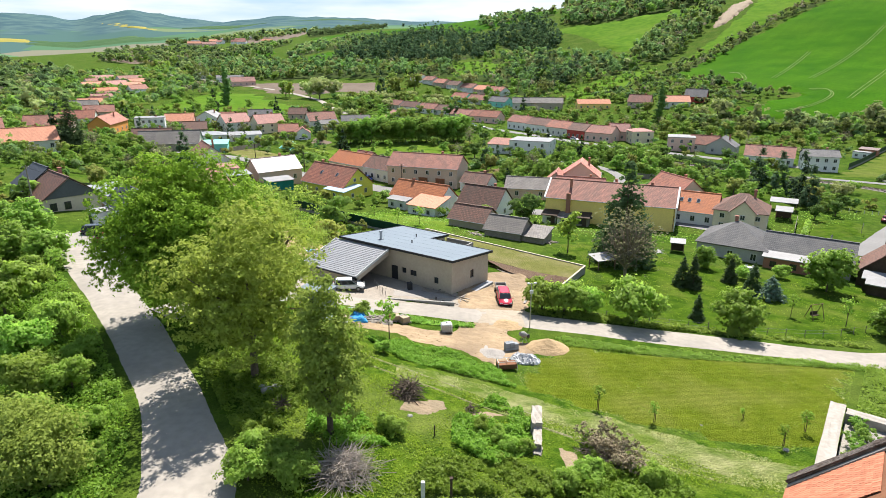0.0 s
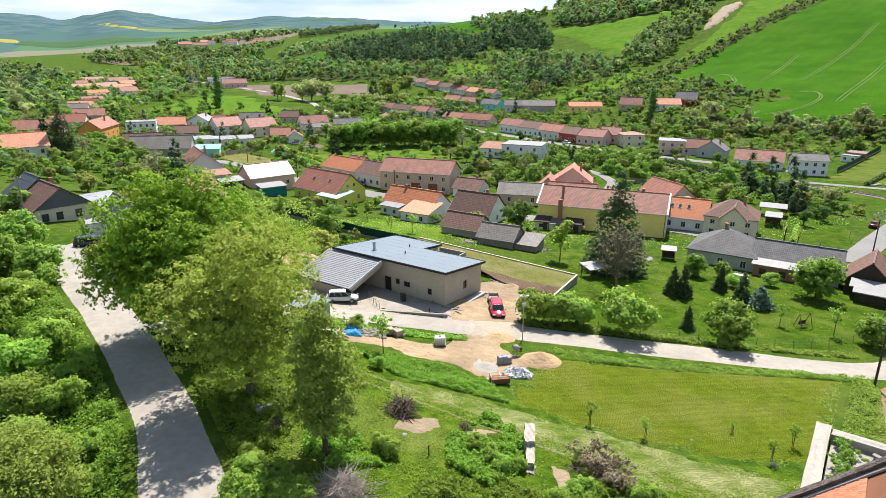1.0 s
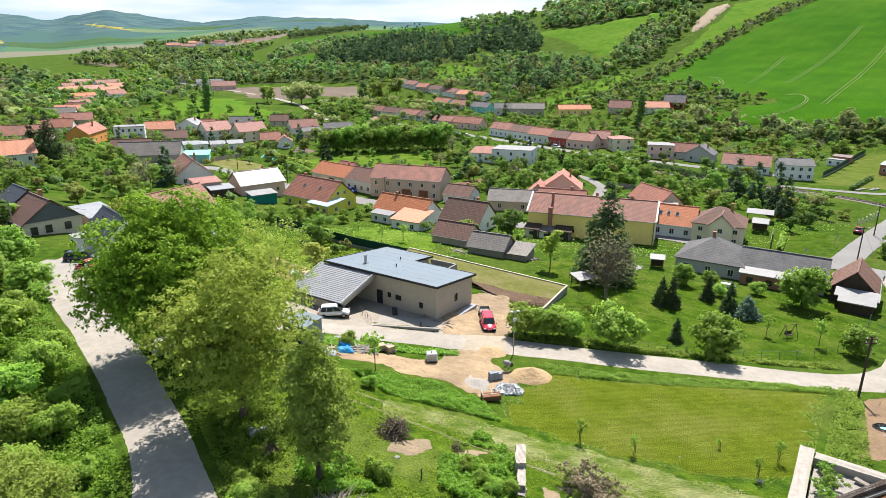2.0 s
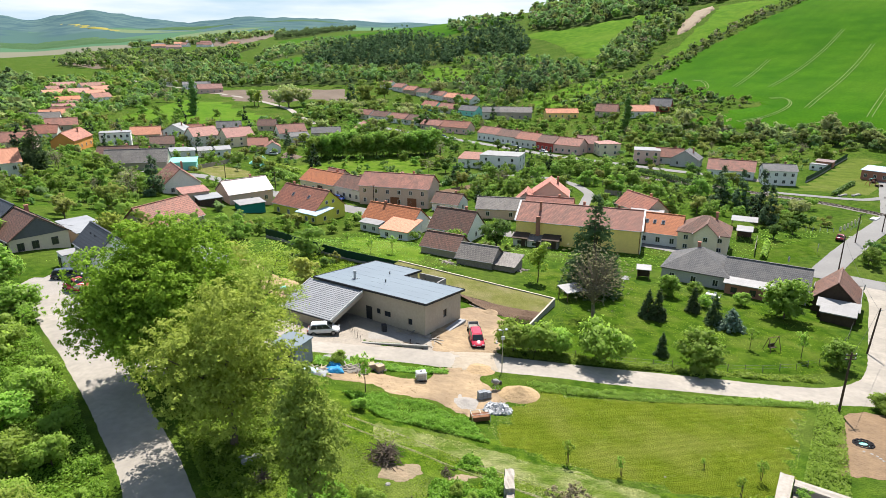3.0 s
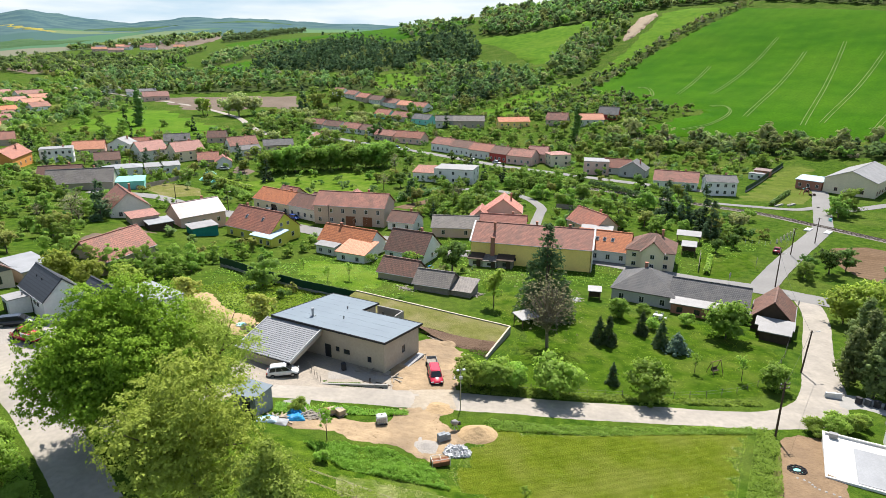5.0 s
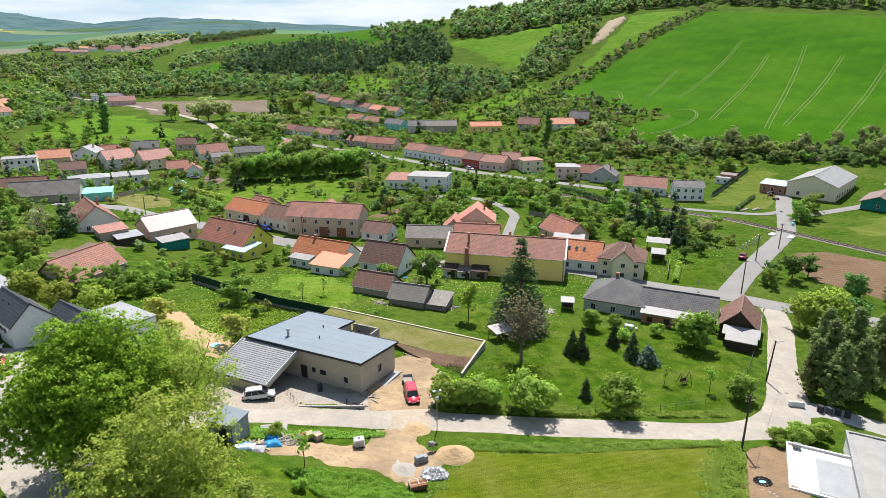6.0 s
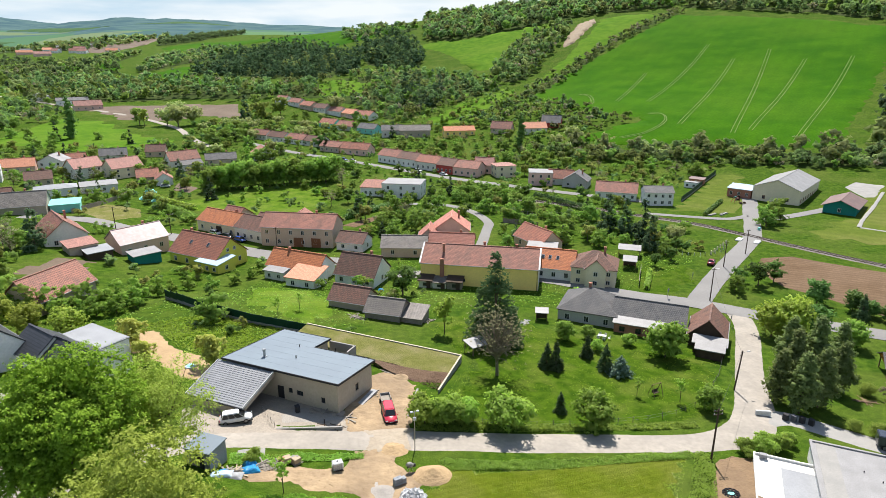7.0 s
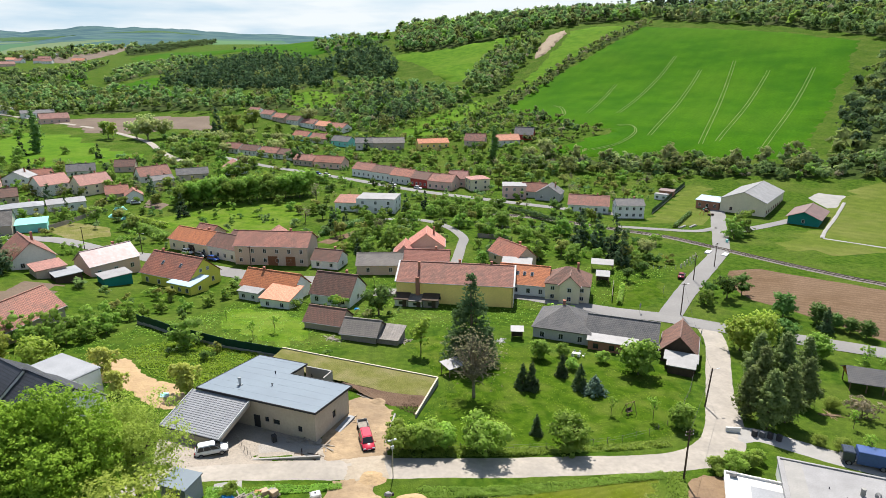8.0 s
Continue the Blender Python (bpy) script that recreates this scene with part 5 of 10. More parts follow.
for k, (fx, fy) in enumerate(((-490, 1418), (-515, 1572), (-482, 1595), (-523, 1470), (-457, 1455), (-465, 1594), (-519, 1537), (-355, 1307), (-478, 1316), (-446, 1387), (-562, 1466), (-540, 1400), (-420, 1350))):
    far_house(fx, fy, (k * 37) % 60 - 30, 18 + 5 * (k % 3), 11, 4.5, 4.2, ("w_white", "w_offwhite", "w_pink")[k % 3], ("t_pink", "t_brick", "sheet_white", "t_peach")[k % 4], ("white", "pale", "pinkish")[k % 3] + " house of the far village")
far_house(-254, 673, 20, 17, 9, 4, 3.4, "w_white", "sheet_white", "far white gabled house with white walls and a pale sheet roof", ridge="y")
far_house(-190, 600, 30, 22, 9, 4, 4.0, "w_pink", "t_pink", "far pinkish-red house with pink walls and a pinkish roof", front=4)
far_house(-215, 640, 20, 26, 10, 4, 2.4, "w_white", "t_grey", "far long white shed with a grey roof", front=4)


# ---- the new house: pale render, a blue-grey single-pitch roof, a tiled carport roof ----
def new_house():
    ax, ay = np.array([0.82, -0.572]), np.array([0.572, 0.82])  # along the front, to the back
    yaw = math.degrees(math.atan2(ax[1], ax[0]))
    ox, oy = -15.4, 87.0  # west corner of the roof
    ob = thing("new_house", ox, oy, yaw, -0.45, "new single-storey house with beige render and a blue-grey roof", "house")
    L, D1, D2, cut, hi, lo, o = 20.3, 15.0, 10.3, 9.4, 4.75, 2.95, 0.45

    def zr(b):
        return hi + (lo - hi) * b / D1

    # outer walls as slabs with openings
    t = 0.35

    def wall_run(bm, p, q, z_of, holes=()):
        """A wall from p to q, split round its openings (start, end, bottom, top)."""
        p, q = np.array(p), np.array(q)
        n = np.linalg.norm(q - p)
        d = (q - p) / n
        cuts = sorted({0.0, n, *[v for a, b, *_ in holes for v in (a, b)]})
        for a, b in zip(cuts, cuts[1:]):
            inside = [hh for hh in holes if hh[0] <= a + 1e-6 and hh[1] >= b - 1e-6]
            top = (z_of(p + d * a), z_of(p + d * b))
            bands = [(-1.2, None)] if not inside else [(-1.2, inside[0][2]), (inside[0][3], None)]
            nrm = np.array([d[1], -d[0]])
            for z0, z1 in bands:
                P, Q = p + d * a, p + d * b
                zz = top if z1 is None else (z1, z1)
                vs = []
                for w in (0.0, t):
                    for (pt, zt) in ((P, zz[0]), (Q, zz[1])):
                        vs.append(bm.verts.new((*(pt - nrm * w), z0)))
                        vs.append(bm.verts.new((*(pt - nrm * w), zt)))
                for f in ((0, 2, 3, 1), (4, 5, 7, 6), (0, 1, 5, 4), (2, 6, 7, 3), (1, 3, 7, 5), (0, 4, 6, 2)):
                    bm.faces.new([vs[i] for i in f])
        bmesh.ops.recalc_face_normals(bm, faces=bm.faces[:])

    zf = lambda pt: zr(pt[1]) - 0.28
    bm = bmesh.new()
    wall_run(bm, (0.6, o), (L - o, o), zf, ((8.9, 10.1, -0.1, 2.1), (10.9, 11.6, 1.3, 2.1), (12.3, 13.4, 1.2, 2.0), (16.4, 17.1, 0.9, 1.8)))
    part("wall", bm, M["w_render"], ob)
    bm = bmesh.new()
    wall_run(bm, (L - o, o + t), (L - o, D2 - o), zf, ((4.3, 5.2, 0.75, 1.95),))
    part("wall", bm, M["w_render"], ob)
    bm = bmesh.new()
    wall_run(bm, (L - o - t, D2 - o), (cut - o, D2 - o), zf, ((2.0, 5.0, 0.1, 2.2),))
    part("wall", bm, M["w_render"], ob)
    bm = bmesh.new()
    wall_run(bm, (cut - o, D2 - o + t), (cut - o, D1 - o), zf)
    part("wall", bm, M["w_render"], ob)
    bm = bmesh.new()
    wall_run(bm, (cut - o - t, D1 - o), (0.6, D1 - o), zf, ((3, 5.4, 0.2, 2.2),))
    part("wall", bm, M["w_render"], ob)
    bm = bmesh.new()
    wall_run(bm, (0.6, D1 - o - t), (0.6, o + t), zf)
    part("wall", bm, M["w_render"], ob)
    part("floor_slab", prism(bmesh.new(), [(0.9, 0.8), (L - 0.8, 0.8), (L - 0.8, D2 - 0.8), (cut - 0.8, D2 - 0.8), (cut - 0.8, D1 - 0.8), (0.9, D1 - 0.8)], -0.3, -0.05), M["concrete"], ob)
    # windows set back in their openings
    for a, z, w, hh in ((10.9 + 0.6 + 0.35, 1.7, 0.7, 0.8), (12.3 + 0.6 + 0.55, 1.6, 1.1, 0.8), (16.4 + 0.6 + 0.35, 1.35, 0.7, 0.9)):
        window(ob, a, o + 0.16, z, w, hh, 0, "frame_dark")
    window(ob, L - o - 0.16, o + t + 4.75, 1.35, 0.9, 1.2, 90, "frame_dark")
    door(ob, 8.9 + 0.6 + 0.6, o + 0.2, -0.1, 1.05, 2.1, 0, "frame_dark")
    # main roof: one sloping sheet with folded edges
    th = 0.22
    outline = [(0, 0), (L, 0), (L, D2), (cut, D2), (cut, D1), (0, D1)]
    bm = bmesh.new()
    hi_v = [bm.verts.new((x, y, zr(y))) for x, y in outline]
    lo_v = [bm.verts.new((x, y, zr(y) - th)) for x, y in outline]
    bm.faces.new(hi_v)
    bm.faces.new(lo_v[::-1])
    for i in range(6):
        bm.faces.new((hi_v[i], lo_v[i], lo_v[(i + 1) % 6], hi_v[(i + 1) % 6]))
    bmesh.ops.recalc_face_normals(bm, faces=bm.faces[:])
    roof = part("roof", bm, M["new_roof"], ob, "smooth blue-grey roof membrane")
    bm = bmesh.new()
    for (x0, y0), (x1, y1) in zip(outline, outline[1:] + outline[:1]):
        z0, z1 = zr(y0), zr(y1)
        d = Vector((x1 - x0, y1 - y0, z1 - z0))
        mid = Vector(((x0 + x1) / 2, (y0 + y1) / 2, (z0 + z1) / 2 - 0.09))
        m = Matrix.Translation(mid) @ d.to_track_quat("X", "Z").to_matrix().to_4x4() @ Matrix.Diagonal((d.length + 0.06, 0.08, 0.32, 1))
        bmesh.ops.create_cube(bm, size=1, matrix=m)
    part("fascia", bm, M["frame_dark"], ob, "dark sheet-metal roof edge")
    bm = bmesh.new()
    for k in range(1, 8):
        y = k * 2.0
        if y < D1:
            box(bm, (cut if y > D2 else L) / 2, y, zr(y) + 0.008, (cut if y > D2 else L) - 0.2, 0.03, 0.008, rx=math.degrees(math.atan((lo - hi) / D1)))
    part("roof_seam", bm, M["new_roof"], ob)
    # flue and vents
    bm = tube(bmesh.new(), (5.2, 3.4, zr(3.4) - 0.1), (5.2, 3.4, zr(3.4) + 1.1), 0.2, 0.2, 12)
    tube(bm, (5.2, 3.4, zr(3.4) + 1.15), (5.2, 3.4, zr(3.4) + 1.3), 0.3, 0.24, 12)
    box(bm, 5.2, 3.4, zr(3.4) + 0.05, 0.6, 0.6, 0.16)
    part("flue", bm, M["metal"], ob, "steel flue on the roof")
    for vx, vy in ((7.2, 9.4), (9.6, 5.2)):
        bm = tube(bmesh.new(), (vx, vy, zr(vy) - 0.05), (vx, vy, zr(vy) + 0.35), 0.09, 0.07, 8)
        tube(bm, (vx, vy, zr(vy) + 0.36), (vx, vy, zr(vy) + 0.42), 0.14, 0.1, 8)
        part("roof_vent", bm, M["frame_dark"], ob)
    # courtyard parapet beside the wing
    bm = bmesh.new()
    box(bm, cut + 4.4, D1 - 1.0, 0.9, 0.25, 2.6, 3.0)
    box(bm, cut + 2.0, D1 + 0.2, 0.9, 4.9, 0.25, 3.0)
    part("court_wall", bm, M["concrete"], ob)
    part("post", one_box(cut + 2.2, D1 - 2.2, 1.1, 0.14, 0.14, 3.2), M["frame_dark"], ob)
    # carport: tiled slope from the house wall down to posts and a side wall
    W, dep = 10.0, 6.9
    z_hi, z_lo = 4.35, 2.35
    sl = (z_lo - z_hi) / dep
    bm = bmesh.new()
    rows = 19
    for r in range(rows):
        b0, b1 = -dep + r * dep / rows, -dep + (r + 1) * dep / rows + 0.05
        za, zb = z_lo + r * (z_hi - z_lo) / rows + 0.06, z_lo + (r + 1) * (z_hi - z_lo) / rows + 0.015
        cols = 34
        for c in range(cols):
            x0, x1 = -0.55 + c * W / cols, -0.55 + (c + 1) * W / cols
            xm = (x0 + x1) / 2
            v = [bm.verts.new(p) for p in ((x0, b0, za), (xm, b0, za + 0.05), (x1, b0, za), (x1, b1, zb), (xm, b1, zb + 0.05), (x0, b1, zb), (x0, b0, za - 0.05), (xm, b0, za - 0.01), (x1, b0, za - 0.05))]
            for f in ((0, 1, 4, 5), (1, 2, 3, 4), (6, 7, 1, 0), (7, 8, 2, 1)):
                bm.faces.new([v[i] for i in f])
    car = part("carport_roof", bm, M["carport_tile"], ob, "grey concrete tiles on the carport roof")
    bm = slab(bmesh.new(), [(-0.5, -dep + 0.05, z_lo - 0.03), (W - 0.6, -dep + 0.05, z_lo - 0.03), (W - 0.6, 0, z_hi - 0.03), (-0.5, 0, z_hi - 0.03)], 0.18)
    part("carport_deck", bm, M["frame_dark"], car)
    for xx in (-0.55, W - 0.55):
        bm = bmesh.new()
        d = Vector((0, dep, z_hi - z_lo))
        m = Matrix.Translation((xx, -dep / 2, (z_lo + z_hi) / 2 + 0.02)) @ d.to_track_quat("X", "Z").to_matrix().to_4x4() @ Matrix.Diagonal((d.length, 0.1, 0.34, 1))
        bmesh.ops.create_cube(bm, size=1, matrix=m)
        part("verge_board", bm, M["frame_white"], car)
    tube(bm := bmesh.new(), (-0.6, -dep - 0.06, z_lo - 0.04), (W - 0.5, -dep - 0.06, z_lo - 0.04), 0.08, 0.08, 8)
    part("gutter", bm, M["frame_dark"], car)
    # low front wall and the far end wall under the slope; the side by the house door stays open
    bm = bmesh.new()
    v = []
    for dx in (0, 0.3):
        for yy, zt in ((-dep + 0.72, z_lo - 0.16 + 0.72 * -sl), (0.3, z_hi - 0.16)):
            v += [bm.verts.new((-0.2 + dx, yy, -1.2)), bm.verts.new((-0.2 + dx, yy, zt))]
    for f in ((0, 2, 3, 1), (4, 5, 7, 6), (0, 1, 5, 4), (2, 6, 7, 3), (1, 3, 7, 5), (0, 4, 6, 2)):
        bm.faces.new([v[i] for i in f])
    bmesh.ops.recalc_face_normals(bm, faces=bm.faces[:])
    part("carport_wall", bm, M["w_render"], ob)
    part("gable_beam", slab(bmesh.new(), [(W - 0.95, -dep + 0.5, z_lo - 0.02), (W - 0.7, -dep + 0.5, z_lo - 0.02), (W - 0.7, 0.3, z_hi - 0.1), (W - 0.95, 0.3, z_hi - 0.1)], 0.75), M["w_render"], ob)
    part("corner_post", one_box(W - 0.85, -dep + 0.7, 0.6, 0.3, 0.3, 3.4), M["w_render"], ob)
    bm = one_box((W - 1.2) / 2, -dep + 0.55, 0.55, W - 1.3, 0.28, 3.4)
    part("carport_wall", bm, M["w_render"], ob)


M["carport_tile"] = plain("carport_tile", (0.30, 0.31, 0.325), (0.25, 0.26, 0.275), (0.19, 0.2, 0.21), big=0.5, fine=3.0, rough=0.6, bump=0.1)
new_house()


# ---- trees and shrubs ----
L_ = {
    "bright": leafy("leaf_bright", (0.11, 0.19, 0.025), (0.25, 0.36, 0.06), 0.6),
    "chestnut": leafy("leaf_chestnut", (0.07, 0.135, 0.014), (0.205, 0.325, 0.03), 0.46, gloss=0.03, calm=0.12, steady=True),
    "maple": leafy("leaf_maple", (0.135, 0.172, 0.026), (0.275, 0.325, 0.056), 0.52, gloss=0.03, calm=0.25, steady=True),
    "walnut": leafy("leaf_walnut", (0.15, 0.2, 0.03), (0.3, 0.38, 0.07), 0.55, gloss=0.03, calm=0.3, steady=True),
    "lime": leafy("leaf_lime", (0.14, 0.19, 0.024), (0.3, 0.36, 0.06), 0.58),
    "mid": leafy("leaf_mid", (0.09, 0.165, 0.026), (0.235, 0.35, 0.058), 0.6),
    "dark": leafy("leaf_dark", (0.041, 0.105, 0.021), (0.12, 0.217, 0.045), 0.35),
    "slim": leafy("leaf_slim", (0.1, 0.14, 0.024), (0.22, 0.275, 0.05), 0.5, gloss=0.03, calm=0.25, steady=True),
    "olive": leafy("leaf_olive", (0.179, 0.194, 0.032), (0.365, 0.372, 0.083), 0.45),
    "needle": leafy("needle", (0.042, 0.072, 0.03), (0.088, 0.125, 0.046), 0.4, 0.9, 1.6, 0.03),
    "pine": leafy("pine_needle", (0.075, 0.103, 0.03), (0.165, 0.2, 0.06), 0.4, calm=0.3),
    "brown": leafy("leaf_brown", (0.17, 0.135, 0.075), (0.28, 0.235, 0.125), 0.25),
    "bud": leafy("leaf_bud", (0.2, 0.18, 0.085), (0.32, 0.31, 0.14), 0.4),
    "blue": leafy("needle_blue", (0.07, 0.11, 0.066), (0.13, 0.18, 0.115), 0.15),
    "pale": leafy("leaf_pale", (0.24, 0.26, 0.085), (0.442, 0.468, 0.182), 0.45),
    # wood tints: greens paled and blued, so distance haze sits in their colour
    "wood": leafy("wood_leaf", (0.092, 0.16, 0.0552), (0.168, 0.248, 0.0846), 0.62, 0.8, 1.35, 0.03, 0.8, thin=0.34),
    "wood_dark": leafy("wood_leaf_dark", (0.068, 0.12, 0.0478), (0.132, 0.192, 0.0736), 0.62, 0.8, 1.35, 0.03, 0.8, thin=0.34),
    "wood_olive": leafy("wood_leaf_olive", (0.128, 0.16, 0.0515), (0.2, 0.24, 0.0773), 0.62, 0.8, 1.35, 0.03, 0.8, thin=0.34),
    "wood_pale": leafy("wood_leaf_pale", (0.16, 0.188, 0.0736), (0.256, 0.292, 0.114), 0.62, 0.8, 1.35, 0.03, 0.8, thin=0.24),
    "far_mid": leafy("far_leaf_mid", (0.0774, 0.146, 0.0256), (0.172, 0.267, 0.0512), 0.6, 0.7, 1.5, 0.05, 0.6, thin=0.24),
    "far_bright": leafy("far_leaf_bright", (0.0903, 0.163, 0.0256), (0.189, 0.292, 0.0512), 0.6, 0.7, 1.5, 0.05, 0.6, thin=0.24),
    "far_lime": leafy("far_leaf_lime", (0.103, 0.146, 0.0292), (0.206, 0.267, 0.0585), 0.6, 0.7, 1.5, 0.05, 0.6, thin=0.24),
    "far_dark": leafy("far_leaf_dark", (0.0387, 0.0946, 0.0205), (0.103, 0.181, 0.0402), 0.5, 0.7, 1.5, 0.05, 0.6, thin=0.24),
    "far_olive": leafy("far_leaf_olive", (0.129, 0.146, 0.0365), (0.232, 0.249, 0.0621), 0.5, 0.7, 1.5, 0.05, 0.6, thin=0.28),
    "far_pale": leafy("far_leaf_pale", (0.189, 0.216, 0.0765), (0.324, 0.36, 0.13), 0.5, 0.7, 1.5, 0.05, 0.6, thin=0.3),
    "far_needle": leafy("far_needle", (0.0361, 0.0645, 0.0307), (0.0731, 0.112, 0.0482), 0.4, 0.9, 1.5, 0.03, 0.6, thin=0.2),
    "far_brown": leafy("far_leaf_brown", (0.17, 0.15, 0.085), (0.27, 0.24, 0.135), 0.3, 0.8, 1.4, 0.03, 0.6, thin=0.3),
    "nettle": leafy("nettle_leaf", (0.072, 0.148, 0.015), (0.18, 0.285, 0.036), 0.5),
    "grass": leafy("grass_blade", (0.13, 0.2, 0.016), (0.21, 0.29, 0.03), 0.55),
    "straw": leafy("straw", (0.208, 0.247, 0.058), (0.429, 0.429, 0.169), 0.3),
}


def crown_points(rng, n, lobes, shape, rx, rz, cz, fill=0.35, bunch=8, spread=0.0):
    """Places and outward ways of leaves on the lobes of a crown. lobes: their number; shape: round, tall, cone."""
    k, leaves = max(3, lobes), n
    d = rng.normal(size=(k, 3))
    d /= np.linalg.norm(d, axis=1)[:, None]
    if shape == "cone":
        z = rng.uniform(0, 1, k) ** 1.2
        a = rng.uniform(0, 2 * np.pi, k)
        rad = (1 - z) * 0.75 + 0.04
        cen = np.stack([np.cos(a) * rad * rx, np.sin(a) * rad * rx, cz - rz + z * 2 * rz], 1)
        size = rx * (0.4 * (1 - z) + 0.14)
    else:
        wild = leaves > 15000  # large trees: uneven outlines of many unlike boughs
        rad = rng.uniform(0.25, 0.86 if wild else 0.72, k)[:, None]
        cen = d * rad * np.array([rx, rx, rz]) + np.array([0, 0, cz])
        cen[:, 2] = np.maximum(cen[:, 2], cz - rz * 0.8)
        size = rng.uniform(0.16 if wild else 0.28, 0.44 if wild else 0.5, k) * min(rx, rz)
        if shape == "column":  # a narrow upright tree, its boughs close to the stem
            u = np.linspace(-0.95, 0.95, k)
            a = rng.uniform(0, 6.28, k)
            r = rng.uniform(0.05, 0.45, k) * rx * (1 - 0.5 * np.maximum(u, 0))
            cen = np.stack([np.cos(a) * r, np.sin(a) * r, cz + u * rz], 1)
            size = rx * (0.62 - 0.34 * np.maximum(u, 0) ** 2)
        if shape == "tall":  # egg-shaped: broad low down, drawn out to a top
            u = np.linspace(-0.93, 0.93, k)
            prof = np.where(u < -0.3, 0.6 + 0.4 * (u + 0.93) / 0.63, 1 - 0.85 * (np.maximum(u + 0.3, 0) / 1.23) ** 1.2)
            a = np.arange(k) * 2.4 + rng.uniform(-0.5, 0.5, k)
            r = rng.uniform(0.25, 0.8, k) * rx * prof
            cen = np.stack([np.cos(a) * r, np.sin(a) * r, cz + u * rz], 1)
            size = rx * (0.16 + 0.24 * prof)
    if spread:
        n = max(4, n // bunch)
    which = rng.choice(k, n, p=size**2 / np.sum(size**2))
    w = rng.normal(size=(n, 3))
    w[:, 2] += 0.4
    w /= np.linalg.norm(w, axis=1)[:, None]
    r = size[which] * (1 - fill * rng.uniform(0, 1, n) ** 2) * rng.uniform(0.85, 1.15, n)
    pos = cen[which] + w * r[:, None] * np.array([1, 1, 0.8])
    if spread:  # twigs: small bunches of leaves with gaps between them
        tw = rng.integers(n, size=leaves)
        off = rng.normal(size=(leaves, 3)) * np.array([1, 1, 0.55])
        pos, w = pos[tw] + off * spread * rng.uniform(0.5, 1.4, n)[tw][:, None], w[tw] * 0.7 + off * 0.45
    return pos, w, cen, size


def round_lump():
    """Twelve corners and twenty faces of a rounded lump."""
    g = (1 + 5**0.5) / 2
    c = np.array([(-1, g, 0), (1, g, 0), (-1, -g, 0), (1, -g, 0), (0, -1, g), (0, 1, g), (0, -1, -g), (0, 1, -g), (g, 0, -1), (g, 0, 1), (-g, 0, -1), (-g, 0, 1)]) / math.hypot(1, g)
    d = ((c[:, None, :] - c[None, :, :]) ** 2).sum(2)
    near = d < 1.3
    f = [(i, j, k) for i in range(12) for j in range(i + 1, 12) for k in range(j + 1, 12) if near[i, j] and near[j, k] and near[i, k]]
    return c, np.array([t if np.dot(np.cross(c[t[1]] - c[t[0]], c[t[2]] - c[t[0]]), c[t[0]]) > 0 else (t[0], t[2], t[1]) for t in f]).ravel()


LUMP, LUMP_FACES = round_lump()


def cores(rng, cen, size, share=0.62):
    """Rounded, uneven hearts of the boughs under their leaves: corners and smooth normals."""
    out, nor = [], []
    for p, s in zip(cen, size):
        q, _ = np.linalg.qr(rng.normal(size=(3, 3)))
        if np.linalg.det(q) < 0:
            q = -q
        c = (LUMP * rng.uniform(0.8, 1.15, 12)[:, None]) @ q.T
        out.append(c[LUMP_FACES] * s * share * np.array([1, 1, 0.85]) + p)
        nor.append((c / np.linalg.norm(c, axis=1)[:, None])[LUMP_FACES])
    return np.concatenate(out), np.concatenate(nor)


def flat_normals(verts):
    t = verts.reshape(-1, 3, 3)
    n = np.cross(t[:, 1] - t[:, 0], t[:, 2] - t[:, 0])
    return np.repeat(n / (np.linalg.norm(n, axis=1)[:, None] + 1e-9), 3, axis=0)


def bough_normals(out):
    """Leaves of a bough take the light together: normals outwards and up."""
    n = out / (np.linalg.norm(out, axis=1)[:, None] + 1e-9) + np.array([0, 0, 0.6])
    return np.repeat(n / (np.linalg.norm(n, axis=1)[:, None] + 1e-9), 3, axis=0)


def leaf_faces(rng, pts, out, size, flat=0.4, slim=0.62, up=0.45):
    """Three-cornered leaves at the points, turned outwards and up to the light."""
    n = len(pts)
    nor = out * 0.8 + np.array([0, 0, up]) + rng.normal(size=(n, 3)) * flat
    nor /= np.linalg.norm(nor, axis=1)[:, None] + 1e-9
    ref = rng.normal(size=(n, 3))
    u = np.cross(nor, ref)
    u /= np.linalg.norm(u, axis=1)[:, None] + 1e-9
    v = np.cross(nor, u)
    s = size * rng.uniform(0.65, 1.35, n)[:, None]
    a, b = u * s, v * s * (slim + 0.2)
    return np.stack([pts - a - b * 0.55, pts + a - b * 0.55, pts + b * 1.1], 1).reshape(-1, 3)


def leaf_mesh(name, verts, mat, normals=None):
    n = len(verts) // 3
    me = bpy.data.meshes.new(name)
    me.vertices.add(3 * n)
    me.vertices.foreach_set("co", np.ascontiguousarray(verts, dtype=np.float32).ravel())
    me.loops.add(3 * n)
    me.loops.foreach_set("vertex_index", np.arange(3 * n, dtype=np.int32))
    me.polygons.add(n)
    me.polygons.foreach_set("loop_start", np.arange(0, 3 * n, 3, dtype=np.int32))
    me.materials.append(mat)
    me.update(calc_edges=True)
    me.validate()
    if normals is not None:
        me.polygons.foreach_set("use_smooth", np.ones(n, dtype=bool))
        me.normals_split_custom_set(normals.tolist())
    return me


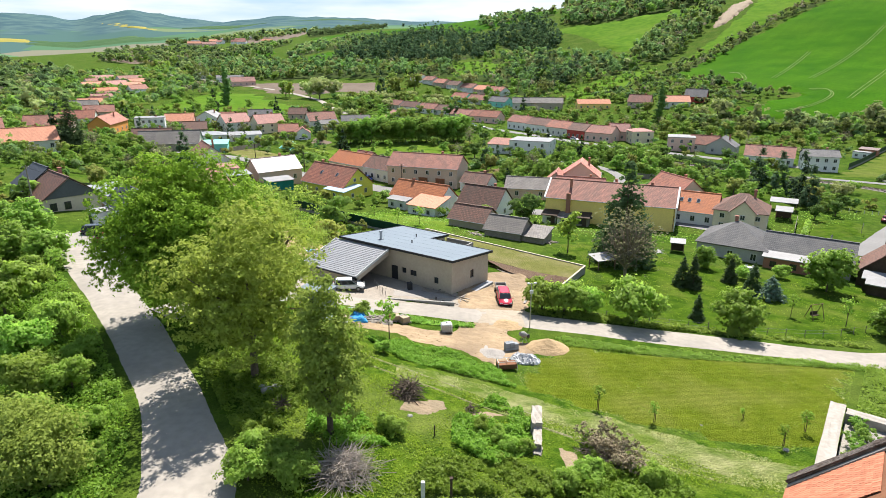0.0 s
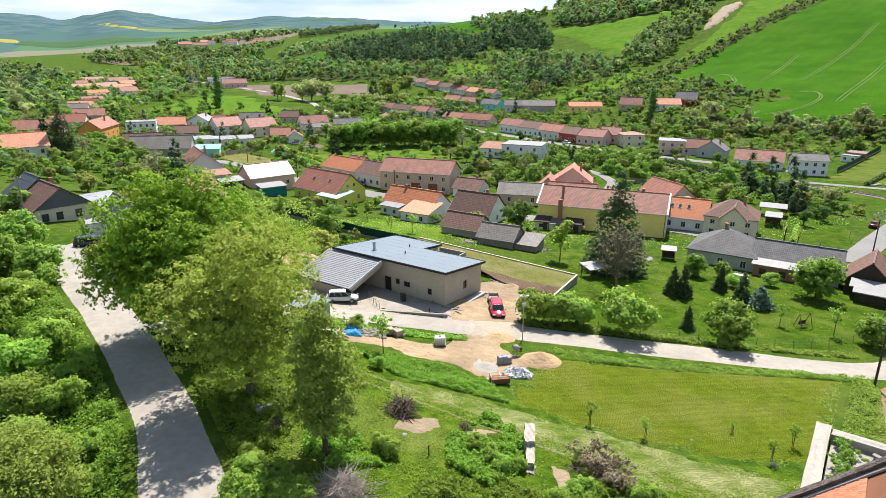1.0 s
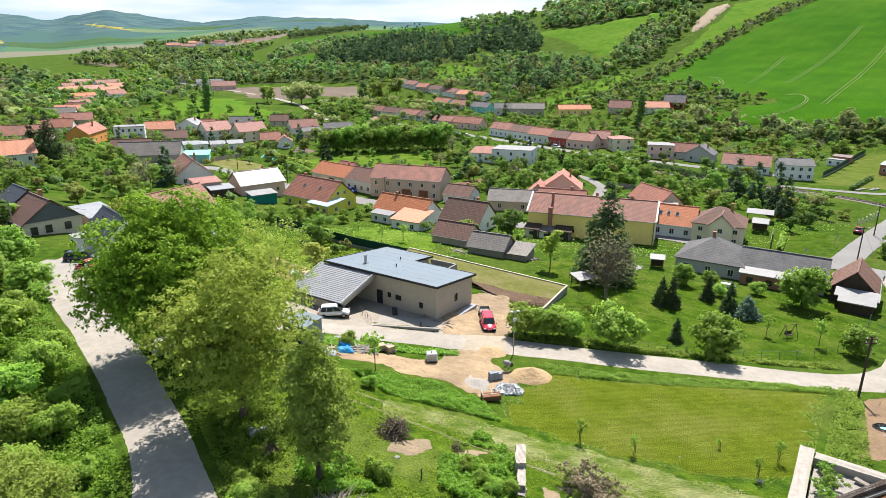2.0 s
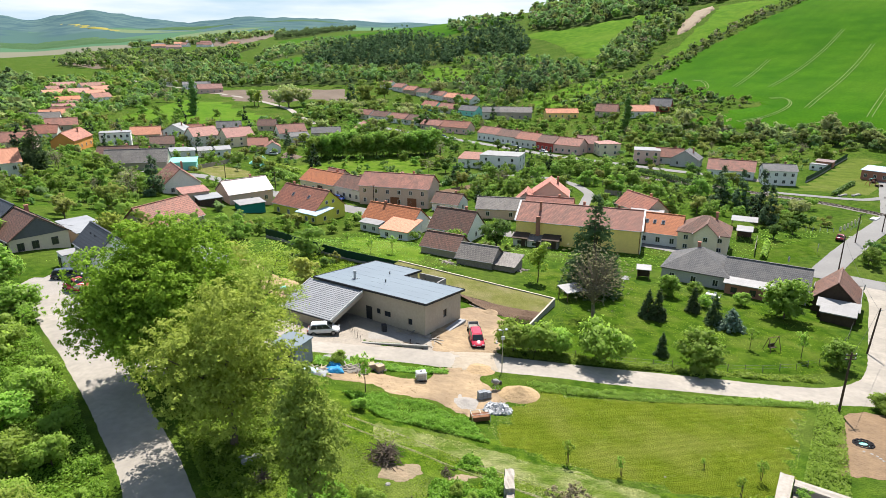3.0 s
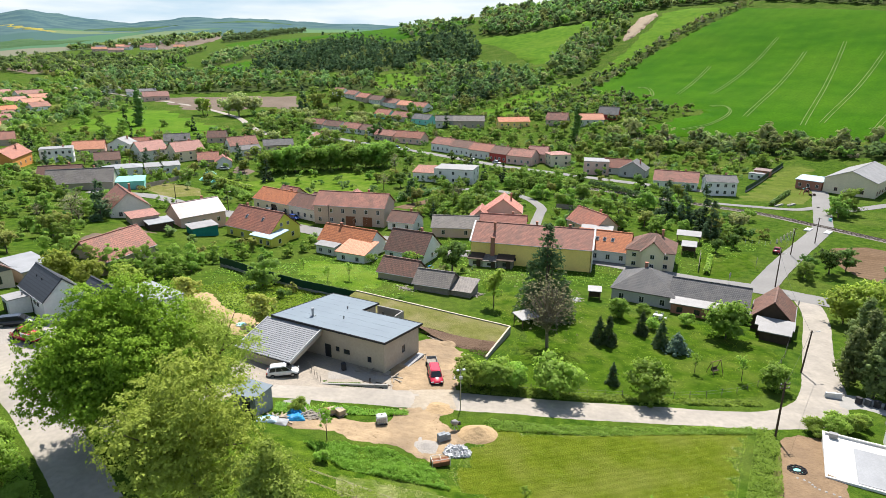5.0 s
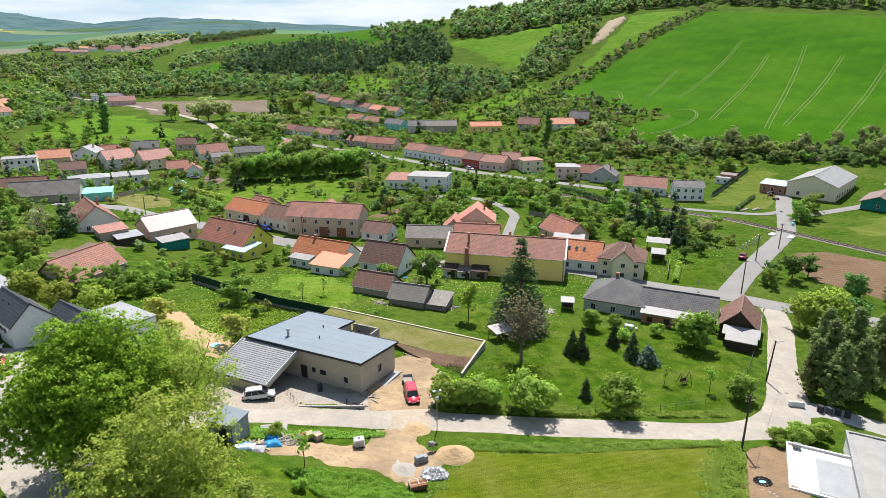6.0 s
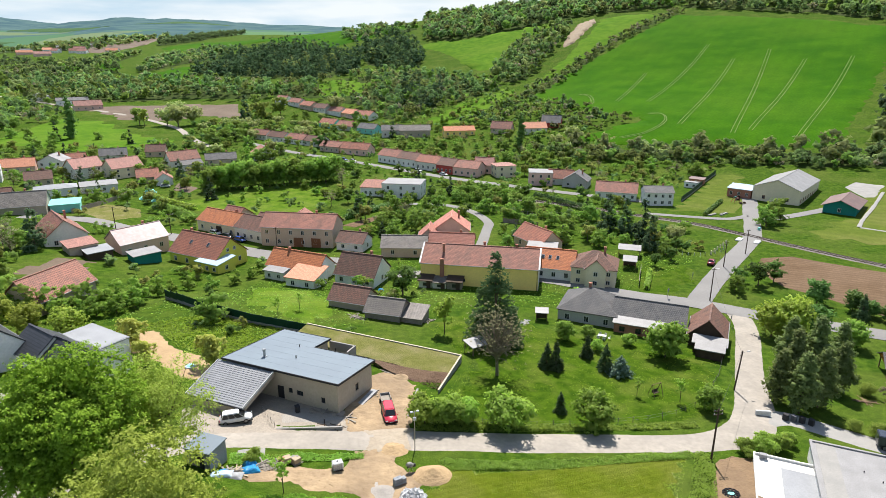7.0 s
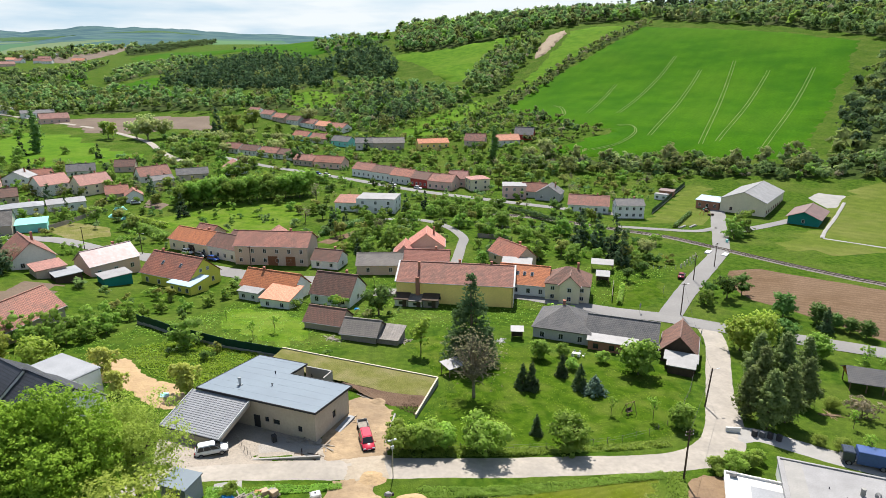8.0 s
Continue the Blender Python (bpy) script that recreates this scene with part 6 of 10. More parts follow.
def trunk_mesh(rng, height, r, cen, thin=0.5, limbs=10, fork=0.35):
    """A tapered, slightly bent trunk with limbs that reach into the crown."""
    bm = bmesh.new()
    pts = [Vector((0, 0, -0.4))]
    for k in range(1, 5):
        t = k / 4
        pts.append(Vector((rng.normal() * 0.03 * height * t, rng.normal() * 0.03 * height * t, height * t)))
    for k in range(4):
        tube(bm, pts[k], pts[k + 1], r * (1 - k * 0.2), r * (1 - (k + 1) * 0.2), 7, False)
    for c in cen[:limbs]:
        t = rng.uniform(fork, 0.8)
        p = pts[0].lerp(pts[-1], t)
        q = Vector(c)
        m = p.lerp(q, 0.5) + Vector((0, 0, rng.uniform(-0.03, 0.06) * height))
        tube(bm, p, m, r * 0.42, r * 0.26, 5, False)
        tube(bm, m, q, r * 0.26, r * 0.07, 5, False)
        for _ in range(5 if limbs > 30 else 0):  # fine twigs of a tree not yet in leaf
            s = m.lerp(q, rng.uniform(0.3, 1.0))
            tube(bm, s, s + Vector(rng.normal(size=3)) * 0.09 * height + Vector((0, 0, 0.05 * height)), r * 0.12, r * 0.05, 3, False)
    return mesh_of("trunk", bm, M["twig_bark" if limbs > 30 else "bark"])


TREES = {}


def tree_kind(key, seed, height, width, leaf, n, lobes, shape="round", trunk=0.25, leaf_size=0.3, low=0.25, spread=None, bunch=12, far=False, full=False, twigs=0):
    """Build one tree at the origin as a thing with trunk and crown; copies are set out later."""
    rng = np.random.default_rng(seed)
    rz = height * (1 - low) / 2
    cz = height * low + rz
    pts, out, cen, size = crown_points(rng, n, lobes, shape, width / 2, rz, cz, 0.35, bunch, leaf_size * 0.9 if spread is None else spread)
    leaves = leaf_faces(rng, pts, out, leaf_size)
    normals = None
    if far or full:
        heart, heart_n = cores(rng, cen, size, 0.6 if far else 0.5)
        normals = np.concatenate([bough_normals(out) if far else flat_normals(leaves) * 0.5 + bough_normals(out) * 0.5, heart_n])
        leaves = np.concatenate([leaves, heart])
    crown = leaf_mesh("crown", leaves, L_[leaf], normals)
    tr = trunk_mesh(rng, height * (low + 0.45), trunk, cen, limbs=twigs or (3 if far else 6 if trunk < 0.08 else min(16, lobes)))
    TREES[key] = (tr, crown)


def plant(key, x, y, scale=1.0, turn=None, name="tree", label="", category="tree", group="", stretch=1.0, z=None):
    tr, crown = TREES[key]
    ob = new(name)
    ob.empty_display_size = 0.3
    a = (x * 37.1 + y * 17.3) % 360 if turn is None else turn
    ob.matrix_world = pose(x, y, at(x, y) if z is None else z, 0, 0, a) @ Matrix.Diagonal((scale, scale, scale * stretch, 1))
    tagged(ob, label, category, group)
    part("trunk", tr, None, ob)
    part("crown", crown, None, ob)
    return ob


# the four large trees by the lane
tree_kind("chestnut", 11, 17.2, 14.2, "chestnut", 120000, 130, trunk=0.5, leaf_size=0.138, low=0.02, spread=0.24, bunch=16)
tree_kind("maple", 12, 14.6, 13.0, "maple", 36000, 100, trunk=0.36, leaf_size=0.125, low=0.08, spread=0.25, bunch=22)
tree_kind("slim", 13, 12.0, 6.0, "slim", 11000, 46, "tall", trunk=0.24, leaf_size=0.125, low=0.16, spread=0.24, bunch=20)
tree_kind("walnut", 14, 14.5, 11.5, "walnut", 24000, 56, trunk=0.36, leaf_size=0.11, low=0.16, spread=0.32, bunch=16)
plant("chestnut", -24.8, 56.2, name="chestnut_tree", label="broad bright green chestnut tree beside the lane")
plant("maple", -15.5, 44.8, name="maple_tree", label="spreading yellow-green tree in young leaf")
plant("slim", -7.9, 37.0, name="young_maple", label="slender olive-green tree on the slope")
plant("walnut", -18.4, 62.4, name="walnut_tree", label="open-branched light green tree beyond the lane")

# kinds of smaller trees, each built once: key, seed, height, width, leaf, leaves, lobes
SIZES = {}


def small_kind(key, seed, height, width, leaf, n, lobes, **k):
    tree_kind(key, seed, height, width, leaf, n, lobes, **k)
    SIZES[key] = height


small_kind("round", 21, 7, 6.4, "mid", 6300, 34, trunk=0.13, leaf_size=0.151, low=-0.08, full=True)
small_kind("lime", 22, 10, 9.5, "lime", 7350, 34, trunk=0.2, leaf_size=0.202, low=-0.06, full=True)
small_kind("dark", 23, 8, 7.4, "dark", 5250, 32, trunk=0.18, leaf_size=0.185, low=-0.06, full=True)
small_kind("bush", 24, 4, 5.4, "bright", 5250, 28, trunk=0.1, leaf_size=0.139, spread=0.18, low=0.0, full=True)
small_kind("hedge", 25, 6, 7, "bright", 4550, 26, trunk=0.14, leaf_size=0.168, low=-0.06, full=True)
small_kind("olive", 26, 6, 5.4, "olive", 2980, 14, trunk=0.15, leaf_size=0.202, low=0.1)
small_kind("spruce", 27, 10, 4.8, "needle", 4550, 80, shape="cone", trunk=0.16, leaf_size=0.218, low=0.0, full=True)
small_kind("big_spruce", 51, 17, 8.0, "needle", 25500, 170, shape="cone", trunk=0.26, leaf_size=0.168, low=0.03)
small_kind("blue", 28, 5, 5.2, "blue", 3850, 50, shape="cone", trunk=0.12, leaf_size=0.168, low=0.03, full=True)
small_kind("pine", 29, 14, 7.0, "pine", 9100, 60, shape="tall", trunk=0.2, leaf_size=0.2, low=0.06, full=True)
small_kind("brown", 30, 11, 9.5, "bud", 4800, 110, trunk=0.22, leaf_size=0.065, low=0.14, twigs=90)
small_kind("bare", 31, 9, 8.5, "bud", 2620, 40, trunk=0.2, leaf_size=0.1, low=0.2, twigs=40)
small_kind("birch", 32, 10, 5, "lime", 2620, 20, trunk=0.14, leaf_size=0.202, low=0.16)
small_kind("willow", 33, 14, 14, "pale", 4550, 26, trunk=0.4, leaf_size=0.42, low=0.1)
small_kind("poplar", 34, 24, 8.5, "dark", 2660, 26, shape="column", trunk=0.3, leaf_size=0.378, low=0.02, far=True)
small_kind("row", 35, 9.5, 9.6, "far_bright", 1900, 16, trunk=0.18, leaf_size=0.302, low=-0.04, far=True)
small_kind("sap", 36, 5, 2.6, "bright", 520, 10, trunk=0.06, leaf_size=0.118, low=0.3)
small_kind("pale", 37, 5, 6.5, "slim", 8750, 40, trunk=0.14, leaf_size=0.101, spread=0.3, low=0.0)
small_kind("scrub", 38, 2.5, 4.2, "brown", 2620, 30, trunk=0.06, leaf_size=0.084, low=0.0)

small_kind("bank_bush", 52, 4, 5.4, "bright", 5250, 28, trunk=0.1, leaf_size=0.13, spread=0.18, low=0.0, full=True)
# plainer kinds of the same trees for the far gardens
small_kind("far_round", 41, 7, 6.6, "far_mid", 679, 13, trunk=0.16, leaf_size=0.302, low=-0.08, far=True)
small_kind("far_lime", 42, 10, 9.5, "far_lime", 749, 14, trunk=0.24, leaf_size=0.403, low=-0.08, far=True)
small_kind("far_dark", 43, 8, 7.4, "far_dark", 630, 13, trunk=0.2, leaf_size=0.336, low=-0.08, far=True)
small_kind("far_bush", 44, 4, 5.4, "far_bright", 475, 12, trunk=0.1, leaf_size=0.235, low=0.0, far=True)
small_kind("far_hedge", 45, 6, 7, "far_bright", 658, 13, trunk=0.14, leaf_size=0.302, low=-0.08, far=True)
small_kind("far_olive", 46, 6, 5.4, "far_olive", 546, 11, trunk=0.15, leaf_size=0.286, low=-0.08, far=True)
small_kind("far_spruce", 47, 10, 4.8, "far_needle", 930, 30, shape="cone", trunk=0.16, leaf_size=0.353, low=0.0, far=True)
small_kind("far_bare", 48, 9, 8.5, "far_brown", 665, 26, trunk=0.16, leaf_size=0.168, low=0.12, spread=0.3)
small_kind("far_sap", 49, 5, 2.6, "bright", 210, 8, trunk=0.06, leaf_size=0.185, low=0.3, spread=0.3)
small_kind("far_willow", 50, 14, 14, "far_pale", 1007, 16, trunk=0.4, leaf_size=0.588, low=0.0, far=True)
SIZES_FAR = {k[4:]: k for k in SIZES if k.startswith("far_")}


def set_out(key, spots, name, label, category):
    for x, y, hgt in spots:
        kind = SIZES_FAR.get(key, key) if y > 112 else "bank_bush" if key == "bush" and x < 4 else key
        plant(kind, x, y, hgt / SIZES[kind], None, name, label, category)


set_out("brown", ((30.5, 208.6, 7.0),), "bare_tree", "brown-twigged tree just coming into leaf", "tree")
plant("brown", 27.5, 86.6, 1.42, None, "bare_tree", "broad brown-twigged tree just coming into leaf", "tree", stretch=0.86)
plant("big_spruce", 31.4, 101.3, 1.2, None, "spruce", "tall dark spruce with drooping boughs", "conifer", stretch=0.86)
set_out("spruce", ((33.0, 73.0, 3.6), (37.0, 88.6, 5.0), (38.3, 87.8, 5.5), (46.1, 92.1, 4.6), (46.9, 86.5, 5.2), (-73.0, 172.2, 11.0), (115.5, 101.5, 6.0), (98.7, 166.5, 13.0), (96.6, 173.4, 12.0), (95.1, 155.3, 11.0), (94.4, 180.7, 12.0), (-41.3, 255.3, 9.0), (51.9, 400.1, 10.0), (7.1, 364.1, 10.0), (-76.3, 182.8, 9.0), (-109.3, 409.2, 9.0), (-123.7, 345.2, 11.0), (-106.5, 319.6, 9.0), (-127.2, 204.5, 15.0), (-97.1, 231.7, 9.0),), "spruce", "dark green spruce in a garden", "conifer")
set_out("birch", ((22.7, 106.0, 9.0), (-120.6, 494.7, 15.0),), "birch", "slim light green birch tree", "tree")
set_out("dark", ((18.5, 133.2, 9.5), (98.9, 96.4, 8.0), (104.5, 127.0, 5.0), (107.3, 124.1, 8.0), (112.7, 125.2, 7.0), (90.0, 143.3, 5.0), (97.2, 146.9, 5.0), (104.8, 156.3, 4.0), (105.7, 153.3, 4.0), (52.2, 208.5, 6.0), (13.0, 216.2, 4.0),), "tree", "dense dark green broadleaf tree", "tree")
set_out("bush", ((12.6, 71.8, 5.0), (15.4, 71.6, 5.2), (18.0, 71.4, 4.4), (23.8, 69.2, 6.8), (49.4, 94.5, 2.6), (56.9, 96.5, 2.8), (10.0, 143.3, 4.0), (0.3, 144.3, 3.0), (-45.3, 62.9, 4.5), (-35.4, 51.6, 4.5), (-36.2, 47.2, 4.5), (-29.2, 42.6, 3.2), (-32.2, 41.7, 4.0), (-28.4, 36.6, 3.5), (-44.2, 56.8, 6.0), (-30.9, 47.2, 2.6), (-24.5, 37.2, 1.8), (-22.5, 33.5, 1.6), (-37.4, 56.8, 3.0), (-12.1, 31.8, 3.2), (-11.0, 32.9, 2.8), (-9.2, 31.3, 2.5), (-12.8, 35.3, 1.8), (-5.7, 53.2, 1.5), (-9.4, 64.8, 2.0), (9.5, 33.4, 2.2),), "bush", "rounded bright green leafy bush", "bush")
set_out("bush", ((14.1, 34.7, 2.0), (4.6, 36.6, 1.4), (3.9, 38.1, 1.3), (5.9, 36.9, 1.2), (2.8, 39.5, 1.2), (-3.4, 37.3, 1.5), (-4.2, 38.0, 1.3), (7.8, 32.4, 1.8),), "bush", "rounded bright green leafy bush", "bush")
set_out("round", ((36.0, 67.9, 7.4), (60.8, 90.3, 9.0), (45.2, 100.3, 5.2), (50.4, 100.6, 3.6), (56.7, 71.4, 5.4), (-21.3, 114.9, 7.5), (102.5, 90.5, 7.0), (99.0, 121.8, 6.0), (93.7, 192.2, 8.0), (83.1, 163.4, 7.0), (98.5, 151.9, 6.0), (53.9, 229.6, 6.0), (57.6, 225.8, 6.5), (63.2, 229.8, 6.0), (66.2, 224.1, 7.0), (72.0, 228.1, 6.0), (60.3, 211.3, 7.0), (76.7, 208.1, 7.0), (20.9, 195.1, 8.0), (31.9, 192.9, 9.0), (23.7, 187.6, 7.0), (154.5, 176.5, 11.0), (148.5, 172.5, 9.0), (-6.2, 417.3, 8.0), (-55.5, 439.3, 10.0), (-212.2, 508.3, 9.0),), "tree", "round-crowned fresh green garden tree", "tree")
set_out("round", ((-188.9, 518.9, 9.0), (-47.9, 70.3, 7.0), (-53.5, 72.4, 7.0), (-57.5, 82.1, 8.0), (-63.4, 84.9, 7.0), (-164.2, 234.5, 8.0), (-70.5, 145.9, 7.0), (-78.6, 174.2, 7.0),), "tree", "round-crowned fresh green garden tree", "tree")
set_out("blue", ((48.5, 84.2, 3.6),), "blue_spruce", "bluish grey-green ornamental spruce", "conifer")
set_out("sap", ((53.5, 74.2, 5.0), (47.7, 77.1, 4.0), (-9.0, 117.8, 4.5), (-4.9, 121.8, 4.5), (-15.4, 133.1, 3.0), (-44.9, 66.4, 5.0), (-5.6, 58.0, 5.5),), "sapling", "thin young fruit tree in grass", "tree")
set_out("olive", ((-18.0, 94.6, 6.0), (-31.9, 103.6, 6.0), (-28.4, 96.2, 4.6),), "tree", "olive-green tree on rough grass", "tree")
set_out("hedge", ((-51.1, 122.5, 6.5), (-47.4, 122.2, 6.0), (-44.3, 123.6, 6.5), (-40.6, 125.5, 6.0), (-37.6, 128.1, 6.0), (-35.5, 135.5, 5.0), (-49.0, 118.6, 4.6), (-45.6, 118.2, 4.4), (-42.6, 119.2, 4.6), (-39.6, 121.0, 4.6), (-37.0, 124.2, 4.4), (-60.0, 123.9, 8.0), (-55.0, 118.7, 7.0), (-64.5, 127.5, 7.0), (-21.2, 150.9, 4.0), (-25.8, 145.5, 4.0), (-30.9, 145.2, 4.0), (-33.7, 140.4, 3.5), (-17.6, 156.0, 3.5),), "hedge_shrub", "tall overgrown green hedge shrub", "shrub")
set_out("bare", ((-80.1, 171.6, 9.0), (11.9, 271.0, 9.0), (5.6, 233.1, 8.0), (-73.0, 178.4, 8.0),), "bare_tree", "sparse grey-brown tree in bud", "tree")
set_out("pine", ((69.2, 72.1, 9.5), (70.2, 68.5, 10.5), (74.7, 69.7, 10.5), (82.4, 73.8, 9.5), (79.6, 82.0, 11.0), (83.8, 80.5, 11.5), (90.8, 82.3, 9.5), (75.4, 76.2, 11.0),), "pine", "tall olive-green pine by the road", "conifer")
set_out("lime", ((91.7, 94.9, 11.0), (89.8, 97.9, 9.0), (73.0, 213.3, 8.0), (64.7, 197.8, 6.0), (-46.3, 577.4, 13.0), (-29.0, 434.7, 13.0), (-76.2, 152.2, 7.0), (-56.0, 111.5, 7.5), (-49.5, 108.0, 7.0), (-43.0, 106.0, 7.5),), "tree", "yellow-green tree in young leaf", "tree")
set_out("willow", ((107.3, 161.7, 7.0), (20.8, 515.0, 16.0), (-104.2, 537.8, 17.0),), "willow", "broad pale green willow tree", "tree")
for i in range(9):
    for k in range(2):
        plant("row", -44 + i * 6.1 + k * 2.5, 271.0 + i * 0.95 + k * 5.0, 1.18 + 0.12 * ((i * 7 + k * 3) % 3), None, "row_tree", "tree in a dense green row", "tree", "tree row behind the green")
set_out("dark", ((112.5, 110.8, 7.0), (117.1, 105.5, 6.0), (118.6, 101.9, 4.5), (119.8, 99.0, 4.5), (121.0, 96.0, 5.0),), "tree", "dark green tree along the tilled field", "tree")
set_out("sap", ((108.0, 84.6, 6.5), (78.3, 58.0, 5.0), (84.5, 66.0, 4.0),), "sapling", "thin young fruit tree in a garden", "tree")
set_out("scrub", ((89.5, 68.9, 4.0),), "shrub", "reddish-brown garden shrub in bud", "shrub")
set_out("pale", ((76.5, 60.7, 2.4), (74.5, 62.8, 2.0), (87.0, 72.5, 2.6),), "shrub", "pale yellow-green garden shrub", "shrub")
set_out("bush", ((59.4, 60.0, 2.8), (56.5, 59.2, 1.8), (53.7, 58.6, 1.5), (61.6, 60.8, 2.2)), "bush", "bright green bush at the road bend", "bush")
set_out("poplar", ((-151.9, 441.1, 27.0), (117.9, 339.0, 20.0),), "poplar", "tall narrow dark poplar tree", "tree")
set_out("pale", ((-27.6, 32.9, 5.5), (-24.1, 31.3, 5.0),), "shrub", "large pale yellow-green shrub", "shrub")
set_out("scrub", ((11.6, 38.7, 2.5), (12.7, 36.6, 2.4),), "scrub", "brown twiggy scrub with green shoots", "shrub")

for i, (x, y) in enumerate(((57.1, 237.5), (62.3, 245.2), (63.3, 234.1), (69.0, 242.6), (69.5, 230.6), (75.2, 236.8), (75.5, 227.3), (81.0, 232.3))):
    plant("far_round", x, y, 0.95 + 0.08 * (i % 3), None, "row_tree", "rounded fresh green tree in a garden row", "tree", "round trees by the lane")
set_out("hedge", ((29.0, 219.1, 6.5), (23.8, 206.5, 5.5), (34.9, 228.2, 6.0), (29.0, 205.3, 5.0), (35.4, 209.6, 6.0), (40.1, 219.5, 6.0), (9.1, 245.9, 5.5), (17.3, 234.0, 5.0),), "hedge_shrub", "tall overgrown green hedge shrub", "shrub")
set_out("lime", ((-37.3, 504.9, 19.0), (-23.6, 523.5, 19.0), (-62.7, 403.4, 12.0), (-125.9, 503.8, 16.0), (-75.5, 455.1, 7.0), (3.5, 247.1, 5.0), (122.9, 284.2, 8.0), (108.4, 302.1, 8.0),), "tree", "yellow-green tree in young leaf", "tree")
set_out("willow", ((-96.3, 490.1, 20.0), (-86.1, 496.4, 18.0), (-105.2, 497.9, 17.0), (136.7, 329.7, 10.0), (149.3, 339.4, 11.0),), "willow", "broad pale green willow tree", "tree")
set_out("round", ((-191.3, 450.5, 9.0), (-182.7, 453.9, 8.0), (-155.8, 420.0, 10.0), (-161.7, 406.2, 9.0), (-78.9, 442.0, 6.0), (-118.1, 430.5, 6.0), (-133.8, 432.1, 7.0), (-4.3, 266.6, 5.0), (0.3, 255.1, 5.0), (116.7, 299.4, 8.0), (132.1, 349.9, 8.0),), "tree", "round-crowned fresh green garden tree", "tree")
set_out("spruce", ((-50.4, 512.0, 20.0), (-97.6, 285.0, 9.0), (-61.0, 300.0, 9.0), (-158.4, 432.0, 12.0),), "spruce", "dark green spruce in a garden", "conifer")
set_out("big_spruce", ((-119.9, 199.0, 17.2),), "spruce", "tall dark spruce above the gardens", "conifer")


# ---- woods, belts of trees and scattered garden trees ----
def inside(pts, x, y):
    hit, n = False, len(pts)
    for i in range(n):
        (ax, ay), (bx, by) = pts[i], pts[(i + 1) % n]
        if (ay > y) != (by > y) and x < (bx - ax) * (y - ay) / (by - ay) + ax:
            hit = not hit
    return hit


def spots_in(rng, pts, gap):
    x0, x1 = min(p[0] for p in pts), max(p[0] for p in pts)
    y0, y1 = min(p[1] for p in pts), max(p[1] for p in pts)
    out = []
    for i in range(int((x1 - x0) / gap) + 1):
        for j in range(int((y1 - y0) / gap) + 1):
            x, y = x0 + (i + rng.uniform(-0.1, 1.1)) * gap, y0 + (j + rng.uniform(-0.1, 1.1)) * gap
            if inside(pts, x, y):
                out.append((x, y))
    return out


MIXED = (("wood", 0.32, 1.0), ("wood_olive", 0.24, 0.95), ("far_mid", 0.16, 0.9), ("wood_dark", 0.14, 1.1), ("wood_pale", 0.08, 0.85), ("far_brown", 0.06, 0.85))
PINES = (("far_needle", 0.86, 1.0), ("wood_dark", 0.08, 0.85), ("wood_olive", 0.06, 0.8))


def wood(name, pts, gap, height, width, leaf, clumps, label, seed, cone=False, category="wood", floor=True, clear=(), low=0.62):
    """A wood as masses of crowns, one for each tint of leaf: a crown is a lobed cloud of leaf clumps. leaf: a tint, or shares of tints and their heights."""
    rng = np.random.default_rng(seed)
    mix = ((leaf, 1.0, 1.0),) if isinstance(leaf, str) else leaf
    share = np.array([m[1] for m in mix]) / sum(m[1] for m in mix)
    parts, normals = {m[0]: [] for m in mix}, {m[0]: [] for m in mix}
    for x, y in spots_in(rng, pts, gap):
        tint, _, tall = mix[int(rng.choice(len(mix), p=share))]
        s = rng.uniform(low, 1.28)
        hh, ww = height * s * tall, width * s * rng.uniform(0.8, 1.15)
        if any(inside(c, x, y) for c in clear):
            continue
        spire = cone and tint == "far_needle"
        n = int(clumps * (0.6 if tint == "far_brown" else 1.15))
        pos, out, cen, size = crown_points(rng, n, 8 if not spire else 14, "cone" if spire else "round", ww / 2, hh * 0.46, hh * 0.52, 0.12, 3, 0.035 * ww)
        pos = pos + np.array([x, y, at(x, y)])
        parts[tint].append(leaf_faces(rng, pos, out, (0.2 if tint == "far_brown" else 0.29) * ww / math.sqrt(n / 14), 0.2))
        normals[tint].append(bough_normals(out))
        if tint != "far_brown":
            big = np.argsort(-size)[: 7 if spire else 4]
            heart, heart_n = cores(rng, cen[big], size[big], 0.66)
            parts[tint].append(heart + np.array([x, y, at(x, y)]))
            normals[tint].append(heart_n)
    if floor:
        drape("wood_floor", pts, M["wood_floor"], 0.3, 15, "shady leaf-strewn ground under trees", "ground", "structure", 2.0, 10)
    for tint, got in parts.items():
        if got:
            solid(name, leaf_mesh(name, np.concatenate(got), L_[tint], np.concatenate(normals[tint])), Matrix(), label, category, "", "stuff")


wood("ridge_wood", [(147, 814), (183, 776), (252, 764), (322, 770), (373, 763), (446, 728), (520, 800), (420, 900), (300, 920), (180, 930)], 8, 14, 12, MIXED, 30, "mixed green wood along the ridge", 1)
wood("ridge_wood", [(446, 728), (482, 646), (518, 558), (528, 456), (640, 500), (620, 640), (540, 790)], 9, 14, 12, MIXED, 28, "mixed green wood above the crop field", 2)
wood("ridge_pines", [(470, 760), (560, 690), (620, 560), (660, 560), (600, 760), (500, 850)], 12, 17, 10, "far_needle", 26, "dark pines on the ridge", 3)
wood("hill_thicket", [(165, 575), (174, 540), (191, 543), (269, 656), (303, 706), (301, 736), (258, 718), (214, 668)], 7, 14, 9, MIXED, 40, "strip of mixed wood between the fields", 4)
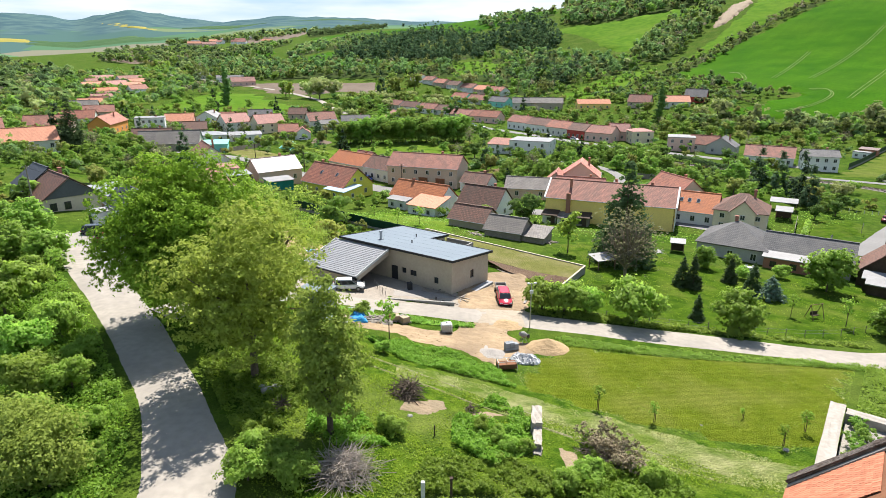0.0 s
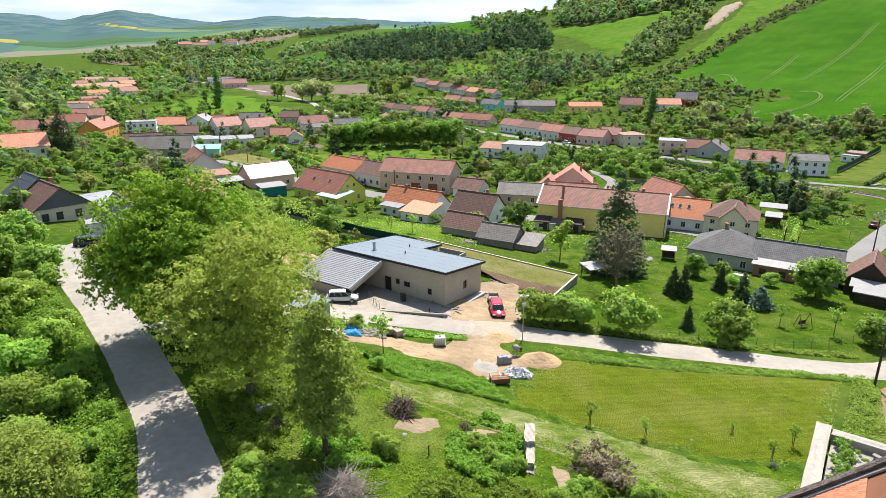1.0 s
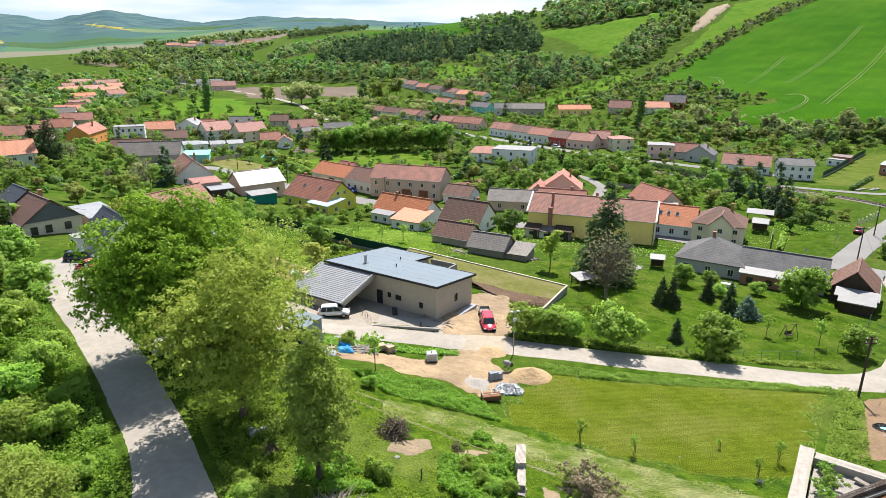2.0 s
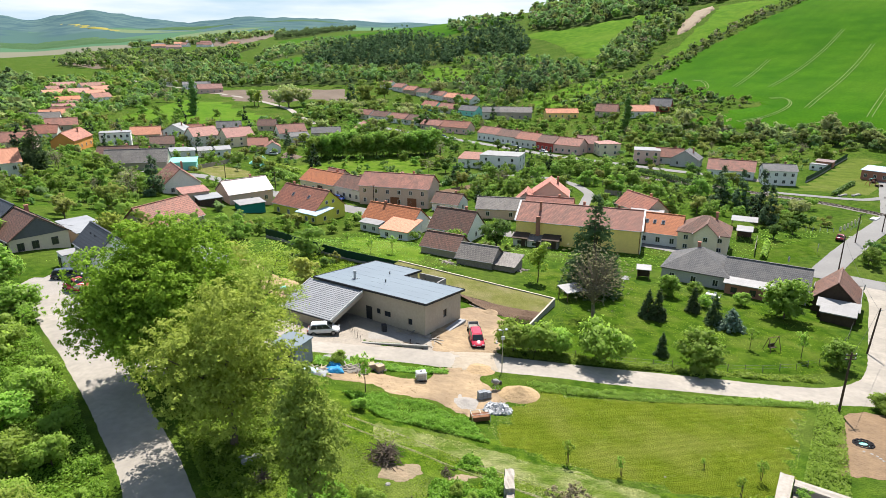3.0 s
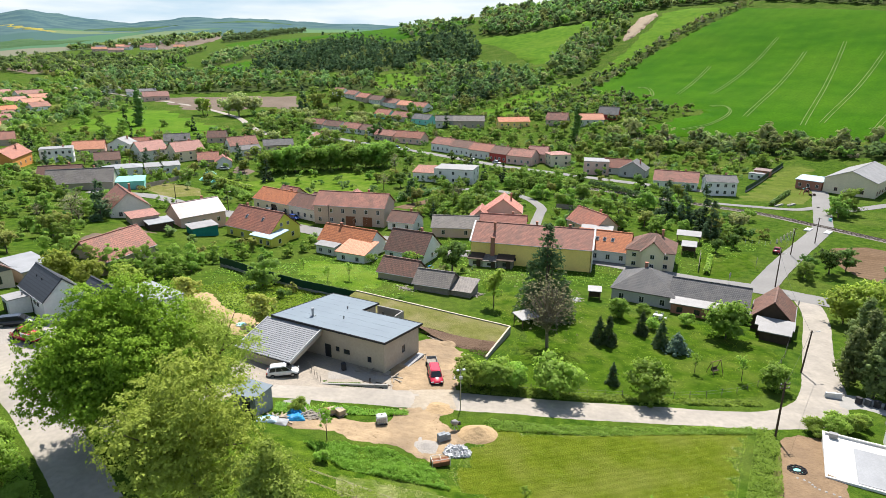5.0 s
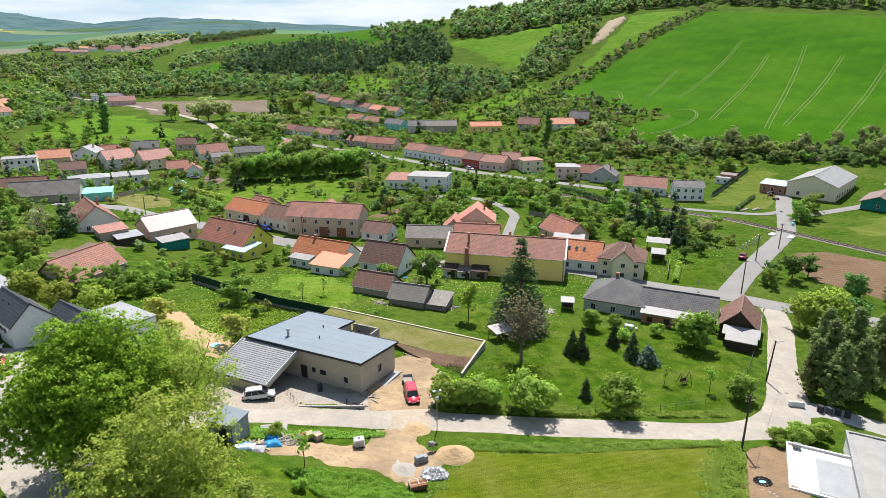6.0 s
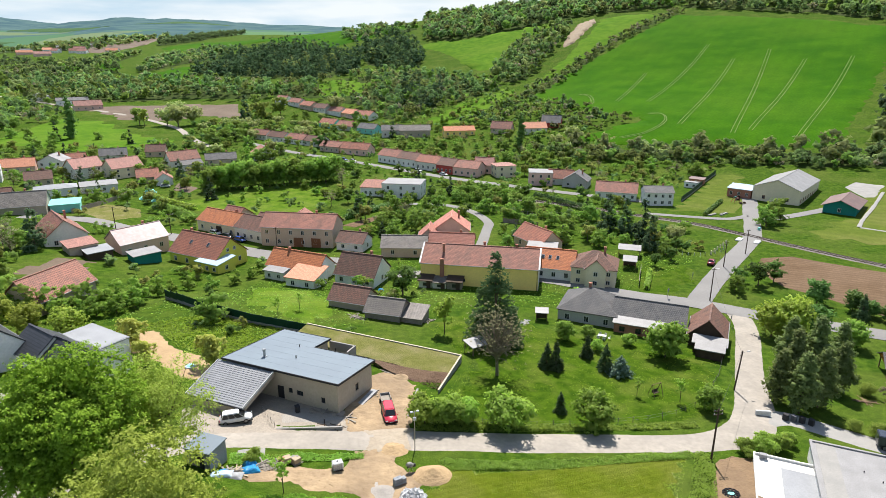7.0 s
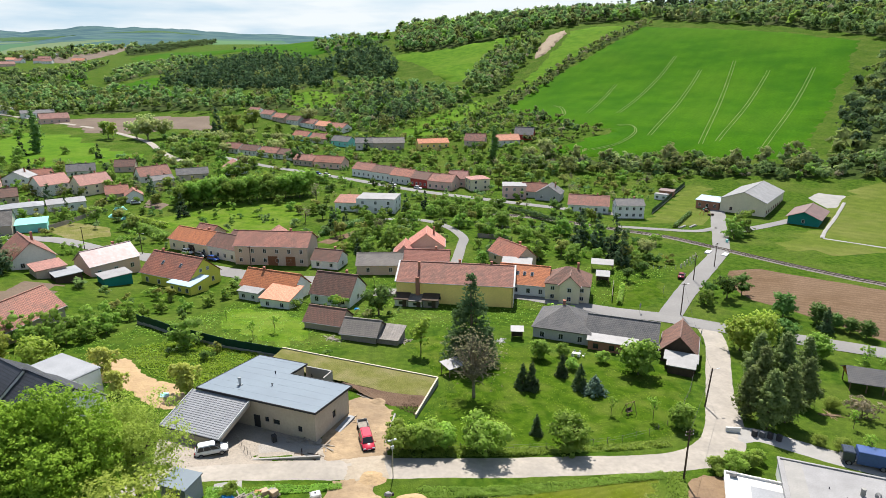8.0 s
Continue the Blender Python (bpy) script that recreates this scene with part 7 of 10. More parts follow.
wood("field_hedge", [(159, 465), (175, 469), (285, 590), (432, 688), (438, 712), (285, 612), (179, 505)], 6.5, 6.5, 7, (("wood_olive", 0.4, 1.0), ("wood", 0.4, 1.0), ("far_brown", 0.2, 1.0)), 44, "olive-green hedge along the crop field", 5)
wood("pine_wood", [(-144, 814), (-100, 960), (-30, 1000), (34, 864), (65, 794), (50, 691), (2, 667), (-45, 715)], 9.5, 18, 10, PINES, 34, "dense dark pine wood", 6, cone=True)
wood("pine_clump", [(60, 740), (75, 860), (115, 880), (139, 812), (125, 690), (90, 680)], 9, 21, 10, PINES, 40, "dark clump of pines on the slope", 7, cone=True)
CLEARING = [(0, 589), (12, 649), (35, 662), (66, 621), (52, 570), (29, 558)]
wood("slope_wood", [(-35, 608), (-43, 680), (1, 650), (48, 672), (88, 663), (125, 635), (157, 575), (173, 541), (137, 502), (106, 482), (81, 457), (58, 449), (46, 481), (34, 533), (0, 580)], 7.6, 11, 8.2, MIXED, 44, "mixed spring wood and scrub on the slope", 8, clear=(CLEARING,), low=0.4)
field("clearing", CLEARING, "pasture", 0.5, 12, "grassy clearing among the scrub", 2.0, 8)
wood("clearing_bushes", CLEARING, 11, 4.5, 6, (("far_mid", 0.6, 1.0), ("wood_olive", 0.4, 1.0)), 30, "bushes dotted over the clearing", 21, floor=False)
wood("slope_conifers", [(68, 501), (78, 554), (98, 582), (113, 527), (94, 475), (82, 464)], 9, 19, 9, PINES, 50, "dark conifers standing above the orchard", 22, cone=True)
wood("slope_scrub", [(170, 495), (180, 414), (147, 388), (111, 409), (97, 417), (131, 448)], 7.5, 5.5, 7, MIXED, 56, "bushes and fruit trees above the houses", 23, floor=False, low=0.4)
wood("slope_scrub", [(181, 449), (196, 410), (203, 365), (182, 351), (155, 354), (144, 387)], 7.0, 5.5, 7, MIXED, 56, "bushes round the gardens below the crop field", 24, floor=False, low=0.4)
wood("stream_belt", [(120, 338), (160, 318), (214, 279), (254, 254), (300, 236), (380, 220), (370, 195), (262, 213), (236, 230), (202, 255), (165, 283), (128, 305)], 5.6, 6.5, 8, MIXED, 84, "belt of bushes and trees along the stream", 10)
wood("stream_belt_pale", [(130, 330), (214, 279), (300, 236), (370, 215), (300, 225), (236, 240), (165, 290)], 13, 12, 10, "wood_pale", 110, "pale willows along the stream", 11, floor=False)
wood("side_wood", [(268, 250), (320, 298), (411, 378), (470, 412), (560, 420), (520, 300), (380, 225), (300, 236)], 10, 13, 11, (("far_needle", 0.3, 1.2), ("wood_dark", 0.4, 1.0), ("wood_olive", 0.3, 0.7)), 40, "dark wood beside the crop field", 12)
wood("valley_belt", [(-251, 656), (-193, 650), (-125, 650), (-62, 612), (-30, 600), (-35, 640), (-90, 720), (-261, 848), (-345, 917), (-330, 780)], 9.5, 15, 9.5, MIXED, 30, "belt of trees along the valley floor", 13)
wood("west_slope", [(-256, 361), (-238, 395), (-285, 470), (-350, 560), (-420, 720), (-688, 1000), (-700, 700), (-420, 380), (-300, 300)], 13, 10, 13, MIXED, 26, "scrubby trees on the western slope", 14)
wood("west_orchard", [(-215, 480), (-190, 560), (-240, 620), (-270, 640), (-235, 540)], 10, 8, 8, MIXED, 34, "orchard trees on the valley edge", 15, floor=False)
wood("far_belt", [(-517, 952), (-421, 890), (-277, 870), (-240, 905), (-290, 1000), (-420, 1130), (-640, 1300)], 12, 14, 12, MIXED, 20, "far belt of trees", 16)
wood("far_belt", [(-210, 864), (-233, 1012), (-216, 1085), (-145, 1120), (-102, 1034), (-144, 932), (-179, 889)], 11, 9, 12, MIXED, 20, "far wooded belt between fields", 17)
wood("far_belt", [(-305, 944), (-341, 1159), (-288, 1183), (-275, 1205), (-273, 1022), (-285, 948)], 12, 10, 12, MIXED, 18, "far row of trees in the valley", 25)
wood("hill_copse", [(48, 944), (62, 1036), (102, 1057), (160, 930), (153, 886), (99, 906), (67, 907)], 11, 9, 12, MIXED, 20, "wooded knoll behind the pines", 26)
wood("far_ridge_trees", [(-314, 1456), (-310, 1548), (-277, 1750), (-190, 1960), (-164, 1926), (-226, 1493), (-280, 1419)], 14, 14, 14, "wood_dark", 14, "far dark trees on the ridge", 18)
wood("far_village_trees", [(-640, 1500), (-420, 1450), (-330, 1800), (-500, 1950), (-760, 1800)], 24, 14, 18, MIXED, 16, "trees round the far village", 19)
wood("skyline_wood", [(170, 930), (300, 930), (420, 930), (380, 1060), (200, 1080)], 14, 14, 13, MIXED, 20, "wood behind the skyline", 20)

HOUSE_SPOTS = [(o.matrix_world.translation.x, o.matrix_world.translation.y) for o in scene.objects if o.type == "EMPTY" and o.get("category") in ("house", "barn", "hall", "hut", "shed", "annex", "porch", "outbuilding")]
OPEN = [o for o in scene.objects if o.get("kind") == "structure" and o.name.split(".")[0] not in ("ground", "backdrop_hills", "wood_floor", "tramline")]


def open_points():
    pts = []
    for o in OPEN:
        me = o.data
        step = max(1, len(me.vertices) // 400)
        pts += [(v.co.x, v.co.y) for v in list(me.vertices)[::step]]
    return np.array(pts)


OPEN_PTS = open_points()
HOUSE_PTS = np.array(HOUSE_SPOTS)


def free_spot(x, y, gap=3.0, house_gap=8.5):
    return np.min(np.hypot(OPEN_PTS[:, 0] - x, OPEN_PTS[:, 1] - y)) > gap and np.min(np.hypot(HOUSE_PTS[:, 0] - x, HOUSE_PTS[:, 1] - y)) > house_gap


def scatter(pts, gap, kinds, low, high, seed, keep=0.75):
    """Garden trees and shrubs between the houses, off the roads and lawns."""
    rng = np.random.default_rng(seed)
    names = {"round": ("tree", "round-crowned fresh green garden tree", "tree"), "dark": ("tree", "dense dark green broadleaf tree", "tree"), "bush": ("bush", "rounded bright green leafy bush", "bush"), "hedge": ("hedge_shrub", "tall overgrown green hedge shrub", "shrub"), "lime": ("tree", "yellow-green tree in young leaf", "tree"), "olive": ("tree", "olive-green tree among the gardens", "tree"), "spruce": ("spruce", "dark green spruce in a garden", "conifer"), "bare": ("bare_tree", "sparse grey-brown tree in bud", "tree"), "sap": ("sapling", "thin young fruit tree in grass", "tree"), "willow": ("willow", "broad pale green willow tree", "tree")}
    for x, y in spots_in(rng, pts, gap):
        key = kinds[int(rng.integers(len(kinds)))]
        hgt = rng.uniform(low, high) * (1.2 if key == "spruce" else 0.6 if key in ("bush",) else 1)
        if rng.uniform() < keep and free_spot(x, y, 2.5 if key in ("bush", "sap") else 4.0):
            kind = SIZES_FAR[key] if y > 100 else key
            plant(kind, x, y, hgt / SIZES[kind], rng.uniform(0, 360), *[names[key][i] for i in (0, 1, 2)])


scatter([(-110, 205), (-60, 215), (-40, 300), (-130, 400), (-230, 420), (-200, 300), (-150, 210)], 10.5, ("round", "hedge", "bush", "spruce", "lime", "olive", "bare"), 4, 8, 31, 0.8)
scatter([(-95, 130), (-60, 132), (-40, 160), (-80, 205), (-130, 200)], 9, ("round", "hedge", "lime", "olive", "bare"), 4, 7.5, 32, 0.65)
scatter([(12, 190), (60, 165), (110, 150), (130, 200), (100, 260), (50, 290), (0, 330), (-40, 300), (8, 240)], 9.5, ("round", "round", "hedge", "bush", "lime", "dark", "olive", "spruce"), 4, 7.5, 33, 0.7)
scatter([(90, 230), (140, 225), (190, 262), (150, 330), (110, 370), (60, 390), (20, 380), (60, 320), (95, 280)], 9, ("round", "hedge", "bush", "lime", "olive", "bare"), 4, 8, 34, 0.75)
scatter([(-60, 300), (0, 345), (30, 380), (40, 470), (-20, 520), (-90, 480), (-70, 400)], 9.5, ("round", "hedge", "lime", "dark", "willow"), 5, 10, 35, 0.7)
scatter([(40, 400), (130, 385), (170, 400), (160, 470), (110, 500), (60, 460)], 10, ("round", "hedge", "lime", "sap", "olive"), 4, 8, 36, 0.75)
scatter([(-2, 131), (20, 128), (32, 132), (22, 160), (-2, 170)], 10, ("bush", "round", "sap", "hedge"), 3, 5.5, 37, 0.6)
scatter([(100, 80), (150, 60), (170, 90), (120, 95)], 10, ("round", "spruce", "lime"), 5, 8, 38, 0.7)
scatter([(-66, 60), (-46, 68), (-52, 78), (-75, 95), (-90, 80)], 7, ("round", "hedge", "bush", "lime"), 4, 7, 39, 0.9)


# ---- garden shrubs between the houses ----
def thicket(pts, gap, low, high, leaves, seed, house_gap=7.0, road_gap=2.2, part_of=0.55):
    """Shrubs, hedges and fruit bushes that fill the gardens, sorted by the colour of their leaves."""
    rng = np.random.default_rng(seed)
    bins = {k: [] for k in ("far_mid", "wood", "far_bright", "far_olive", "far_dark", "far_pale")}
    normals = {k: [] for k in bins}
    names = list(bins)
    odds = np.array([0.3, 0.26, 0.18, 0.12, 0.08, 0.06])
    for x, y in spots_in(rng, pts, gap):
        if noise.noise((x * 0.045, y * 0.045, seed)) + rng.uniform(-0.6, 0.6) < 0.25 - part_of:
            continue
        if not free_spot(x, y, road_gap, house_gap):
            continue
        hh = rng.uniform(low, high)
        ww = hh * rng.uniform(1.0, 1.7)
        clumps = int(leaves * 1.3)
        pos, out, cen, size = crown_points(rng, clumps, 7, "round", ww / 2, hh * 0.5, hh * 0.45, 0.3, 5, 0.05 * ww)
        pos = pos + np.array([x, y, at(x, y)])
        tint = names[int(rng.choice(6, p=odds))]
        heart, heart_n = cores(rng, cen[:3], size[:3], 0.6)
        bins[tint].append(np.concatenate([leaf_faces(rng, pos, out, 0.26 * ww / math.sqrt(clumps / 14), 0.3), heart + np.array([x, y, at(x, y)])]))
        normals[tint].append(np.concatenate([bough_normals(out), heart_n]))
    for key, got in bins.items():
        if got:
            solid("garden_shrubs", leaf_mesh("garden_shrubs", np.concatenate(got), L_[key], np.concatenate(normals[key])), Matrix(), key.removeprefix("far_") + "-leaved shrubs and hedges in the gardens", "shrubs", "", "stuff")


thicket([(-100, 135), (-50, 140), (-18, 160), (12, 160), (30, 190), (70, 170), (112, 152), (120, 200), (100, 240), (60, 285), (10, 330), (-40, 390), (-120, 400), (-200, 380), (-160, 240), (-120, 180)], 6.4, 1.6, 4.4, 48, 61, part_of=0.52)
thicket([(100, 240), (140, 225), (200, 265), (160, 320), (180, 380), (110, 400), (60, 460), (0, 480), (-60, 430), (10, 330), (60, 285)], 6.5, 1.8, 4.6, 42, 62)
thicket([(-24, 108), (6, 106), (24, 114), (34, 132), (12, 150), (-10, 146), (-26, 140)], 5.0, 1.0, 2.6, 56, 63, 6.0, 3.0, 0.35)
thicket([(-160, 240), (-120, 180), (-100, 135), (-66, 100), (-90, 80), (-130, 110), (-220, 230), (-240, 340), (-200, 380)], 6.0, 2.0, 6.0, 56, 64, part_of=0.7)
thicket([(100, 78), (150, 55), (190, 60), (150, 110), (118, 96)], 6, 1.4, 3.6, 48, 65)
thicket([(-200, 380), (-240, 340), (-300, 400), (-430, 700), (-330, 800), (-255, 650), (-215, 520), (-210, 430)], 9, 4.0, 9.5, 44, 71, 9.0, 3.0, 0.75)
thicket([(-100, 390), (-76, 375), (-40, 420), (-30, 520), (-50, 610), (-70, 600), (-46, 515), (-86, 425)], 8, 3.0, 8.0, 50, 72, 9.0, 3.0, 0.7)
thicket([(-255, 650), (-200, 640), (-130, 700), (-200, 830), (-330, 930), (-420, 880), (-330, 790)], 11, 6.0, 12, 30, 73, 9.0, 3.0, 0.85)
thicket([(40, 470), (110, 420), (180, 410), (170, 480), (165, 560), (90, 480), (40, 520)], 7, 2.0, 5.0, 50, 66, part_of=0.6)


# ---- undergrowth and long grass near by ----
def carpet(name, pts, count, low, high, size, leaf, label, seed, up=0.4, avoid=True, clump=0.12, patchy=0.0):
    """Leaves and blades standing over rough ground, thicker in clumps."""
    rng = np.random.default_rng(seed)
    x0, x1 = min(p[0] for p in pts), max(p[0] for p in pts)
    y0, y1 = min(p[1] for p in pts), max(p[1] for p in pts)
    near = [p for p in OPEN_FINE if x0 - 2 < p[0] < x1 + 2 and y0 - 2 < p[1] < y1 + 2]
    near = np.array(near) if near and avoid else np.array([(1e6, 1e6)])
    got = []
    while len(got) < count:
        x, y = rng.uniform(x0, x1), rng.uniform(y0, y1)
        thick = noise.noise((x * clump * 3, y * clump * 3, seed)) + 0.6 * noise.noise((x * clump * 10, y * clump * 10, seed + 3))
        if inside(pts, x, y) and thick > rng.uniform(-0.9, 0.5) + patchy * (0.2 - 2.2 * noise.noise((x * 0.42, y * 0.42, seed + 9))) and np.min(np.abs(near[:, 0] - x) + np.abs(near[:, 1] - y)) > 0.75:
            got.append((x, y, (low + (high - low) * max(0.0, 0.5 + thick)) * rng.uniform(0.2, 1.0)))
    g = np.array(got)
    z = land(g[:, 0], g[:, 1])
    pos = np.stack([g[:, 0], g[:, 1], z + g[:, 2]], 1)
    out = rng.normal(size=(count, 3)) * 0.5 + np.array([0, 0, up])
    return solid(name, leaf_mesh(name, leaf_faces(rng, pos, out, size, 0.4), L_[leaf]), Matrix(), label, "undergrowth", "", "stuff")


def fine_points():
    pts = []
    for o in OPEN:
        if o.name.split(".")[0] in ("mown_meadow", "building_earth", "street", "lane", "house_yard", "dirt_drive", "bare_patch_a", "bare_patch_b", "bare_patch_d", "brown_plot", "parking_gravel", "cement_patch", "back_sand"):
            for f in o.data.polygons:
                c = f.center
                pts.append((c.x, c.y))
            pts += [(v.co.x, v.co.y) for v in o.data.vertices]
    return pts


OPEN_FINE = fine_points()
carpet("bank_undergrowth", [(-50, 77), (-36, 62), (-29, 51), (-24, 43), (-21, 36), (-19.5, 30), (-30, 26), (-46, 40), (-62, 66)], 60000, 0.1, 1.1, 0.11, "nettle", "dense nettles and leafy undergrowth on the bank", 51)
carpet("slope_grass", [(-20, 44), (-12, 29), (2, 26), (22, 28), (26, 37), (8, 43), (-4, 50), (-14, 60), (-24, 56)], 40000, 0.02, 0.2, 0.07, "grass", "long lush grass and weeds on the slope", 52, up=0.1)
carpet("weedy_bank", [(-4, 52), (7, 49), (5.5, 53), (1, 56.5), (-8, 57)], 16000, 0.1, 0.7, 0.085, "nettle", "tall weeds beside the building site", 53)
carpet("nettle_patch", [(-10.2, 43.3), (-6.1, 39.7), (-3.6, 35.8), (-7.0, 35.2), (-9.7, 37.0)], 5000, 0.1, 0.7, 0.1, "nettle", "clump of dark nettles in the grass", 81, clump=0.2, patchy=0.5)
carpet("nettle_patch", [(0.7, 40.3), (4.7, 46.2), (7.1, 42.5), (6.5, 37.1), (3.6, 34.1), (0.6, 36.8)], 12000, 0.1, 0.8, 0.1, "nettle", "dark leafy weeds beside the broken wall", 82, clump=0.2, patchy=0.5)
carpet("nettle_patch", [(-2.9, 30.5), (-0.9, 34.4), (4.5, 35.4), (7.9, 33.1), (6.2, 31.4)], 9000, 0.1, 0.7, 0.1, "nettle", "tall bright weeds on the slope", 83, clump=0.2, patchy=0.5)
carpet("nettle_patch", [(-21.7, 46.3), (-16.4, 53), (-10.3, 44.2), (-11.4, 37.3), (-15.1, 36.6)], 14000, 0.1, 0.6, 0.1, "nettle", "shady nettles and herbs under the trees", 84, clump=0.2, patchy=0.5)
carpet("nettle_patch", [(6.9, 31.5), (9.3, 38), (12.1, 40.7), (14.1, 38.7), (17, 34), (13.8, 31)], 12000, 0.1, 0.9, 0.1, "nettle", "overgrown weeds round the dead scrub", 85, clump=0.2, patchy=0.5)
carpet("road_verge", [(12.6, 62.8), (26, 60.9), (46, 60.6), (46.5, 59.3), (26, 58.9), (12.8, 60.6)], 9000, 0.05, 0.5, 0.09, "mid", "strip of long dark grass along the lane", 54, avoid=False)
carpet("road_verge", [(-12, 66.6), (-4, 66.6), (3.8, 65.6), (3.6, 64.6), (-4, 64.8), (-12, 64)], 3500, 0.05, 0.5, 0.12, "mid", "strip of long grass before the earth", 55, avoid=False)
carpet("garden_verge", [(11.5, 72.5), (28, 69.6), (52, 68.2), (52, 66.6), (28, 67.6), (11, 70)], 9000, 0.05, 0.6, 0.12, "bright", "rough grass and herbs along the garden edge", 56, avoid=False)
carpet("plot_edge", [(33, 42.5), (46.5, 60), (49, 59.5), (40, 46), (36, 40)], 7000, 0.1, 0.8, 0.1, "bright", "overgrown hedge bank beside the dug plot", 57, avoid=False)
carpet("rough_grass", [(-36, 112), (-22, 120), (-4, 108), (-10, 101), (-18, 94), (-30, 100)], 9000, 0.05, 0.35, 0.15, "grass", "rough tall grass behind the new house", 58)
carpet("meadow_tufts", [(-60, 96), (-30, 132), (0, 172), (60, 162), (112, 150), (60, 120), (30, 120), (-6, 108), (-40, 92)], 7000, 0.02, 0.2, 0.2, "mid", "tufts of long grass among the gardens", 67)
carpet("lawn_tufts", [(12, 71), (52, 68), (58, 72), (72, 91), (50, 103), (30, 116), (20, 110), (24, 92)], 7000, 0.02, 0.12, 0.09, "grass", "uneven tufts in the garden lawn", 68, avoid=False)
carpet("hay_tufts", [(-4, 51), (8, 47.5), (22, 42), (29, 39.5), (26, 36), (16, 37), (6, 42)], 20000, 0.02, 0.1, 0.055, "straw", "cut grass and pale stalks", 69, avoid=False)

carpet("mown_blades", [(12.6, 61.2), (25.5, 59.8), (45.4, 60.0), (33, 43.6), (28, 41.5), (21.7, 43.2), (13.4, 45.8), (7.6, 49.2), (6.8, 52.3)], 16000, 0.01, 0.05, 0.075, "grass", "short cut blades of the mown meadow", 75, up=0.6, avoid=False)
carpet("mown_blades", [(12.6, 61.2), (25.5, 59.8), (45.4, 60.0), (33, 43.6), (28, 41.5), (21.7, 43.2), (13.4, 45.8), (7.6, 49.2), (6.8, 52.3)], 5000, 0.01, 0.05, 0.07, "straw", "dry pale stalks on the mown meadow", 76, up=0.6, avoid=False)


def clods(name, pts, count, size, mat, label, seed):
    """Clods and stones lying over bare ground."""
    rng = np.random.default_rng(seed)
    x0, x1 = min(p[0] for p in pts), max(p[0] for p in pts)
    y0, y1 = min(p[1] for p in pts), max(p[1] for p in pts)
    c = np.array([(1, 0, -0.3), (-0.5, 0.87, -0.3), (-0.5, -0.87, -0.3), (0, 0, 0.42)])
    f = ((0, 1, 3), (1, 2, 3), (2, 0, 3))
    verts, faces = [], []
    while len(verts) < count * 4:
        x, y = rng.uniform(x0, x1), rng.uniform(y0, y1)
        if not inside(pts, x, y) or noise.noise((x * 0.5, y * 0.5, seed)) < rng.uniform(-0.5, 0.4):
            continue
        q, _ = np.linalg.qr(rng.normal(size=(3, 3)) * 0.4 + np.eye(3))
        k = size * rng.uniform(0.35, 1.0) ** 2
        n = len(verts)
        verts += [tuple(v) for v in (c @ q.T) * k + np.array([x, y, at(x, y) + 0.12])]
        faces += [tuple(n + i for i in t) for t in f]
    return solid(name, raw_mesh(name, verts, faces, mat), Matrix(), label, "clods", "", "stuff")


SITE = [(-5.1, 60.3), (-0.4, 58.4), (3.5, 55.8), (7.0, 55.8), (10.6, 59.0), (8.1, 62.1), (8.0, 65.6), (2.8, 66.2), (1.1, 62.9), (-4.3, 63.7), (-11.0, 61.5)]
clods("earth_clods", SITE, 420, 0.08, M["sand"], "clods and stones on the trampled earth", 3)
clods("earth_clods", [(2.4, 75), (6.8, 87.6), (10.6, 89.4), (12.8, 83.5), (10.0, 71)], 260, 0.08, M["dust"], "clods and stones on the earth drive", 4)
clods("soil_clods", [(6.4, 93.2), (14, 88.9), (19.6, 87.0), (16.4, 81.2), (13.8, 84.6), (10, 88.4)], 1500, 0.16, M["soil"], "dark clods of dug garden soil", 5)
clods("yard_stones", [(-18.5, 79), (-14.5, 84), (-6.5, 81), (2.0, 75.5), (2.2, 71.5), (-6.4, 73), (-15, 72)], 700, 0.07, M["yard_gravel"], "loose stones on the gravel yard", 6)


# ---- the ruined building and its tiled neighbour below the camera ----
def chunky(bm, rng, cells=0.35, amount=0.05):
    """Roughen a mesh: cut it up and shift its corners."""
    bmesh.ops.subdivide_edges(bm, edges=bm.edges[:], cuts=3, use_grid_fill=True)
    for v in bm.verts:
        v.co += Vector([rng.uniform(-amount, amount) for _ in range(3)])
    return bm


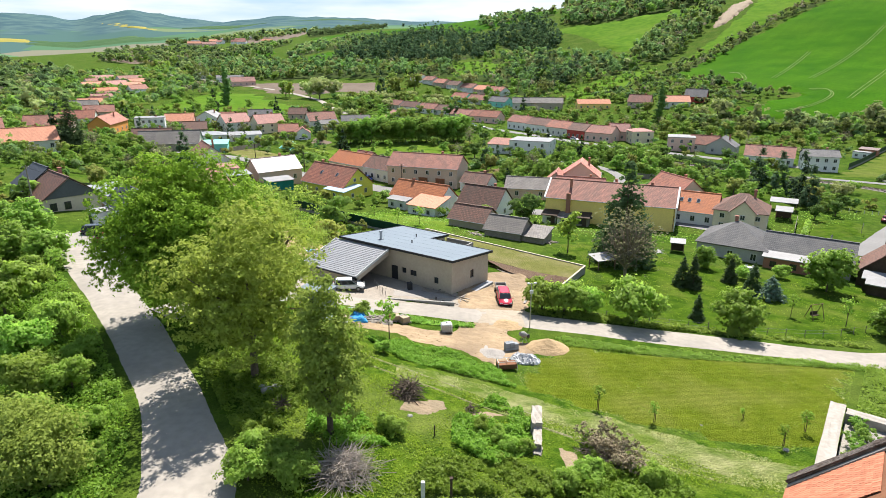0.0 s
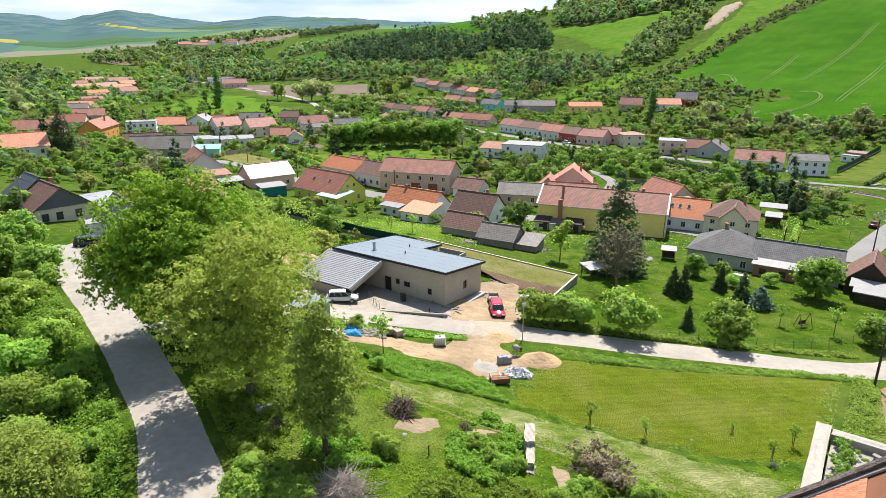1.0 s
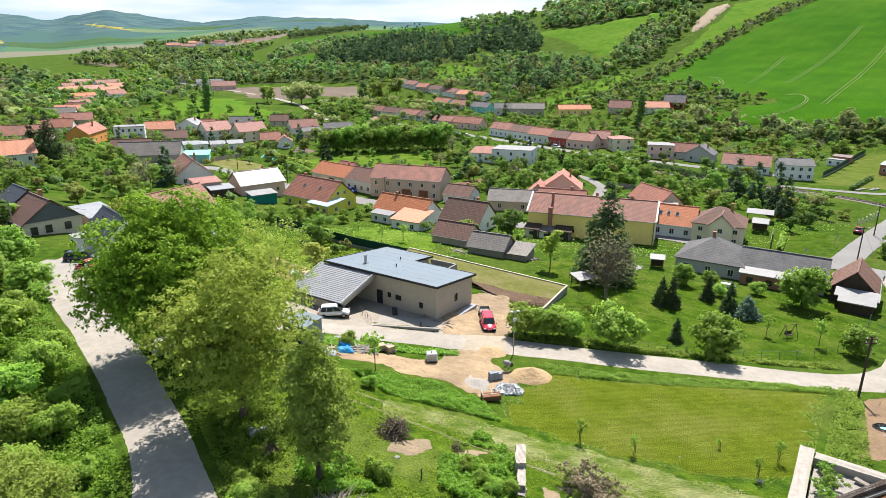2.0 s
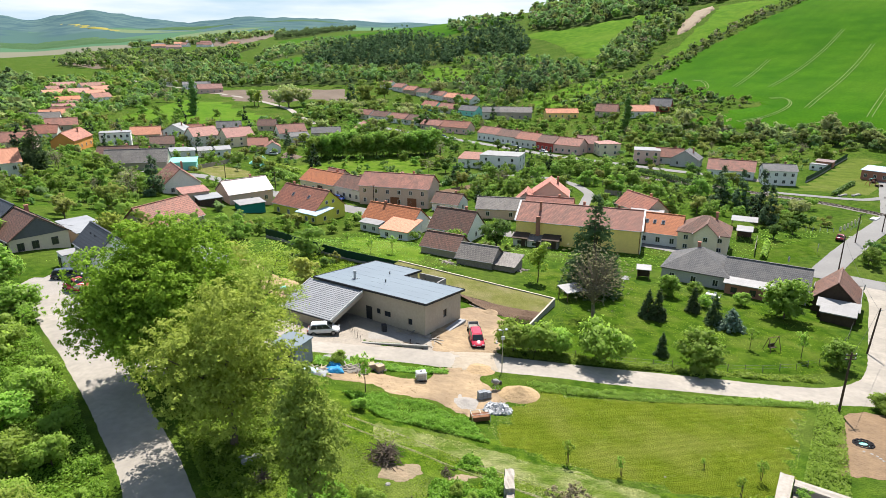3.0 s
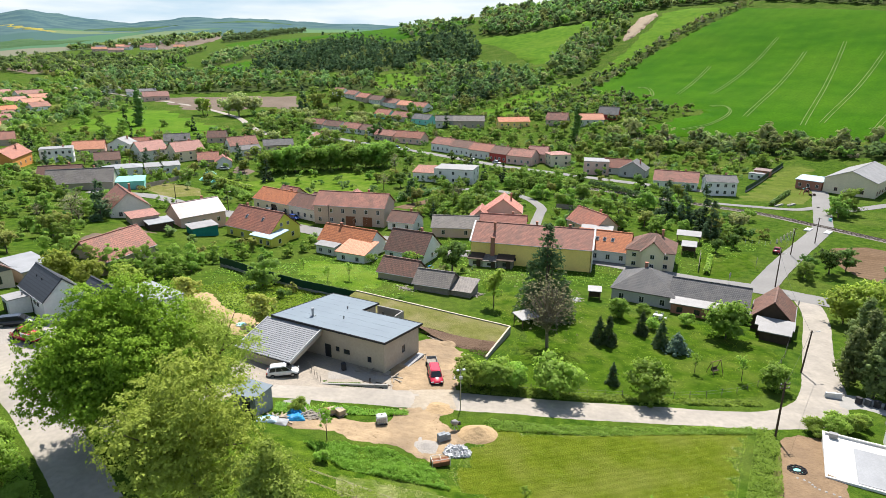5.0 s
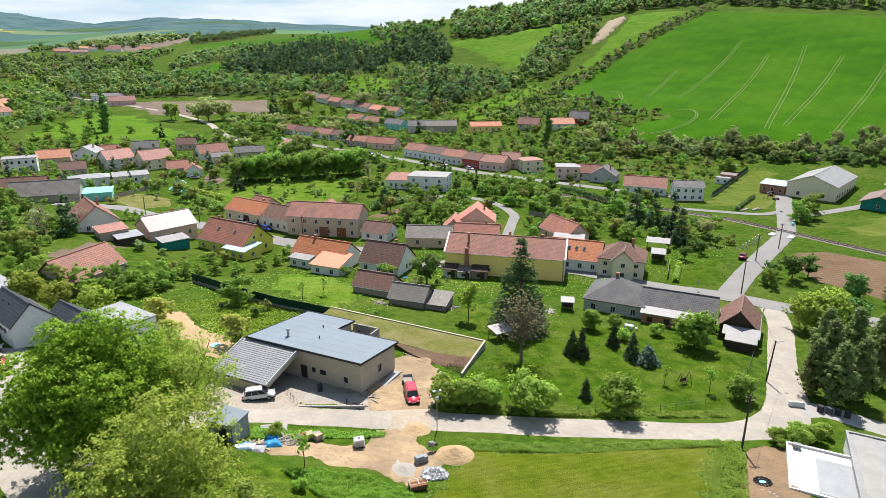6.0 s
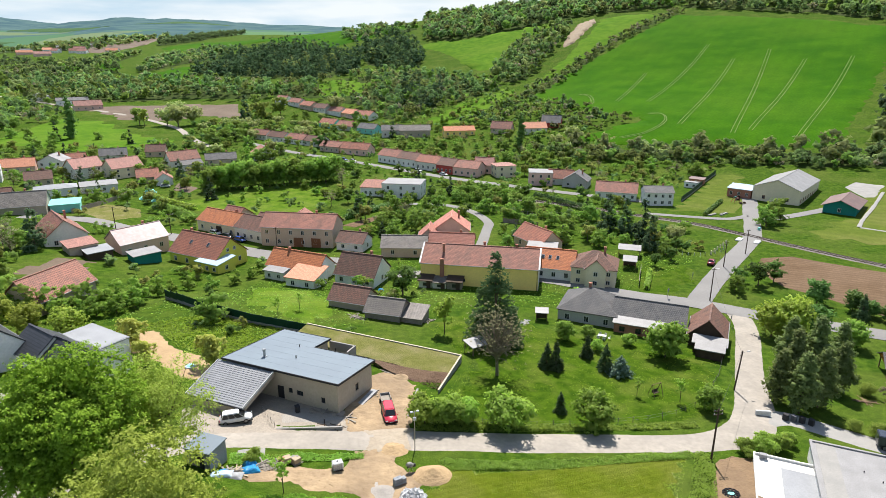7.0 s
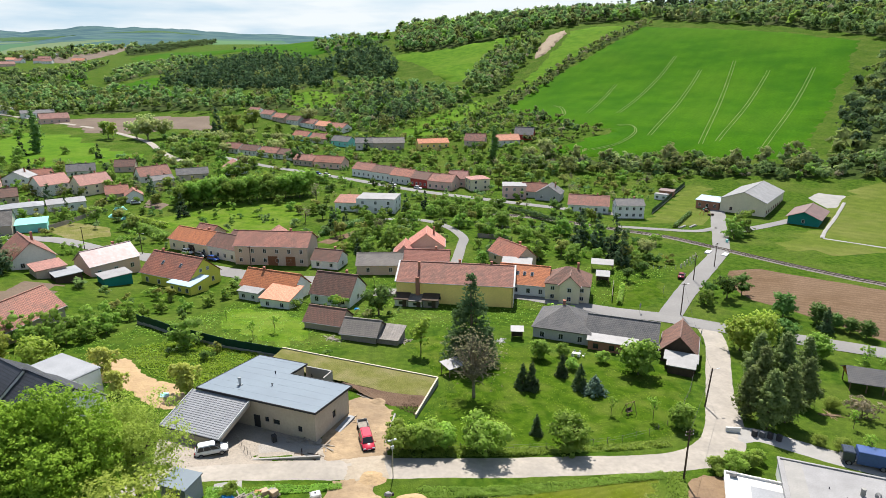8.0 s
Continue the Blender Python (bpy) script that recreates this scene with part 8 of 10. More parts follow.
def ruin():
    rng = random.Random(4)
    M["plaster"] = plain("plaster", (0.46, 0.425, 0.375), (0.39, 0.35, 0.3), (0.27, 0.235, 0.19), big=0.7, fine=4.0, rough=0.95, bump=0.4)
    ob = thing("ruined_house", 23.9, 33.0, math.degrees(math.atan2(-0.8, -0.6)), 0.0, "roofless ruin with broad white plastered wall tops", "ruin")
    # local x runs along the left wall towards the camera, local y along the far wall
    part("wall", chunky(one_box(4.1, 0.4, 4.4, 8.2, 0.8, 10.6), rng, amount=0.04), M["plaster"], ob)
    part("wall", chunky(one_box(0.4, 5.6, 4.35, 0.7, 9.5, 10.4), rng, amount=0.04), M["plaster"], ob)
    part("wall", one_box(4.1, 10.6, 4.2, 8.2, 0.6, 10.2), M["plaster"], ob)
    part("floor", one_box(4.4, 5.5, 8.85, 7.2, 9.2, 0.3), M["gravel"], ob)
    part("ledge", one_box(7.4, 0.75, 9.62, 0.9, 1.5, 0.12, bevel=0.02), M["brickwork"], ob, "row of red bricks on the wall")
    me = mesh_of("plank", one_box(0, 0, 0, 3.6, 0.34, 0.06, bevel=0.01), M["grey_timber"])
    for k in range(18):
        p = part("plank", me, None, ob)
        p.matrix_basis = pose(1.2 + rng.uniform(0, 5.5), 2.6 + rng.uniform(0, 5), 9.06 + 0.07 * rng.random() * 4, rng.uniform(-4, 4), rng.uniform(-6, 6), rng.uniform(60, 110))
    for k in range(9):
        plant("far_bush", 23.9 - 0.6 * (1.2 + 0.75 * k) + 0.8 * (1.5 + 0.3 * (k % 3)), 33.0 - 0.8 * (1.2 + 0.75 * k) - 0.6 * (1.5 + 0.3 * (k % 3)), rng.uniform(0.2, 0.3), None, "weed", "leafy weed growing inside the ruin", "weed", z=8.95)


def tiled_neighbour():
    """A steep tiled roof behind a mossy gable coping; each tile near the camera is a piece."""
    P = Vector((18.2, 26.4, 9.0))
    b, up = Vector((0.8, -0.6, 0)), 1.09  # along the gable, rise per metre
    a = Vector((-0.6, -0.8, 0))  # along the ridge, towards the camera
    ob = thing("tiled_house", P.x, P.y, 0, 0.0, "house with a steep red tile roof and mossy coping", "house")
    inv = ob.matrix_world.inverted()

    def at_roof(s, t, lift=0.0):
        return inv @ (P + b * s + a * t + Vector((0, 0, up * s + lift)))

    bm = bmesh.new()
    slab(bm, [at_roof(-0.3, 0.2, -0.05), at_roof(-0.3, 9, -0.05), at_roof(4.6, 9, -0.05), at_roof(4.6, 0.2, -0.05)], 0.2)
    slab(bm, [at_roof(4.6, 0.2, -0.05), at_roof(4.6, 9, -0.05), at_roof(9.5, 9, -10.7), at_roof(9.5, 0.2, -10.7)], 0.2)
    bmesh.ops.recalc_face_normals(bm, faces=bm.faces[:])
    roof = part("roof", bm, M["rust"], ob)
    # gable wall under the coping
    bm = bmesh.new()
    v = [bm.verts.new(p) for p in (at_roof(-0.1, -0.2, -6), at_roof(4.6, -0.2, -11), at_roof(9.3, -0.2, -16.4), at_roof(9.3, -0.2, -10.6), at_roof(4.6, -0.2, -0.1), at_roof(-0.1, -0.2, -0.1))]
    w = [bm.verts.new(v0.co + (inv.to_3x3() @ a) * 0.4) for v0 in v]
    bm.faces.new(v)
    bm.faces.new(w[::-1])
    for i in range(6):
        bm.faces.new((v[i], w[i], w[(i + 1) % 6], v[(i + 1) % 6]))
    bmesh.ops.recalc_face_normals(bm, faces=bm.faces[:])
    part("wall", bm, M["plaster"], ob)
    rng = random.Random(5)
    M["moss"] = plain("moss", (0.10, 0.075, 0.06), (0.2, 0.17, 0.15), (0.04, 0.03, 0.03), big=2.5, fine=9.0, bump=1.0, dist=0.05)
    bm = bmesh.new()
    d = (at_roof(4.7, 0, 0) - at_roof(-0.3, 0, 0))
    m = Matrix.Translation(at_roof(2.2, -0.02, 0.22)) @ Matrix((d.normalized(), (inv.to_3x3() @ a), d.normalized().cross(inv.to_3x3() @ a))).transposed().to_4x4() @ Matrix.Diagonal((d.length, 0.5, 0.34, 1))
    bmesh.ops.create_cube(bm, size=1, matrix=m)
    chunky(bm, rng, amount=0.03)
    part("coping", bm, M["moss"], ob, "dark mossy gable coping")
    bm = bmesh.new()
    m2 = Matrix.Translation(at_roof(2.2, 0.32, 0.1)) @ m.to_3x3().normalized().to_4x4() @ Matrix.Diagonal((d.length, 0.22, 0.1, 1))
    bmesh.ops.create_cube(bm, size=1, matrix=m2)
    part("mortar_fillet", bm, M["concrete"], ob)
    # tiles
    t_me = mesh_of("tile", one_box(0, 0, 0, 0.40, 0.185, 0.03, bevel=0.008), M["t_single"])
    frame3 = m.to_3x3().normalized().to_4x4()
    n = 0
    for i in range(16):
        for k in range(18):
            s, t = -0.2 + i * 0.215, 0.5 + k * 0.19
            p = part("tile", t_me, None, roof)
            p.matrix_basis = Matrix.Translation(at_roof(s, t, 0.05 + rng.uniform(-0.006, 0.006))) @ frame3 @ pose(0, 0, 0, 0, -5, 0)
            n += 1


M["t_single"] = plain("t_single", (0.62, 0.25, 0.14), (0.52, 0.2, 0.12), (0.36, 0.13, 0.08), big=1.5, fine=8.0, vary=0.18, rough=0.8)
ruin()
tiled_neighbour()


def ruined_wall_block():
    rng = random.Random(9)
    ob = thing("broken_wall", 6.95, 39.2, 82, None, "stump of a broken whitewashed stone wall", "ruin")
    part("wall", chunky(one_box(1.2, 0, 0.55, 2.4, 0.75, 1.7), rng, amount=0.05), M["plaster"], ob)
    part("wall", chunky(one_box(-1.0, -0.05, 0.35, 2.2, 0.6, 1.4), rng, amount=0.06), M["plaster"], ob)
    part("rubble", chunky(one_box(-2.2, -0.05, 0.0, 0.9, 0.7, 1.2), rng, amount=0.08), M["gravel"], ob, "dark bare stones at the wall's end")


ruined_wall_block()


# ---- piles, stacks and tools of the building site ----
def heap(name, x, y, r, hgt, mat, label, category, seed, sharp=1.0):
    """A poured heap: a rough cone with slumped sides."""
    bm = bmesh.new()
    rings, segs = 12, 36
    grid = []
    for i in range(rings + 1):
        t = i / rings
        row = []
        for k in range(segs):
            a = 2 * math.pi * k / segs
            rr = r * t * (1 + 0.16 * noise.noise((math.cos(a) * 1.5, math.sin(a) * 1.5, seed)))
            px, py = rr * math.cos(a), rr * math.sin(a) * 0.85
            pz = hgt * (1 - t) ** sharp + 0.09 * hgt * noise.noise((px * 2.2, py * 2.2, seed + 5)) * (1 - t * 0.5)
            ground = at(x + px, y + py) - at(x, y)
            row.append(bm.verts.new((px, py, ground + pz if i < rings else ground - 0.06)))
        grid.append(row)
    for i in range(rings):
        for k in range(segs):
            bm.faces.new((grid[i][k], grid[i + 1][k], grid[i + 1][(k + 1) % segs], grid[i][(k + 1) % segs]))
    bm.faces.new(grid[0][::-1])
    bmesh.ops.recalc_face_normals(bm, faces=bm.faces[:])
    return solid(name, mesh_of(name, bm, mat, True), pose(x, y, at(x, y)), label, category)


heap("sand_mound", 11.4, 60.0, 2.5, 1.15, M["sand"], "heap of pale yellow building sand", "sand pile", 1.0)
heap("sand_mound", 7.5, 66.2, 2.3, 0.5, M["sand"], "low driven-over mound of sand", "sand pile", 2.0, 1.4)
heap("gravel_mound", 5.2, 57.9, 1.7, 0.4, M["gravel"], "flat heap of grey gravel", "gravel pile", 3.0)
heap("soil_mound", 17.2, 87.2, 2.2, 0.7, M["soil"], "heap of dark garden soil", "soil heap", 4.0)
heap("soil_mound", 11.5, 86.8, 1.6, 0.6, M["earth"], "heap of clay beside the drive", "soil heap", 6.0)
heap("earth_mound", -30.5, 103.5, 3.4, 1.0, M["sand"], "mound of pale dug earth", "earth mound", 8.0)


def rubble_pile(x, y, count, spread, seed):
    rng = random.Random(seed)
    M["rubble"] = plain("rubble", (0.62, 0.62, 0.62), (0.5, 0.51, 0.52), (0.34, 0.35, 0.36), big=1.5, fine=6.0, vary=0.25)
    ob = thing("rubble_pile", x, y, 0, None, "pile of broken pale concrete rubble", "rubble")
    shapes = []
    for k in range(5):
        bm = one_box(0, 0, 0, rng.uniform(0.3, 0.55), rng.uniform(0.2, 0.4), rng.uniform(0.12, 0.25))
        for v in bm.verts:
            v.co += Vector([rng.uniform(-0.07, 0.07) for _ in range(3)])
        shapes.append(mesh_of("chunk", bm, M["rubble"]))
    for k in range(count):
        r, a = spread * math.sqrt(rng.random()), rng.uniform(0, 6.28)
        px, py = r * math.cos(a), r * math.sin(a) * 0.8
        p = part("chunk", shapes[k % 5], None, ob)
        p.matrix_basis = pose(px, py, at(x + px, y + py) - at(x, y) + 0.08 + 0.6 * (1 - r / spread) * rng.random(), rng.uniform(-50, 50), rng.uniform(-50, 50), rng.uniform(0, 360))


rubble_pile(8.4, 56.6, 130, 1.5, 3)


def block_stack(x, y, yaw, cols, rows, layers, size, mat, label, name="block_stack"):
    ob = thing(name, x, y, yaw, None, label, "stack")
    rng = random.Random(int(x * 10))
    me = mesh_of("block", one_box(0, 0, size[2] / 2, size[0] * 0.96, size[1] * 0.96, size[2] * 0.97, bevel=0.012), mat)
    part("pallet", one_box(0, 0, 0.06, cols * size[0] + 0.1, rows * size[1] + 0.1, 0.12), M["timber"], ob)
    for k in range(layers):
        for i in range(cols):
            for j in range(rows):
                if k == layers - 1 and rng.random() < 0.35:
                    continue
                p = part("block", me, None, ob)
                p.matrix_basis = pose((i - (cols - 1) / 2) * size[0], (j - (rows - 1) / 2) * size[1], 0.12 + k * size[2], 0, 0, rng.uniform(-3, 3))


M["grey_block"] = plain("grey_block", (0.33, 0.35, 0.37), (0.27, 0.29, 0.31), (0.2, 0.21, 0.23), big=1.0, fine=7.0, vary=0.15)
M["red_block"] = plain("red_block", (0.42, 0.2, 0.12), (0.35, 0.16, 0.1), (0.25, 0.11, 0.07), big=1.0, fine=7.0, vary=0.15)
M["blue_tarp"] = plain("blue_tarp", (0.02, 0.22, 0.5), (0.04, 0.32, 0.6), (0.01, 0.1, 0.28), big=1.5, fine=4.0, rough=0.4, bump=0.6, dist=0.06)
block_stack(7.3, 59.0, 20, 3, 2, 4, (0.5, 0.3, 0.22), M["grey_block"], "stack of grey shuttering blocks on a pallet")
block_stack(-6.2, 64.6, -15, 3, 3, 3, (0.3, 0.3, 0.24), M["red_block"], "small pallet of brown bricks", "brick_pallet")
block_stack(-4.6, 64.7, 30, 3, 2, 4, (0.28, 0.3, 0.2), M["concrete"], "small pallet of pale blocks", "brick_pallet")


def box_trailer(x, y, yaw):
    ob = thing("sieve_frame", x, y, yaw, None, "rusty sheet-metal box with a white tube frame", "container")
    part("tub", one_box(0, 0, 0.42, 1.9, 0.9, 0.5, bevel=0.03), M["rust"], ob)
    for k, (dx, dy) in enumerate(((-0.95, -0.45), (0.95, -0.45), (-0.95, 0.45), (0.95, 0.45))):
        part("post", tube(bmesh.new(), (dx, dy, 0), (dx, dy, 1.0), 0.035, 0.035, 6), M["frame_white"], ob)
    for dy in (-0.45, 0.45):
        part("rail", tube(bmesh.new(), (-0.95, dy, 0.98), (0.95, dy, 0.98), 0.03, 0.03, 6), M["frame_white"], ob)
    for dx in (-0.95, 0, 0.95):
        part("rail", tube(bmesh.new(), (dx, -0.45, 0.98), (dx, 0.45, 0.98), 0.03, 0.03, 6), M["frame_white"], ob)


box_trailer(6.3, 54.0, 8)


def water_tank(x, y, yaw):
    M["tank"] = plain("tank", (0.75, 0.76, 0.75), (0.68, 0.69, 0.68), rough=0.4)
    ob = thing("water_tank", x, y, yaw, None, "white plastic water tank in a wire cage on a pallet", "tank")
    part("pallet", one_box(0, 0, 0.07, 1.2, 1.0, 0.14), M["dark_timber"], ob)
    part("tank", one_box(0, 0, 0.68, 1.12, 0.92, 1.0, bevel=0.08), M["tank"], ob)
    for z in (0.3, 0.55, 0.8, 1.05):
        bm = bmesh.new()
        box(bm, 0, -0.5, z, 1.2, 0.025, 0.025), box(bm, 0, 0.5, z, 1.2, 0.025, 0.025), box(bm, -0.6, 0, z, 0.025, 1.0, 0.025), box(bm, 0.6, 0, z, 0.025, 1.0, 0.025)
        part("cage_bar", bm, M["metal"], ob)
    for k in range(6):
        part("cage_bar", one_box(-0.6 + k * 0.24, -0.51, 0.65, 0.025, 0.025, 1.05), M["metal"], ob)
    part("cap", tube(bmesh.new(), (0, 0, 1.16), (0, 0, 1.24), 0.12, 0.12, 10), M["frame_dark"], ob)


water_tank(0.4, 62.8, 8)


def mixer(x, y, yaw):
    ob = thing("concrete_mixer", x, y, yaw, None, "pale concrete mixer drum on a stand", "mixer")
    bm = tube(bmesh.new(), (-0.3, 0, 0.85), (0.05, 0, 1.0), 0.22, 0.36, 14)
    tube(bm, (0.05, 0, 1.0), (0.5, 0, 1.2), 0.36, 0.2, 14)
    part("drum", bm, M["concrete"], ob)
    part("motor", one_box(-0.5, 0, 0.75, 0.35, 0.3, 0.4, bevel=0.04), M["frame_dark"], ob)
    for dx in (-0.35, 0.35):
        part("leg", tube(bmesh.new(), (dx, -0.35, 0), (0, 0, 0.8), 0.03, 0.03, 6), M["metal"], ob)
        part("leg", tube(bmesh.new(), (dx, 0.35, 0), (0, 0, 0.8), 0.03, 0.03, 6), M["metal"], ob)


mixer(8.9, 61.2, 200)


def timber_heap(x, y, yaw, count, L, spread, label, seed, mat="grey_timber", name="timber_heap"):
    rng = random.Random(seed)
    ob = thing(name, x, y, yaw, None, label, "timber")
    me = [mesh_of("board", one_box(0, 0, 0, L * f, rng.uniform(0.1, 0.2), 0.05), M[mat]) for f in (0.6, 0.85, 1.0)]
    for k in range(count):
        p = part("board", me[k % 3], None, ob)
        px, py = rng.uniform(-spread, spread), rng.uniform(-spread, spread) * 0.6
        w = ob.matrix_world @ Vector((px, py, 0))
        p.matrix_basis = pose(px, py, at(w.x, w.y) - ob.matrix_world.translation.z + 0.05 + 0.05 * rng.random() * k * 0.3, rng.uniform(-6, 6), rng.uniform(-8, 8), rng.uniform(-35, 35) + (90 if k % 4 == 0 else 0))


timber_heap(-8.0, 63.8, 20, 26, 2.2, 1.0, "jumbled heap of grey boards and pallets", 5)
timber_heap(-11.6, 62.6, 10, 18, 1.8, 1.2, "litter of boards and rubbish in the grass", 6)
timber_heap(4.6, 85.0, 62, 10, 2.6, 0.7, "boards lying beside the new house wall", 7)
timber_heap(10.0, 88.8, -35, 8, 3.0, 0.7, "planks at the edge of the garden plot", 8)
timber_heap(6.5, 116.5, -30, 14, 2.8, 1.2, "stack of grey planks by the shed", 12)
timber_heap(20.3, 113.2, 30, 20, 2.2, 1.6, "collapsed boards and junk by the shed", 13)
timber_heap(-0.2, 72.6, -8, 8, 2.4, 1.4, "dark planks lying in the yard", 14, "dark_timber")


def crumpled(name, x, y, yaw, sx, sy, hgt, mat, label, category, seed):
    """A cover thrown over something: a sagging, creased sheet down to the ground."""
    bm = bmesh.new()
    bmesh.ops.create_grid(bm, x_segments=18, y_segments=14, size=0.5)
    for v in bm.verts:
        fx, fy = v.co.x * 2, v.co.y * 2
        r = max(abs(fx), abs(fy))
        z = hgt * (1 - max(0, r - 0.55) / 0.45) * (0.85 + 0.3 * noise.noise((fx * 2, fy * 2, seed)))
        v.co = Vector((fx * sx / 2, fy * sy / 2, max(0.02, z)))
    bmesh.ops.solidify(bm, geom=bm.faces[:], thickness=0.02)
    return solid(name, mesh_of(name, bm, mat, True), pose(x, y, at(x, y), 0, 0, yaw), label, category)


crumpled("tarpaulin", -9.6, 63.9, 25, 1.7, 1.4, 0.9, M["blue_tarp"], "crumpled blue tarpaulin over building material", "tarpaulin", 1)
crumpled("tarpaulin", -12.6, 62.2, 10, 1.6, 0.8, 0.35, M["blue_tarp"], "blue plastic sheet lying in rubbish", "tarpaulin", 3)
crumpled("sheet_cover", -11.2, 61.4, -10, 2.2, 1.4, 0.35, M["sheet_grey"], "grey plastic sheet over material", "tarpaulin", 5)
crumpled("tarpaulin", 14.2, 141.0, 0, 1.4, 1.2, 0.5, M["blue_tarp"], "blue sheet behind the shed", "tarpaulin", 8)
solid("slab_patch", mesh_of("slab_patch", chunky(one_box(0, 0, 0, 3.2, 1.5, 0.18), random.Random(2), amount=0.05), M["concrete"]), pose(-9.8, 66.9, at(-9.8, 66.9) + 0.06, 0, 3, 0), "pale cast concrete slab beside the lane", "slab")


def site_shed(x, y, yaw):
    ob = thing("site_shed", x, y, yaw, None, "grey sheet-metal site shed with a flat roof", "shed")
    part("wall", one_box(0, 0, 1.1, 3.4, 2.8, 2.8), M["sheet_grey"], ob)
    part("roof", one_box(0, 0, 2.58, 3.7, 3.1, 0.12, rx=4), M["new_roof"], ob)
    for k in range(8):
        part("rib", one_box(-1.5 + k * 0.42, -1.42, 1.1, 0.05, 0.05, 2.4), M["sheet_grey"], ob)
    door(ob, 0.4, -1.42, -0.1, 0.9, 1.9, 0, "frame_dark")


site_shed(-14.4, 64.6, -32)


def brush_pile(x, y, r, hgt, count, mat, label, seed, thick=0.03):
    """Cut branches thrown on a heap."""
    rng = random.Random(seed)
    bm = bmesh.new()
    for k in range(count):
        a, q = rng.uniform(0, 6.28), rng.uniform(0, r) * 0.8
        c = Vector((q * math.cos(a), q * math.sin(a), rng.uniform(0.1, 1) * hgt * (1 - q / r * 0.7)))
        d = Vector((rng.gauss(0, 1), rng.gauss(0, 1), rng.gauss(0, 0.35))).normalized() * rng.uniform(0.4, 1.1) * r * 0.75
        m = c + Vector((rng.uniform(-0.1, 0.1), rng.uniform(-0.1, 0.1), rng.uniform(0, 0.15)))
        tube(bm, c - d, m, thick, thick * 0.8, 4, False)
        tube(bm, m, c + d, thick * 0.8, thick * 0.3, 4, False)
    for v in bm.verts:
        v.co.z = max(v.co.z, at(x + v.co.x, y + v.co.y) - at(x, y) + 0.02)
    return solid("brushwood_pile", mesh_of("brushwood_pile", bm, mat), pose(x, y, at(x, y)), label, "brushwood", "", "stuff")


M["dry_twig"] = plain("dry_twig", (0.42, 0.37, 0.31), (0.33, 0.28, 0.23), (0.22, 0.18, 0.15), big=2.0, fine=9.0)
brush_pile(-2.9, 43.9, 1.5, 1.2, 150, M["bark"], "heap of dark cut branches on the slope", 1, 0.045)
brush_pile(-6.2, 32.4, 2.2, 1.3, 420, M["dry_twig"], "heap of pale dry cut twigs", 2, 0.022)
brush_pile(-12.2, 40.2, 0.9, 0.5, 60, M["bark"], "small heap of dark branches in the grass", 3, 0.03)
brush_pile(12.0, 37.6, 2.2, 1.3, 260, M["twig"], "tangle of grey-brown dead brambles", 4, 0.02)
brush_pile(2.3, 42.6, 0.8, 0.4, 30, M["bark"], "few dead branches lying in grass", 6, 0.03)


def stone(x, y, s, mat, label, seed):
    rng = random.Random(seed)
    bm = bmesh.new()
    bmesh.ops.create_icosphere(bm, subdivisions=2, radius=s)
    for v in bm.verts:
        v.co *= 1 + 0.3 * noise.noise(v.co * 2.0 / s + Vector((seed, 0, 0)))
        v.co.z *= 0.6
    return solid("stone", mesh_of("stone", bm, mat), pose(x, y, at(x, y) + s * 0.2, 0, 0, rng.uniform(0, 360)), label, "stone")


for i, (x, y, s) in enumerate(((-13.9, 42.6, 0.5), (-13.3, 43.2, 0.4), (-14.4, 43.0, 0.35), (-10.6, 43.8, 0.45), (-10.1, 43.5, 0.35), (-2.5, 40.2, 0.22), (27.6, 41.9, 0.25), (22.1, 45.2, 0.12))):
    stone(x, y, s, M["concrete"], "pale grey field stone in the grass", i)


def fence_post(x, y, hgt, r, mat, label, cap=False):
    bm = tube(bmesh.new(), (0, 0, -0.2), (0, 0, hgt), r, r * 0.9, 8)
    if cap:
        box(bm, 0, 0, hgt + 0.04, r * 2.6, r * 2.6, 0.1)
    return solid("post", mesh_of("post", bm, M[mat]), pose(x, y, at(x, y)), label, "post")


fence_post(0.5, 30.7, 1.3, 0.08, "dark_timber", "short dark wooden post in the grass", True)
solid("concrete_post", mesh_of("concrete_post", one_box(0, 0, 0.5, 0.24, 0.24, 1.3, bevel=0.02), M["frame_white"]), pose(-1.2, 30.5, at(-1.2, 30.5)), "short white square concrete post", "post")
fence_post(-0.6, 37.6, 0.9, 0.05, "dark_timber", "thin dark wooden stake in grass")
for x, y, hgt in ((18.0, 45.3, 2.4), (26.3, 46.7, 1.2), (27.6, 42.5, 2.4), (30.7, 44.8, 2.6), (13.5, 46.8, 2.9)):
    plant("sap", x, y, hgt / 5, None, "sapling", "newly planted sapling tied to a stake", "tree")
    fence_post(x + 0.12, y, hgt * 0.55, 0.035, "timber", "thin wooden stake beside a sapling")


# ---- vehicles ----
def paint(name, c, rough=0.25):
    m, n, l, p = nodes_of(name)
    c = tuple(v * 0.75 for v in c)
    p.inputs["Base Color"].default_value = (*c, 1)
    p.inputs["Roughness"].default_value = rough
    p.inputs["Coat Weight"].default_value = 0.15
    col = mixed(n, l, noisy(n, l, 3.0, 4.0, 0.4, 0.7), c, tuple(v * 0.85 for v in c))
    l.new(col, p.inputs["Base Color"])
    return m


